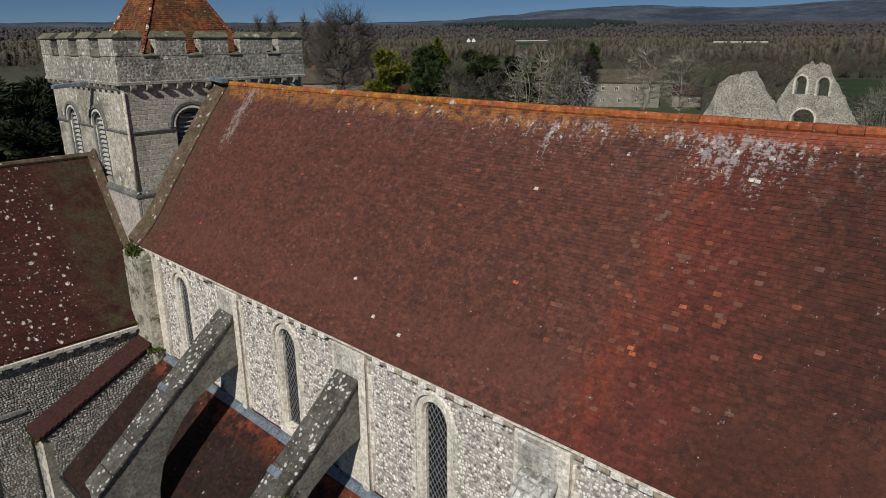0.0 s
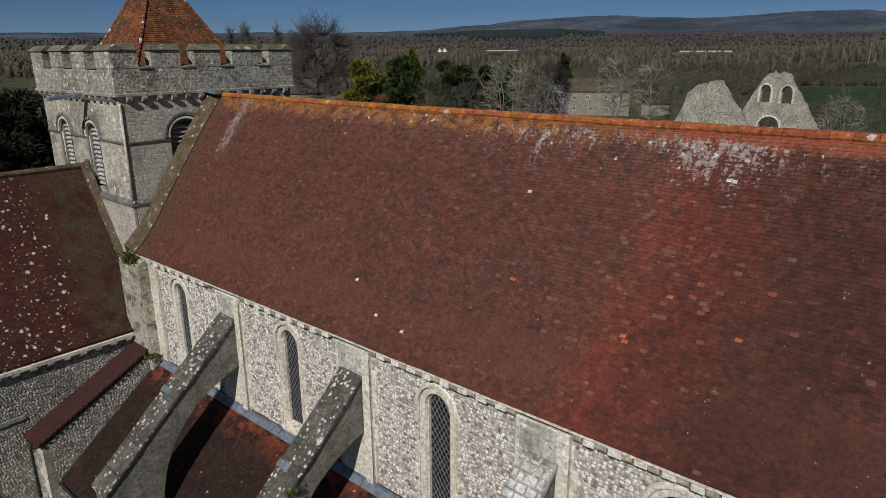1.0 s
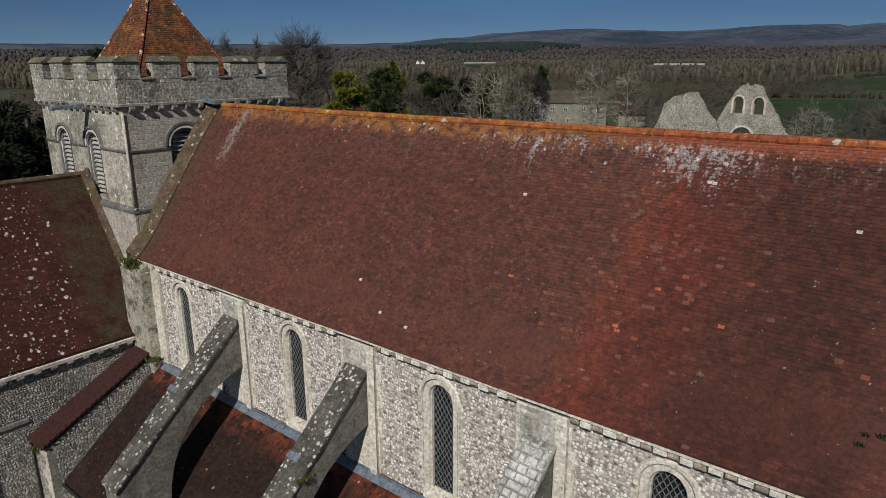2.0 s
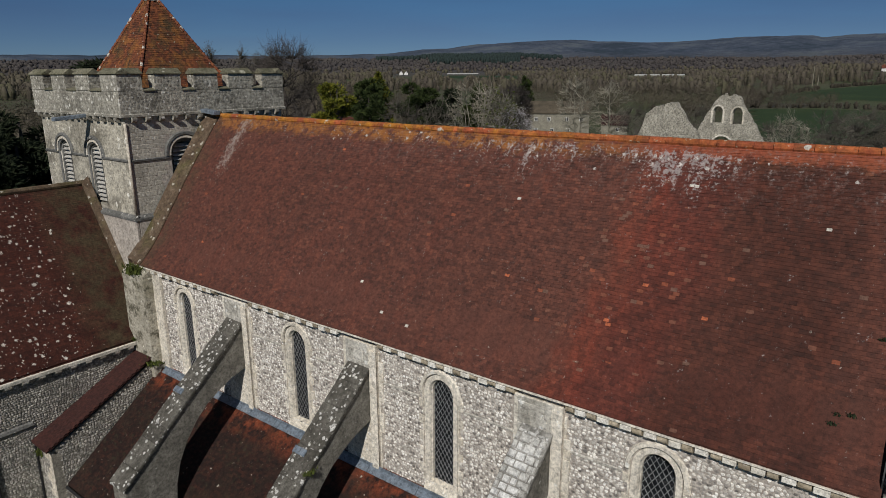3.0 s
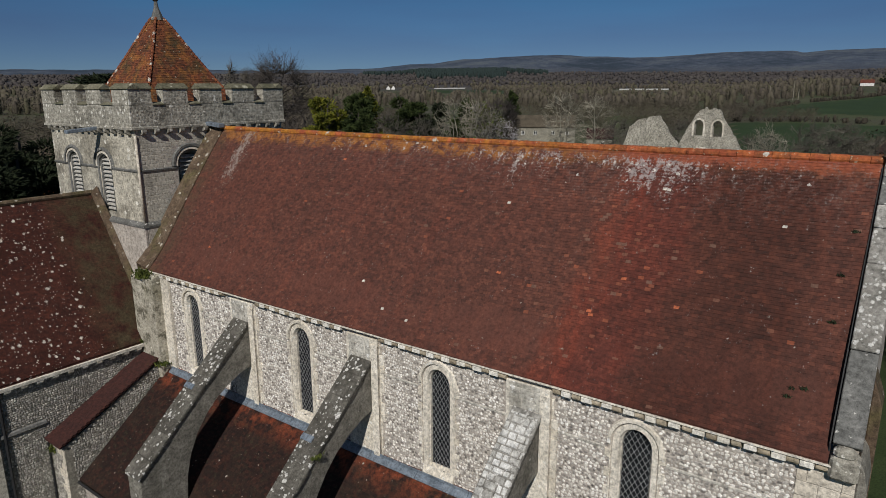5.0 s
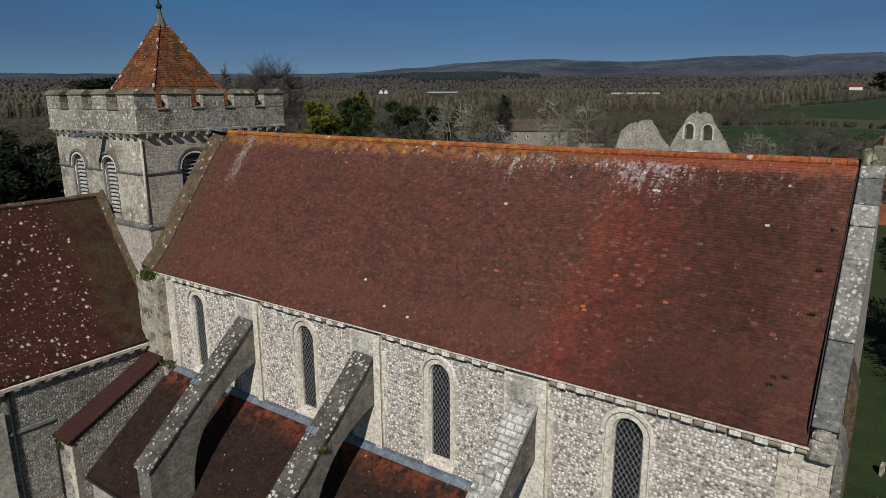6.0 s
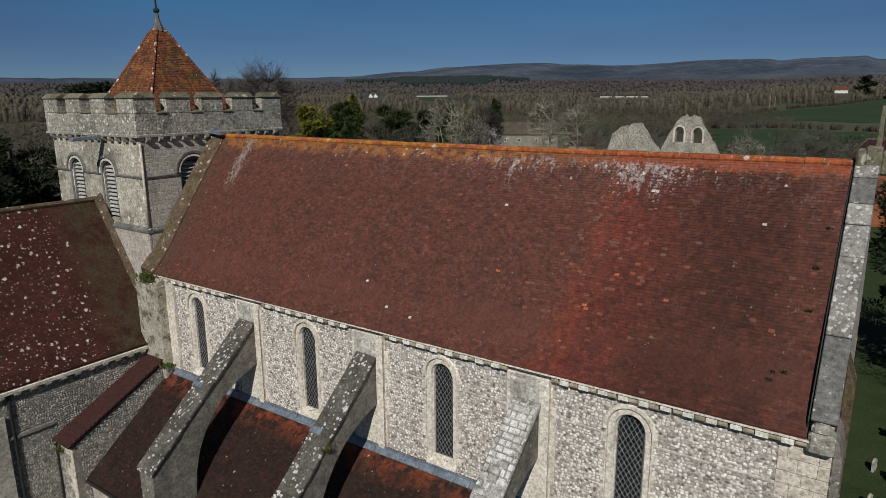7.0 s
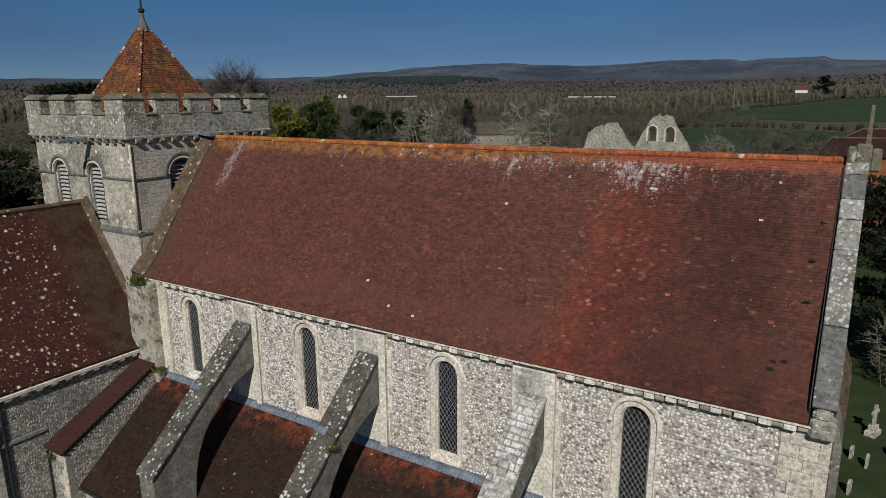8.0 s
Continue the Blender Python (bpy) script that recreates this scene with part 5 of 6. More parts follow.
M["ivy"] = plain("ivy_leaf", [(0.0, (0.03, 0.045, 0.01)), (0.5, (0.08, 0.1, 0.02)), (1.0, (0.16, 0.17, 0.035))])
M["wood_far"] = material("far_winter_wood", [(0.0, (0.046, 0.037, 0.032)), (0.3, (0.074, 0.062, 0.050)), (0.55, (0.100, 0.086, 0.062)), (0.7, (0.084, 0.080, 0.046)), (1.0, (0.135, 0.117, 0.088))], 0.02, 0.3, "island", 0.25, 0.9, 0.0, grain=0.0)
M["hedge"] = plain("hedge_twigs", [(0.0, (0.02, 0.018, 0.014)), (0.5, (0.042, 0.036, 0.026)), (1.0, (0.075, 0.064, 0.045))])
M["wood_hill"] = material("rise_wood", [(0.0, (0.044, 0.040, 0.042)), (0.5, (0.066, 0.058, 0.056)), (1.0, (0.094, 0.086, 0.074))], 0.005, 0.03, "island", 0.2, 0.9, 0.0, grain=0.0)
M["pine_far"] = material("far_pine_wood", [(0.0, (0.014, 0.026, 0.026)), (1.0, (0.032, 0.048, 0.044))], 0.01, 0.05, "island", 0.3, 0.9, 0.0, grain=0.0)


def stick(verts, faces, p, q, r0, r1):
    d = (q - p).normalized()
    u = d.orthogonal().normalized()
    w = d.cross(u)
    s = len(verts)
    for c, r in ((p, r0), (q, r1)):
        for k in range(3):
            a = 2.094 * k
            verts.append(c + u * (r * math.cos(a)) + w * (r * math.sin(a)))
    faces.extend([(s, s + 1, s + 4, s + 3), (s + 1, s + 2, s + 5, s + 4), (s + 2, s, s + 3, s + 5)])


def bare_tree(base, height, label, mat, seed, name="bare_tree", stems=1, wide=0.36, low=0.25, n=420, twigs=4, thick=0.034, girth=0.018, leaves=None, leaf_name="ivy", leaf_n=0, leaf_size=0.2):
    """A leafless tree: stems, limbs that reach into a rounded uneven crown, boughs off the nearest limb, and twigs at their ends."""
    r = random.Random(seed)
    t = thing(name, base, label, "tree")
    b = Vector(base)
    trunk, crown = ([], []), ([], [])
    nodes = []

    def bough(out, p, q, r0, r1, bends, sag):
        last = p
        for i in range(1, bends + 1):
            k = i / bends
            e = p.lerp(q, k) + Vector((r.gauss(0, sag), r.gauss(0, sag), r.gauss(0, sag) - 4 * sag * k * (1 - k))) * (i < bends)
            stick(*out, last, e, r0 + (r1 - r0) * (i - 1) / bends, r0 + (r1 - r0) * k)
            nodes.append(e)
            last = e
    ctr, rz, rh = height * (low + 1) / 2, height * (1 - low) / 2, height * wide
    swell = [(r.uniform(0, 6.28), r.uniform(-0.6, 0.9), r.uniform(0.75, 1.15)) for _ in range(9)]

    def spot(q):
        d = Vector((r.gauss(0, 1), r.gauss(0, 1), r.gauss(0.15, 1))).normalized()
        near = min(swell, key=lambda w: abs(math.sin((math.atan2(d.y, d.x) - w[0]) / 2)) + abs(d.z - w[1]))
        return b + Vector((d.x * rh * q * near[2], d.y * rh * q * near[2], ctr + d.z * rz * q * min(1.0, near[2])))
    for s in range(stems):
        foot = b + Vector((r.gauss(0, 0.35), r.gauss(0, 0.35), 0)) * (stems > 1)
        head = b + Vector((r.gauss(0, rh * 0.35 * (stems > 1) + 0.3), r.gauss(0, rh * 0.35 * (stems > 1) + 0.3), height * r.uniform(0.68, 0.86)))
        bough(trunk, foot - Vector((0, 0, 0.3)), head, height * girth / stems ** 0.5, thick * 1.3, 6, 0.012 * height)
    stem_nodes = [p for p in nodes if p.z > b.z + height * low * 0.6]
    for i in range(14):
        q = spot(0.62)
        p = min(stem_nodes, key=lambda v: (v - q).length + max(0, v.z - q.z + height * 0.12) * 3)
        bough(trunk, p, q, height * girth * 0.4 / stems ** 0.3, thick * 1.2, 4, 0.012 * height)
    bones = np.array([tuple(v) for v in nodes if v.z > b.z + height * low * 0.5])
    ends = []
    for i in range(n):
        q = spot(r.uniform(0.55, 1.0) ** 0.6)
        dist = np.linalg.norm(bones - np.array(q), axis=1) + np.maximum(0, bones[:, 2] - q.z) * 1.2
        p = Vector(bones[int(dist.argmin())])
        m = p.lerp(q, 0.5) + Vector((r.gauss(0, 0.15), r.gauss(0, 0.15), r.gauss(0, 0.15)))
        stick(*crown, p, m, thick * 1.1, thick * 0.8)
        stick(*crown, m, q, thick * 0.8, thick * 0.45)
        for j in range(twigs):
            k = m.lerp(q, r.uniform(0.1, 1))
            e = k + ((q - p).normalized() * 0.6 + Vector((r.gauss(0, 0.5), r.gauss(0, 0.5), r.gauss(0.2, 0.5)))) * height * r.uniform(0.025, 0.06)
            stick(*crown, k, e, thick * 0.5, thick * 0.3)
            ends.append(e)
    from_lists("trunk", *trunk, mat, t)
    from_lists("crown", *crown, mat, t)
    if leaves:
        lv, lf = [], []
        for i in range(leaf_n):
            p = r.choice(ends) + Vector((r.gauss(0, 0.3), r.gauss(0, 0.3), r.gauss(0, 0.3)))
            tuft(lv, lf, p, leaf_size * r.uniform(0.5, 1.3), r)
        from_lists(leaf_name, lv, lf, leaves, t)
    return t


def tuft(verts, faces, p, s, r, out=None, long=1.0):
    """Two crossed slivers, the smallest clump of leaves."""
    d = out if out is not None else Vector((r.gauss(0, 1), r.gauss(0, 1), r.gauss(0, 1))).normalized()
    for _ in range(2):
        u = Vector((r.gauss(0, 1), r.gauss(0, 1), r.gauss(0, 1))).cross(d).normalized()
        k = len(verts)
        verts += [p - d * s * long * 0.5 + u * s * 0.35, p - d * s * long * 0.5 - u * s * 0.35, p + d * s * long * 0.7]
        faces.append((k, k + 1, k + 2))


def evergreen(base, height, width, label, mat, seed, n=2600, cone=0.6, name="evergreen_tree", lobes=14, size=0.5, layers=0):
    """A crown of many sprays round uneven lobes, over a short trunk."""
    r = random.Random(seed)
    width, n, size = width * 1.55, int(n * 1.6), size * 0.85
    t = thing(name, base, label, "tree")
    b = Vector(base)
    tv, tf = [], []
    stick(tv, tf, b - Vector((0, 0, 0.3)), b + Vector((0, 0, height * 0.9)), height * 0.03, height * 0.006)
    balls = []
    for i in range(lobes):
        k = (i + 0.5) / lobes
        if layers:
            k = 0.35 + 0.65 * (int(k * layers) + 0.5) / layers
        wide = width * (1 - cone * k) * r.uniform(0.55, 1.0)
        a = r.uniform(0, 6.283) + i * 2.4
        c = b + Vector((math.cos(a) * wide * 0.6, math.sin(a) * wide * 0.6, height * (0.08 + 0.84 * k)))
        balls.append((c, wide * r.uniform(0.45, 0.75), height / lobes * (1.5 if layers else r.uniform(1.1, 2.0))))
        stick(tv, tf, b + Vector((0, 0, height * (0.05 + 0.75 * k))), c, height * 0.01, height * 0.003)
    lv, lf = [], []
    for i in range(n):
        c, rh, rz = r.choice(balls)
        d = Vector((r.gauss(0, 1), r.gauss(0, 1), r.gauss(0, 1))).normalized()
        q = r.uniform(0.6, 1.05)
        p = c + Vector((d.x * rh * q, d.y * rh * q, d.z * rz * q))
        p.z = max(p.z, b.z + 0.1)
        o = Vector((d.x, d.y, d.z * 0.5 + 0.25 + r.gauss(0, 0.25))).normalized()
        tuft(lv, lf, p, size * r.uniform(0.6, 1.4), r, o, 1.3)
    from_lists("trunk", tv, tf, M["bark_dark"], t)
    from_lists("crown", lv, lf, mat, t)
    return t


gz = lambda x, y: ground_z(x, y) - 0.05
bare_tree((-102.4, 80.4, 0), 27.4, "tall bare broad-crowned tree in winter behind the tower", M["bark_dark"], 11, wide=0.28, low=0.33, n=950, twigs=5, thick=0.036)
bare_tree((-113.9, 97.8, 0), 20.0, "bare dark winter tree among houses", M["bark_dark"], 12, n=500)
bare_tree((-94.0, 80.0, 0), 16.0, "bare dark winter tree among houses", M["bark_dark"], 13, n=420)
for i, (x, y, h) in enumerate(((-184.9, 119.6, 29.5), (-179.7, 127.3, 28.5), (-188.5, 117.0, 28.0), (-176.5, 130.5, 27.0))):
    bare_tree((x, y, gz(x, y)), h, "tall narrow bare poplar on the skyline", M["bark"], 20 + i, name="poplar_tree", wide=0.09, low=0.1, n=420, thick=0.05)
evergreen((-81.5, 74.0, 0), 19.9, 3.4, "golden-green conifer with layered sprays", M["gold_leaf"], 31, 5200, 0.25, "conifer_tree", 26, 0.4)
evergreen((-104.0, 108.0, 0), 22.0, 4.6, "golden-tipped conifer with a pointed top", M["gold_leaf"], 32, 3200, 0.8, "conifer_tree", 24, 0.45)
evergreen((-102.0, 104.5, 0), 20.0, 5.4, "dark green yew tree with broad crown", M["green_leaf"], 33, 7000, 0.35, "yew_tree", 26, 0.45)
evergreen((-92.0, 92.5, 0), 17.6, 3.6, "dark green yew tree", M["green_leaf"], 34, 4200, 0.35, "yew_tree", 20, 0.4)
evergreen((-96.0, 112.0, 0), 19.0, 5.0, "dark green yew tree with spiky top", M["green_leaf"], 35, 6000, 0.4, "yew_tree", 24, 0.45)
evergreen((-90.0, 114.0, 0), 17.6, 4.4, "dark green yew tree", M["dark_leaf"], 36, 5000, 0.35, "yew_tree", 20, 0.45)
evergreen((-84.0, 117.0, 0), 18.8, 3.6, "dark green yew tree behind bare branches", M["green_leaf"], 37, 4400, 0.5, "yew_tree", 20, 0.45)
bare_tree((-76.0, 84.0, 0), 17.4, "bare grey many-stemmed shrub tree", M["bark"], 41, stems=5, wide=0.27, low=0.1, n=420)
bare_tree((-72.0, 87.5, 0), 16.4, "bare grey many-stemmed shrub tree", M["bark"], 42, stems=5, wide=0.27, low=0.1, n=420)
bare_tree((-78.0, 109.5, 0), 20.2, "pale bare spreading tree with ivy on its stems", M["bark_pale"], 43, stems=10, wide=0.36, low=0.12, n=380, twigs=4, thick=0.05, girth=0.024)
bare_tree((-73.4, 111.0, 0), 19.0, "pale bare spreading tree with ivy on its stems", M["bark_pale"], 44, stems=6, wide=0.3, low=0.12, n=300, twigs=4, thick=0.05, girth=0.024, leaves=M["ivy"], leaf_n=420, leaf_size=0.45)
bare_tree((-95.0, 149.6, 0), 18.0, "dense purple-brown bare tree", M["bark_dark"], 45, stems=4, wide=0.4, low=0.1, n=1700, twigs=6, thick=0.05)
bare_tree((-100.0, 148.0, 0), 17.0, "dense purple-brown bare tree", M["bark_dark"], 46, stems=4, wide=0.36, low=0.1, n=1100, twigs=5, thick=0.045)
bare_tree((-103.0, 156.0, 0), 16.0, "dense purple-brown bare tree", M["bark_dark"], 47, stems=4, wide=0.36, low=0.1, n=1100, twigs=5, thick=0.045)
evergreen((-118.3, 197.2, gz(-118, 197)), 18.8, 4.6, "dark pointed conifer standing over bare trees", M["green_leaf"], 48, 3000, 0.7, "conifer_tree", 18, 0.6)
bare_tree((-70.6, 112.6, 0), 14.6, "blossoming white tree beside the ridge", M["bark"], 49, name="blossom_tree", stems=4, wide=0.34, low=0.1, n=420, leaves=M["blossom"], leaf_name="blossom", leaf_n=3600, leaf_size=0.22)
bare_tree((-73.6, 147.0, 0), 19.8, "pale bare branching tree in front of the house", M["bark_pale"], 50, stems=3, wide=0.26, low=0.2, n=300, thick=0.05)
bare_tree((-66.0, 150.5, 0), 19.0, "pale bare branching tree in front of the house", M["bark_pale"], 51, stems=2, wide=0.26, low=0.2, n=260, thick=0.05)
evergreen(bearing(2.6, 1010) + (gz(*bearing(2.6, 1010)),), 25, 9.0, "dark tree clump beside the far farmhouse", M["dark_leaf"], 160, 1500, 0.3, "evergreen_tree", 16, 1.6)
bare_tree((-60.0, 150.0, 0), 13.5, "bare brown tree beside the lane", M["bark"], 52, stems=3, n=420)
for i, (x, y, h) in enumerate(((-47.0, 128.0, 12.4), (-40.0, 125.0, 13.0), (-33.0, 132.0, 12.6), (-52.0, 140.0, 13.2), (-27.0, 140.0, 11.5), (-44.0, 150.0, 13.5), (-14.5, 150.0, 11.5))):
    bare_tree((x, y, 0), h, "bare brown tree behind the ruin", M["bark"], 153 + i, stems=4, low=0.08, wide=0.42, n=520)
bare_tree((-19.6, 110.7, 0), 15.0, "bare pale upright shrub by the field", M["bark_pale"], 55, stems=9, wide=0.25, low=0.05, n=380, girth=0.012)
bare_tree((-14.6, 116.0, 0), 15.8, "bare pale upright shrub by the field", M["bark"], 56, stems=6, wide=0.25, low=0.05, n=320, girth=0.012)
bare_tree((-9.6, 101.9, 0), 16.6, "bare rounded bush by the field", M["bark"], 57, stems=10, wide=0.36, low=0.02, n=900, girth=0.012, thick=0.03)
bare_tree((-4.6, 106.0, 0), 14.5, "bare rounded bush by the field", M["bark"], 58, stems=8, wide=0.36, low=0.02, n=600, girth=0.012, thick=0.03)
evergreen((3.9, 53.0, 0), 15.0, 3.2, "dark evergreen tree beyond the gable", M["dark_leaf"], 59, 9000, 0.3, "evergreen_tree", 28, 0.24)
evergreen((6.4, 48.5, 0), 12.0, 3.0, "dark evergreen tree beyond the gable", M["dark_leaf"], 60, 5000, 0.3, "evergreen_tree", 22, 0.22)
bare_tree((4.8, 45.0, 0), 6.0, "bare bramble bush at the foot of a yew", M["bark_pale"], 61, name="bush", stems=8, wide=0.4, low=0.05, n=260, thick=0.014)
for i, (x, y, h, w) in enumerate(((-63.0, 12.5, 19.3, 5.0), (-58.5, 17.0, 17.0, 4.0), (-64.0, 19.5, 18.2, 4.5), (-54.0, 15.5, 15.6, 3.4), (-60.0, 6.0, 17.3, 4.6), (-68.0, 6.0, 18.3, 5.0))):
    evergreen((x, y, 0), h, w, "dense dark evergreen tree beyond the transept", M["dark_leaf"], 70 + i, 9000, 0.3, "evergreen_tree", 30, 0.32)
evergreen((-69.0, 34.6, 0), 24.0, 6.6, "dark flat-layered cedar rising behind the tower", M["dark_leaf"], 80, 11000, 0.3, "cedar_tree", 48, 0.36, layers=8)
bare_tree((-58.5, 25.5, 0), 12.5, "bare brown bush beside the brick house", M["bark"], 81, name="bush", stems=7, wide=0.4, low=0.05, n=420)

# weeds on the wall tops and flashings
def weeds(base, n, spread_, size, label, seed, mat="ivy"):
    r = random.Random(seed)
    t = thing("weed_clump", base, label, "plant")
    lv, lf = [], []
    for i in range(n):
        p = Vector(base) + Vector((r.gauss(0, spread_[0]), r.gauss(0, spread_[1]), abs(r.gauss(0, spread_[2]))))
        tuft(lv, lf, p, size * r.uniform(0.5, 1.3), r, Vector((r.gauss(0, 0.6), r.gauss(0, 0.6), 1)).normalized(), 1.5)
    from_lists("leaves", lv, lf, M[mat], t)


weeds((-27.1, 9.62, 12.02), 420, (0.28, 0.14, 0.12), 0.12, "green weeds growing on the buttress top", 90)
weeds((-26.35, 9.5, 7.95), 160, (0.18, 0.2, 0.06), 0.1, "green weeds in the corner of the aisle roof", 91)
weeds((-27.6, 4.9, 5.2), 180, (0.12, 0.05, 0.14), 0.1, "green weeds beside the downpipe", 92)
weeds((-13.2, 7.1, 8.9), 60, (0.06, 0.12, 0.03), 0.07, "moss tuft on the flying buttress edge", 93)
weeds((-27.55, 9.6, 8.75), 120, (0.1, 0.12, 0.06), 0.08, "moss in the corner of the eaves", 94)

# dark leaf tufts added in place of small dark holes among the tiles
for i, (x, d) in enumerate(((-0.65, 1.5), (-0.42, 1.55), (-0.72, 1.3), (-0.1, 3.2), (-0.12, 4.4), (0.0, 5.6))):
    weeds(tuple(roof_point(x, d) + Vector((0, -0.015, 0.01))), 26, (0.05, 0.03, 0.02), 0.05, "dark tufts standing in for a small hole in the roof tiles", 190 + i, "dark_leaf")

# woods and hedges over the plain, and on the hills
def wood(name, label, mat, seed, places, tall, n_tri, wide, sliver=(0.05, 0.12), body=0.0):
    """Many crowns of small sprays that lie on the crown's own rounded, lumpy outside."""
    g = np.random.default_rng(seed)
    feet = np.array([(x, y, ground_z(x, y)) for x, y in places(random.Random(seed))])
    count = len(feet)
    h = g.uniform(*tall, (count, 1, 1))
    w = h * g.uniform(*wide, (count, 1, 1))
    unit = lambda v: v / np.linalg.norm(v, axis=-1, keepdims=True)
    out = unit(g.normal(0, 1, (count, n_tri, 3)) + np.array([0, 0, 0.25]))
    az = np.arctan2(out[..., 1:2], out[..., 0:1])
    lump = 1 + 0.22 * np.sin(3 * az + g.uniform(0, 6.28, (count, 1, 1))) + 0.14 * np.sin(5 * out[..., 2:3] * 2 + g.uniform(0, 6.28, (count, 1, 1)))
    q = g.uniform(0.86, 1.04, (count, n_tri, 1)) * lump
    p = feet[:, None, :] + np.concatenate([out[..., 0:1] * w * q, out[..., 1:2] * w * q, h * (0.46 + 0.42 * out[..., 2:3] * q)], axis=-1)
    face = unit(out + g.normal(0, 0.3, out.shape) + np.array([0, 0, 0.25]))
    d = unit(np.cross(face, g.normal(0, 1, out.shape)))
    u = np.cross(face, d)
    s = h * g.uniform(*sliver, (count, n_tri, 1))
    verts = np.stack([p - d * s + u * s * 0.4, p - d * s - u * s * 0.4, p + d * s], axis=2).reshape(-1, 3).tolist()
    faces = np.arange(len(verts)).reshape(-1, 3).tolist()
    if body:
        # the massed twigs inside each crown: a lumpy dome
        ring, rows = 7, (0.05, 0.3, 0.62, 0.88)
        for (x, y, z), hh, ww in zip(feet, h.ravel(), w.ravel()):
            k0 = len(verts)
            turn = g.uniform(0, 6.28)
            for k in rows:
                wide_ = ww * body * math.sqrt(max(0.02, 1 - (2 * k - 0.85) ** 2 / 1.35))
                for j in range(ring):
                    e = wide_ * g.uniform(0.75, 1.15)
                    a = turn + 6.283 * j / ring
                    verts.append((x + e * math.cos(a), y + e * math.sin(a), z + hh * k * g.uniform(0.9, 1.06)))
            verts.append((x, y, z + hh * 0.93))
            for i in range(len(rows) - 1):
                for j in range(ring):
                    faces.append((k0 + i * ring + j, k0 + i * ring + (j + 1) % ring, k0 + (i + 1) * ring + (j + 1) % ring, k0 + (i + 1) * ring + j))
            top = k0 + (len(rows) - 1) * ring
            for j in range(ring):
                faces.append((top + j, top + (j + 1) % ring, k0 + len(rows) * ring))
    return tagged(from_lists(name, verts, faces, mat, smooth=True), label, "trees", kind="stuff")


def polar(r, t0, t1, r0, r1):
    th, rad = radians(r.uniform(t0, t1)), math.exp(r.uniform(math.log(r0), math.log(r1)))
    return -rad * math.sin(th), rad * math.cos(th)


FIELDS = [[bearing(*p) for p in ((12.3, 440), (8.9, 417), (5.7, 420), (2.3, 407), (-1.5, 417), (-7, 420), (-7, 900), (-1.3, 890), (1.74, 815), (4.65, 627), (8.55, 544), (12.5, 470))],
          [bearing(*p) for p in ((12.7, 365), (7.2, 345), (-1.6, 325), (-8, 325), (-8, 205), (4, 205), (12, 215))],
          [bearing(*p) for p in ((20.6, 330), (18.6, 330), (18.4, 255), (20.4, 255))],
          [bearing(*p) for p in ((38, 1500), (31, 1350), (31, 1000), (36, 1150))],
          [bearing(*p) for p in ((9.6, 2450), (5.6, 2420), (5.6, 2360), (9.6, 2400))], [bearing(*p) for p in ((25, 1400), (17, 1330), (17, 1180), (25, 1200))]]
# what stands clear of the woods in front of it: bearing, half width in degrees, distance
CLEAR = [(40.7, 1.1, 1650), (35.7, 1.8, 1700), (19.8, 2.4, 1350), (4.2, 0.9, 1150), (8.6, 0.4, 630)]


def inside_poly(x, y, poly):
    hit = False
    for (x0, y0), (x1, y1) in zip(poly, poly[1:] + poly[:1]):
        if (y0 > y) != (y1 > y) and x < (x1 - x0) * (y - y0) / (y1 - y0) + x0:
            hit = not hit
    return hit


def plain_wood(r, count, r0, r1):
    for i in range(count):
        x, y = polar(r, -8, 80, r0, r1)
        rad = math.hypot(x, y)
        if any(inside_poly(x, y, f) for f in FIELDS) or (x > -45 and 190 < y < 415):
            continue
        if noise.noise(Vector((x * 0.006, y * 0.006, 3.0))) < -0.16 and rad < 1700:
            continue
        if -112 < x < -76 and 150 < y < 205:
            continue
        th, far = math.degrees(math.atan2(0.5 - x, y + 5)), math.hypot(x - 0.5, y + 5)
        if any(abs(th - a) < w and d * 0.62 < far < d * 1.03 for a, w, d in CLEAR):
            continue
        yield x, y


def rise_wood(r):
    for i in range(5200):
        yield polar(r, -10, 82, 1900, 2680)


def hedges(r):
    for (t0, r0), (t1, r1) in (((12.4, 455), (8.6, 560)), ((8.6, 560), (4.6, 645)), ((4.6, 645), (1.7, 835)), ((1.7, 835), (-5, 900)), ((12.6, 375), (7.2, 357)), ((7.2, 357), (-1.6, 337)), ((-1.6, 337), (-8, 335)), ((12.5, 372), (12.8, 455)), ((21, 345), (17, 340))):
        (x0, y0), (x1, y1) = bearing(t0, r0), bearing(t1, r1)
        for i in range(int(math.hypot(x1 - x0, y1 - y0) / 1.6)):
            k = r.random()
            yield x0 + (x1 - x0) * k + r.gauss(0, 1.2), y0 + (y1 - y0) * k + r.gauss(0, 1.2)


def pine_belt(r):
    for i in range(1300):
        yield polar(r, 31, 38.5, 2150, 2620)
    for i in range(260):
        yield polar(r, 38.5, 43, 2450, 2640)
    for i in range(230):
        yield polar(r, 27.5, 31, 2350, 2600)


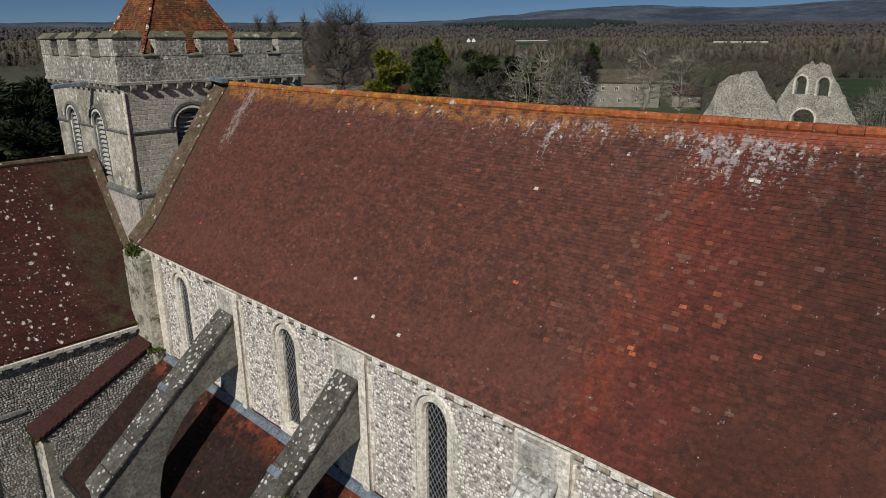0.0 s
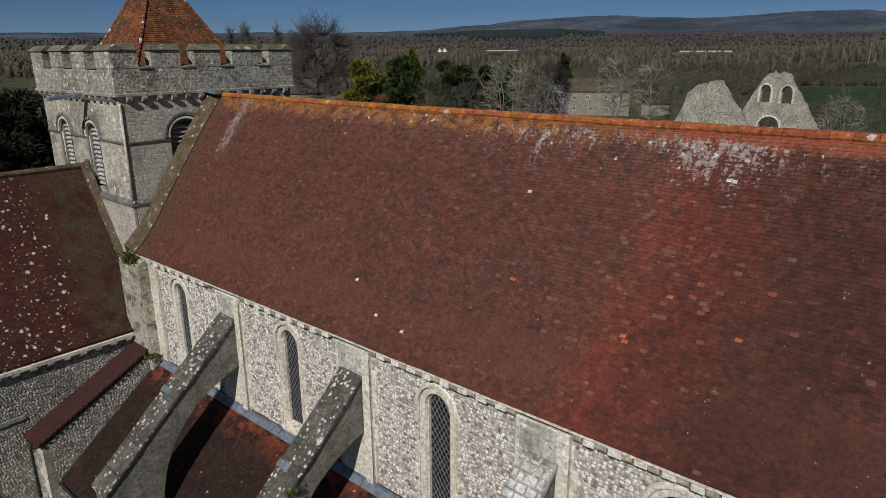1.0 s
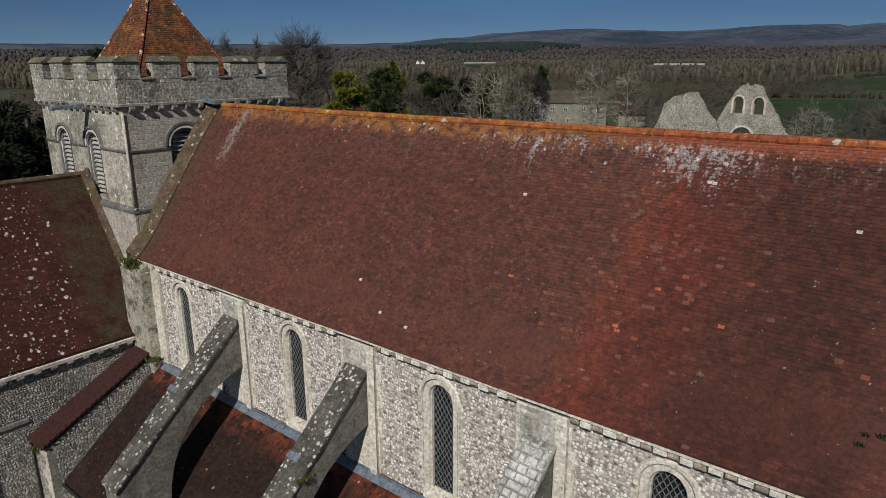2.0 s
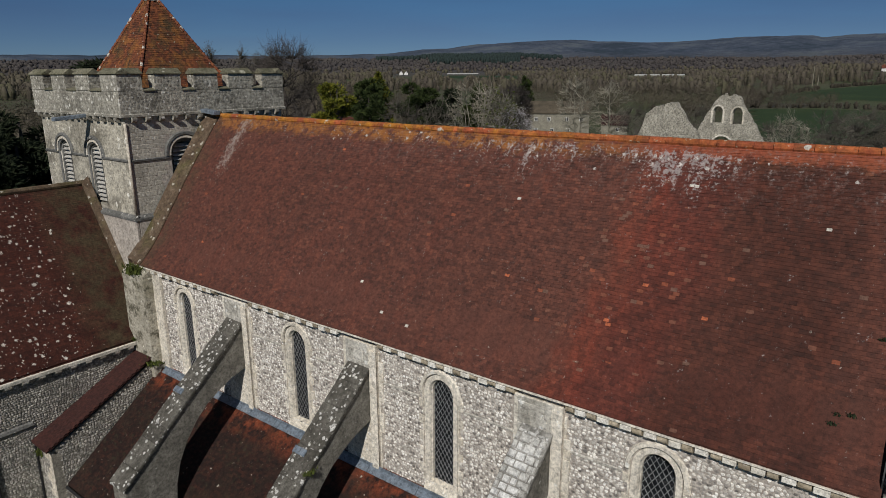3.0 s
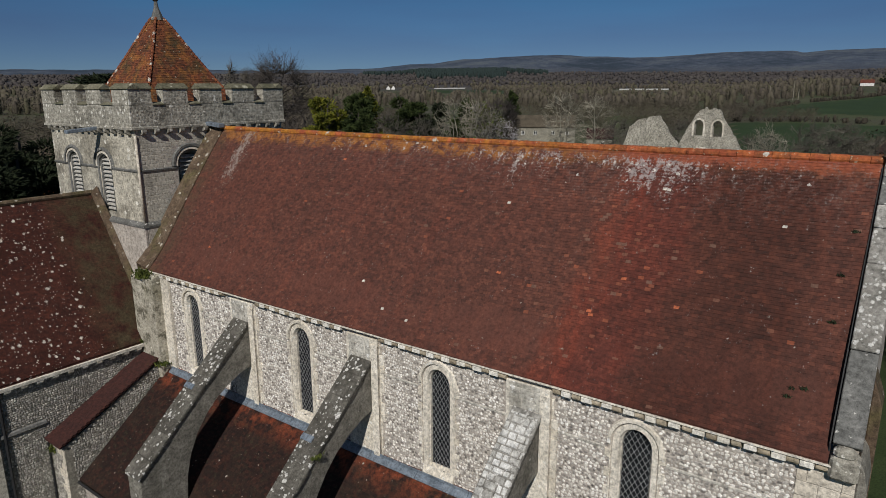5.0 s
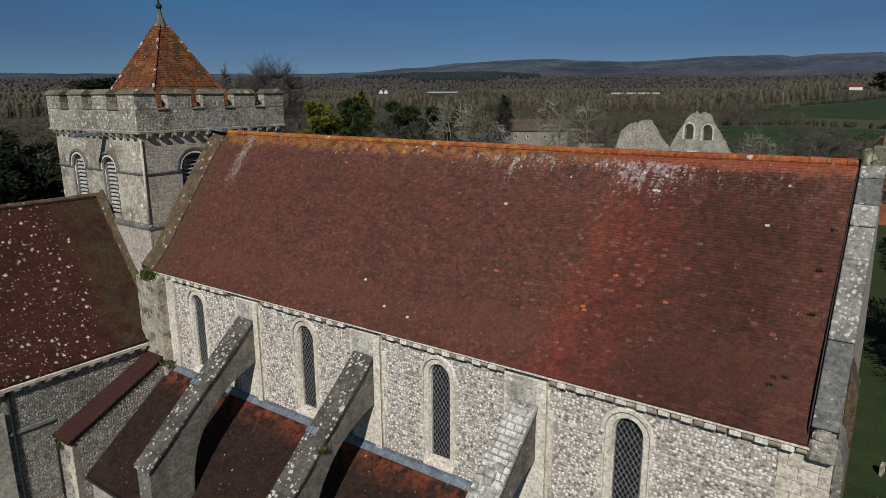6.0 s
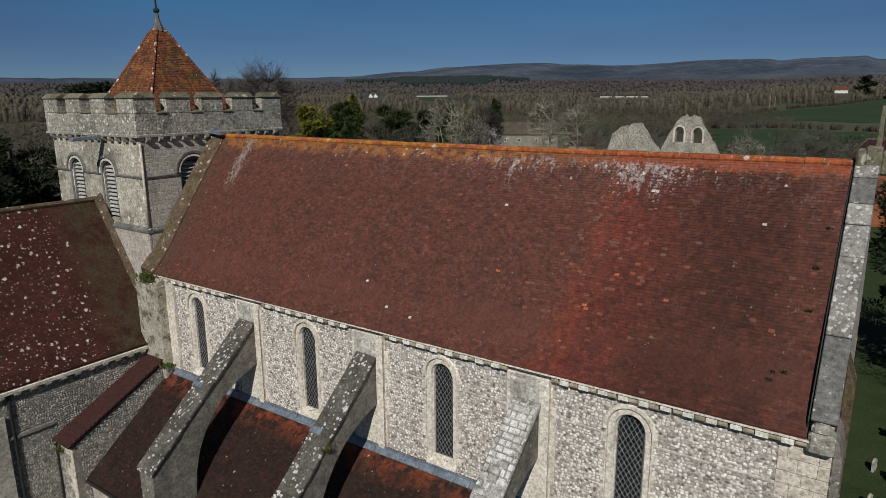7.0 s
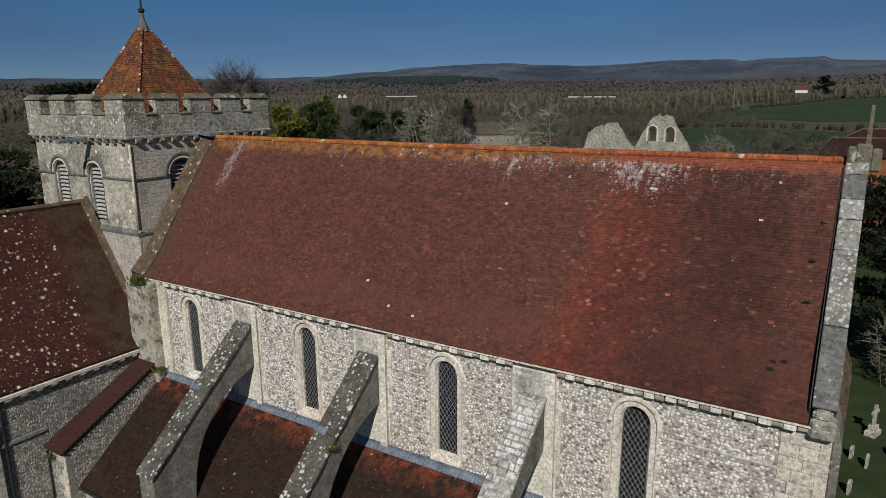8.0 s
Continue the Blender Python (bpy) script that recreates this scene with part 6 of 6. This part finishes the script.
wood("bare_woodland", "grey-brown leafless trees over the near plain", M["wood_far"], 101, lambda r: plain_wood(r, 2400, 165, 520), (3.5, 11), 420, (0.3, 0.58), (0.018, 0.045))
wood("bare_woodland", "grey-brown leafless woodland over the middle plain", M["wood_far"], 106, lambda r: plain_wood(r, 3000, 520, 1050), (4, 12), 170, (0.32, 0.7), (0.025, 0.07), 0.42)
wood("bare_woodland", "grey-brown leafless woodland over the far plain", M["wood_far"], 105, lambda r: plain_wood(r, 4200, 1050, 2000), (5, 12), 80, (0.4, 0.8), (0.04, 0.1), 0.6)
wood("rise_woodland", "dull brown wooded rise below the downs", M["wood_hill"], 102, rise_wood, (6, 11), 40, (0.6, 1.1), (0.06, 0.14), 0.7)
wood("hedgerow", "dark leafless hedgerow along the green fields", M["hedge"], 103, hedges, (1.4, 3.6), 90, (0.4, 0.75), (0.04, 0.09), 0.5)
wood("pine_woodland", "dark pine plantation below the hills", M["pine_far"], 104, pine_belt, (12, 20), 26, (0.2, 0.34), (0.05, 0.1), 0.9)

M["field"] = material("green_crop_field", [(0.0, (0.016, 0.033, 0.011)), (0.5, (0.025, 0.048, 0.014)), (1.0, (0.04, 0.062, 0.02))], 0.03, 0.6, rough=0.95, bump=0.3, bump_size=0.1)
M["stubble"] = material("pale_stubble_field", [(0.0, (0.1, 0.095, 0.06)), (0.5, (0.14, 0.13, 0.085)), (1.0, (0.19, 0.17, 0.115))], 0.02, 0.4, rough=0.95, bump=0.0)
for k, poly in enumerate(FIELDS):
    fv, ff, ids = [], [], {}
    xs, ys = [p[0] for p in poly], [p[1] for p in poly]
    st = 6
    for i in range(int(min(xs)) // st, int(max(xs)) // st + 1):
        for j in range(int(min(ys)) // st, int(max(ys)) // st + 1):
            if inside_poly((i + 0.5) * st, (j + 0.5) * st, poly):
                q = []
                for c in ((i, j), (i + 1, j), (i + 1, j + 1), (i, j + 1)):
                    if c not in ids:
                        ids[c] = len(fv)
                        fv.append((c[0] * st, c[1] * st, ground_z(c[0] * st, c[1] * st) + 0.15))
                    q.append(ids[c])
                ff.append(tuple(q))
    tagged(from_lists("field", fv, ff, M["field"] if k < 4 else M["stubble"]), "bright green winter crop field between hedges" if k < 4 else "pale stubble field among bare woods", "field", kind="structure")

# ---- surroundings: ruin, houses, graves ----
M["ruin"] = material("ruin_flint", [(0.0, (0.2, 0.19, 0.16)), (0.5, (0.36, 0.335, 0.28)), (1.0, (0.55, 0.52, 0.44))], 0.8, 6.0, rough=0.95, bump=0.8, bump_size=0.06, layers=stone_layers(0.4, (0.44, 0.42, 0.38), (0.15, 0.14, 0.11), 0.5, 3.0), grain=0.85, grain_scale=5.0)
M["house_wall"] = material("house_flint_wall", [(0.0, (0.16, 0.15, 0.12)), (0.5, (0.25, 0.235, 0.19)), (1.0, (0.34, 0.315, 0.255))], 0.8, 6.0, rough=0.95, bump=0.5, bump_size=0.04)
M["house_roof"] = material("mossy_house_roof", [(0.0, (0.05, 0.042, 0.03)), (0.5, (0.085, 0.07, 0.05)), (1.0, (0.12, 0.1, 0.07))], 0.6, 8.0, rough=0.9, bump=0.5, bump_size=0.03)
M["red_roof"] = material("red_house_roof", [(0.0, (0.07, 0.024, 0.018)), (0.5, (0.12, 0.038, 0.026)), (1.0, (0.18, 0.06, 0.035))], 0.6, 8.0, rough=0.9, bump=0.5, bump_size=0.03)
M["brick"] = material("orange_brick", [(0.0, (0.2, 0.07, 0.035)), (1.0, (0.36, 0.13, 0.06))], 1.0, 8.0, rough=0.9)
M["tunnel"] = material("dull_plastic_cover", [(0.0, (0.3, 0.3, 0.29)), (1.0, (0.42, 0.42, 0.4))], 0.05, 0.5, rough=0.7, bump=0.0)
M["white"] = material("white_paint", [(0.0, (0.62, 0.61, 0.58)), (1.0, (0.8, 0.79, 0.76))], 1.0, 8.0, rough=0.7, bump=0.1)


def ruined_wall(name, y, depth, profile, openings, label, seed):
    """A broken wall in thin upright slices: profile gives x and height, openings are arched holes."""
    r = random.Random(seed)
    t = thing(name, (profile[0][0], y, 0), label, "ruin")
    bm = bmesh.new()
    x0, x1 = profile[0][0], profile[-1][0]
    n = int((x1 - x0) / 0.16)

    def top(x):
        for (a, za), (b, zb) in zip(profile, profile[1:]):
            if a <= x <= b:
                return za + (zb - za) * (x - a) / (b - a)
        return profile[-1][1]
    tops = [top(x0 + (x1 - x0) * i / n) + 0.22 * noise.noise(Vector((i * 0.35, seed, 0))) + r.uniform(-0.1, 0.1) for i in range(n + 1)]
    for i in range(n):
        a, b = x0 + (x1 - x0) * i / n, x0 + (x1 - x0) * (i + 1) / n
        cuts = [(0.0, 0.0)]
        m = (a + b) / 2
        for cx, hw, sill, spring, rise in sorted(openings, key=lambda q: q[2]):
            if abs(m - cx) < hw:
                f = lambda x: spring + rise * math.sqrt(max(0.0, 1 - (min(1.0, abs(x - cx) / hw)) ** 2))
                cuts += [(sill, sill), (f(a), f(b))]
        cuts.append((tops[i], tops[i + 1]))
        for (la, lb), (ha, hb) in zip(cuts[::2], cuts[1::2]):
            if ha > la + 0.05:
                prism([(a, y, la), (b, y, lb), (b, y, hb), (a, y, ha)], (0, depth, 0), bm)
    bmesh.ops.remove_doubles(bm, verts=bm.verts, dist=0.002)
    part("broken_wall", bm, M["ruin"], t)
    for cx, hw, sill, spring, rise in openings:
        part("arch_surround", swept(lancet(cx, hw, sill, spring, rise), [(0.24, -0.06), (0.05, -0.06), (0.0, 0.05), (0.0, 0.4), (0.24, 0.4)], lambda a, z, e: (a, y + e, z)), M["ashlar"], t, "cream dressed stone surround")
    return t


ruined_wall("ruined_gable", 90.0, 0.9, [(-28.5, 10.3), (-27.4, 12.6), (-26.2, 15.1), (-25.6, 16.2), (-24.9, 17.2), (-24.2, 17.4), (-23.6, 17.1), (-23.1, 17.5), (-22.3, 17.1), (-21.6, 15.8), (-20.3, 13.9), (-19.0, 11.6), (-17.9, 10.0)],
            [(-24.9, 0.62, 13.7, 15.1, 0.75), (-22.4, 0.62, 13.6, 15.0, 0.75), (-24.1, 1.25, 3.0, 10.6, 1.3)], "ruined flint gable with two pointed window openings", 5)
ruined_wall("ruined_wall", 75.0, 0.9, [(-31.6, 10.6), (-30.6, 11.9), (-29.8, 13.4), (-29.2, 15.4), (-28.2, 16.3), (-27.4, 16.6), (-27.2, 15.9), (-27.0, 16.7), (-25.7, 16.9), (-25.0, 16.0), (-24.3, 14.8), (-23.2, 13.7), (-22.2, 12.0)], [], "broken rounded flint ruin wall", 6)


def house(name, centre, length, width, eave, ridge, turn, wall_mat, roof_mat, label, windows=(), chimneys=0):
    t = thing(name, (centre[0], centre[1], gz(*centre)), label, "house")
    m = pose(centre[0], centre[1], gz(*centre), 0, 0, turn)
    L, W = length / 2, width / 2

    def piece(nm, bm, mat, parent=t, label_=""):
        bmesh.ops.transform(bm, matrix=m, verts=bm.verts)
        return part(nm, bm, mat, parent, label_)
    piece("wall", prism([(-L, -W, 0), (-L, W, 0), (-L, W, eave), (-L, 0, ridge - 0.2), (-L, -W, eave)], (length, 0, 0)), wall_mat)
    for s in (-1, 1):
        piece("roof_slope", prism([(-L - 0.3, s * (W + 0.35), eave - 0.25), (-L - 0.3, 0, ridge - 0.03), (-L - 0.3, 0, ridge + 0.15), (-L - 0.3, s * (W + 0.35), eave - 0.05)], (length + 0.6, 0, 0)), roof_mat)
    for a, z in windows:
        w = piece("window", box(a - 0.55, a + 0.55, -W - 0.06, -W + 0.02, z, z + 1.2), M["white"], t, "white framed window")
        for q in (-0.25, 0.25):
            piece("pane", box(a + q - 0.2, a + q + 0.2, -W - 0.075, -W - 0.062, z + 0.1, z + 1.1), M["glass"], w)
    for i in range(chimneys):
        a = -L * 0.7 + i * L * 1.3
        piece("chimney", box(a - 0.4, a + 0.4, -0.35, 0.35, ridge - 0.5, ridge + 1.3), M["brick"])
    return t


house("house", (-101.0, 188.0), 21.0, 7.0, 7.4, 10.8, 27.5, M["house_wall"], M["house_roof"], "flint village house with mossy tiled roof and white windows", [(-6, 4.8), (-2.0, 4.8), (3.5, 4.8), (8.0, 4.8), (-6, 1.4), (-1, 1.4), (4, 1.4)], 0)
house("house", (-85.5, 199.0), 8.0, 6.0, 3.6, 6.4, 20, M["house_wall"], M["barn_roof"], "low annexe with dark red roof beside the village house", [(1.0, 1.4)], 0)
house("shed", (-118.7, 107.5), 12.0, 7.0, 6.5, 10.0, 50, M["brick"], M["red_roof"], "orange-red tiled outbuilding among trees", [], 0)
house("house", (-150.8, 118.0), 20.0, 8.0, 9.0, 12.5, 48, M["house_wall"], M["house_roof"], "pale house behind bare trees", [(-5, 5.5), (0, 5.5), (5, 5.5)], 1)
house("brick_house", (-74.5, 30.5), 9.0, 7.0, 10.5, 14.2, 60, M["brick"], M["house_roof"], "orange brick house beside dark trees", [(0, 7.0)], 0)
for off in (-6, 6):
    wx, wy = bearing(40.7 + off * 0.035, 1640)
    house("white_gabled_house", (wx, wy), 10.0, 9.0, 3.5, 9.5, 131, M["white"], M["house_roof"], "gabled white house joined to others in the woods", [], 0)
house("farmhouse", bearing(4.1, 1150), 17.0, 8.0, 4.6, 9.0, 8, M["white"], M["red_roof"], "far farmhouse with white wall and red roof", [(-7, 3.5), (-2.5, 3.5), (2.5, 3.5), (7, 3.5)], 2)


def hipped_barn(x0, x1, y, half, eave, ridge, run, label):
    t = thing("barn", ((x0 + x1) / 2, y, 0), label, "barn", "barns beyond the gable")
    part("wall", box(x0 + 0.4, x1, y - half + 0.4, y + half - 0.4, 0, eave - 0.1), M["brick"], t)
    bm = bmesh.new()
    c = [bm.verts.new(p) for p in ((x0, y - half, eave), (x1, y - half, eave), (x1, y + half, eave), (x0, y + half, eave), (x0 + run, y, ridge), (x1, y, ridge))]
    for f in ((0, 1, 5, 4), (2, 3, 4, 5), (3, 0, 4), (1, 2, 5), (0, 3, 2, 1)):
        bm.faces.new([c[i] for i in f])
    part("hipped_roof", bm, M["barn_roof"], t, "dark maroon tiled roof")
    part("ridge_tiles", tube([(x0 + run, y, ridge + 0.02), (x1, y, ridge + 0.02)], 0.16, 6), M["fillet"], t)
    for s in (-1, 1):
        part("hip_tiles", tube([(x0, y + s * half, eave + 0.02), (x0 + run, y, ridge + 0.02)], 0.13, 6), M["fillet"], t)


hipped_barn(-5.4, 26.0, 118.0, 4.5, 10.6, 13.2, 2.2, "long low barn with dark maroon hipped roof")
hipped_barn(-4.6, 30.0, 137.0, 6.5, 10.8, 13.8, 5.6, "long barn with dark maroon hipped roof behind another")

for i, (x, y, ln, t_) in enumerate(((*bearing(35.7, 1700), 78, 36), (*bearing(20.6, 1340), 46, 20), (*bearing(18.6, 1330), 40, 19))):
    g = thing("polytunnel", (x, y, ground_z(x, y)), "long white polytunnel on a far field", "greenhouse", "far polytunnels")
    bm = prism([(-ln / 2, 4 * math.cos(a), 2.6 * math.sin(a) + 0.6) for a in [math.pi * k / 8 for k in range(9)]], (ln, 0, 0))
    bmesh.ops.transform(bm, matrix=pose(x, y, ground_z(x, y), 0, 0, t_), verts=bm.verts)
    part("cover", bm, M["tunnel"], g)
for i, (x, y, h) in enumerate(((*bearing(8.7, 630), 16.0), (*bearing(8.35, 600), 10.0), (-46.0, 131.0, 9.0), (-128.0, 700.0, 12.0))):
    p = thing("utility_pole", (x, y, ground_z(x, y)), "slim grey wooden pole by the field", "pole", "field poles")
    part("pole_shaft", tube([(x, y, ground_z(x, y) - 0.2), (x, y, ground_z(x, y) + h)], [0.35 if y > 300 else 0.12, 0.22 if y > 300 else 0.1], 6), M["bark_pale"], p)


def headstone(x, y, h, w, turn, label, cross=False):
    g = thing("headstone", (x, y, 0), label, "gravestone", "churchyard graves")
    m = pose(x, y, 0, 0, 0, turn)
    if cross:
        bm = add_box(add_box(add_box(bmesh.new(), -0.5, 0.5, -0.3, 0.3, 0, 0.3), -0.3, 0.3, -0.2, 0.2, 0.3, 0.65), -0.11, 0.11, -0.08, 0.08, 0.65, h)
        add_box(bm, -0.42, -0.112, -0.078, 0.078, h * 0.72, h * 0.72 + 0.2)
        add_box(bm, 0.112, 0.42, -0.078, 0.078, h * 0.72, h * 0.72 + 0.2)
    else:
        bm = prism([(-w / 2, 0, -0.1), (w / 2, 0, -0.1), (w / 2, 0, h * 0.8), (w * 0.3, 0, h * 0.95), (0, 0, h), (-w * 0.3, 0, h * 0.95), (-w / 2, 0, h * 0.8)], (0, 0.12, 0))
    bmesh.ops.transform(bm, matrix=m, verts=bm.verts)
    part("stone", bm, M["rubble"], g)


headstone(3.35, 37.0, 1.95, 0.6, 70, "lichened stone cross on a stepped base in grass", True)
headstone(2.35, 33.3, 0.75, 0.5, 75, "small leaning lichened headstone in grass")
headstone(3.1, 32.6, 0.8, 0.55, 80, "small leaning lichened headstone in grass")
headstone(2.3, 29.2, 0.8, 0.5, 75, "small lichened headstone in grass")
headstone(4.4, 34.5, 0.9, 0.6, 75, "lichened headstone in grass")

# ---- tiles of the roofs ----
tiled("tile_coursing", chancel_surface, X_EAST - X_WEST, SLOPE, M["tile"], roof, seed=2, label="courses of old red-brown clay tiles",
      singles=lambda a, d: a > 24.9 and 0.3 < d < 2.2, single_mat=M["tile_one"])
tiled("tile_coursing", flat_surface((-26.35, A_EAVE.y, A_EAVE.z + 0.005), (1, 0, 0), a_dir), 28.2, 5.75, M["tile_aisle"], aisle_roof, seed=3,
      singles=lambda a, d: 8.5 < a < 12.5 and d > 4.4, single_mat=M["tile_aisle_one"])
tiled("tile_coursing", flat_surface((-27.6, -2.3, 8.77), (0, 1, 0), tr_up), 12.6, 7.9, M["tile_transept"], tr_roof, seed=4)
tiled("tile_coursing", flat_surface((-27.85, B_LOW.y - 0.03, B_LOW.z + 0.12), (1, 0, 0), B_TOP - B_LOW), 1.6, 5.7, M["tile_lean"], stair, seed=5, gauge=0.12)
for i in range(len(SP) - 1):
    (h0, z0), (h1, z1) = SP[i], SP[i + 1]
    for (ax_, ay_), (ux, uy) in (((-1, -1), (1, 0)), ((1, -1), (0, 1)), ((1, 1), (-1, 0))):
        o = SC + Vector((ax_ * h0, ay_ * h0, z0 + 0.01))
        up = Vector((-uy * (h0 - h1), ux * (h0 - h1), z1 - z0))
        sl = up.length
        tiled("tile_coursing", flat_surface(o, (ux, uy, 0), up), 2 * h0, sl - 0.02, M["tile_spire"], spire, seed=70 + i, inside=lambda a, d, h0=h0, h1=h1, sl=sl: (h0 - h1) * d / sl + 0.05 < a < 2 * h0 - (h0 - h1) * d / sl - 0.05, rough=1.5)

# single tiles of the chancel roof that stand out: crusted white, or left orange by the kiln
M["tile_white"] = material("white_crusted_tile", [(0.0, (0.45, 0.42, 0.37)), (1.0, (0.7, 0.67, 0.6))], 20, 60, rough=0.95)
M["tile_orange"] = material("bright_orange_tile", [(0.0, (0.34, 0.085, 0.04)), (1.0, (0.5, 0.15, 0.07))], 10, 60, rough=0.9)
for x, z, kind_ in ((-14.53, 13.59, "w"), (-1.56, 16.75, "w"), (-4.89, 17.4, "w"), (-4.76, 17.38, "w"), (-9.81, 16.6, "w"), (-12.05, 12.8, "w"), (-13.2, 12.95, "w"), (-6.03, 14.08, "o"), (-5.95, 14.0, "o"), (-3.69, 14.55, "o"), (-23.71, 13.56, "o"), (-23.6, 13.5, "o"), (-18.0, 17.5, "o"), (-9.3, 14.6, "o"), (-5.3, 15.0, "o")):
    d = min((k * 0.02 for k in range(390)), key=lambda q: abs(roof_point(x, q).z - z))
    p, u, v, n = chancel_surface(x - X_WEST, d)
    sv_, sf_ = tile_shape(0.15 if kind_ == "o" else 0.12, 0.085, 0.016)
    f = from_lists("roof_tile", sv_, sf_, M["tile_orange" if kind_ == "o" else "tile_white"], roof, "bright orange tile" if kind_ == "o" else "white lichened tile")
    m = Matrix((u, v, n)).transposed().to_4x4()
    m.translation = p + n * 0.008
    f.matrix_basis = m
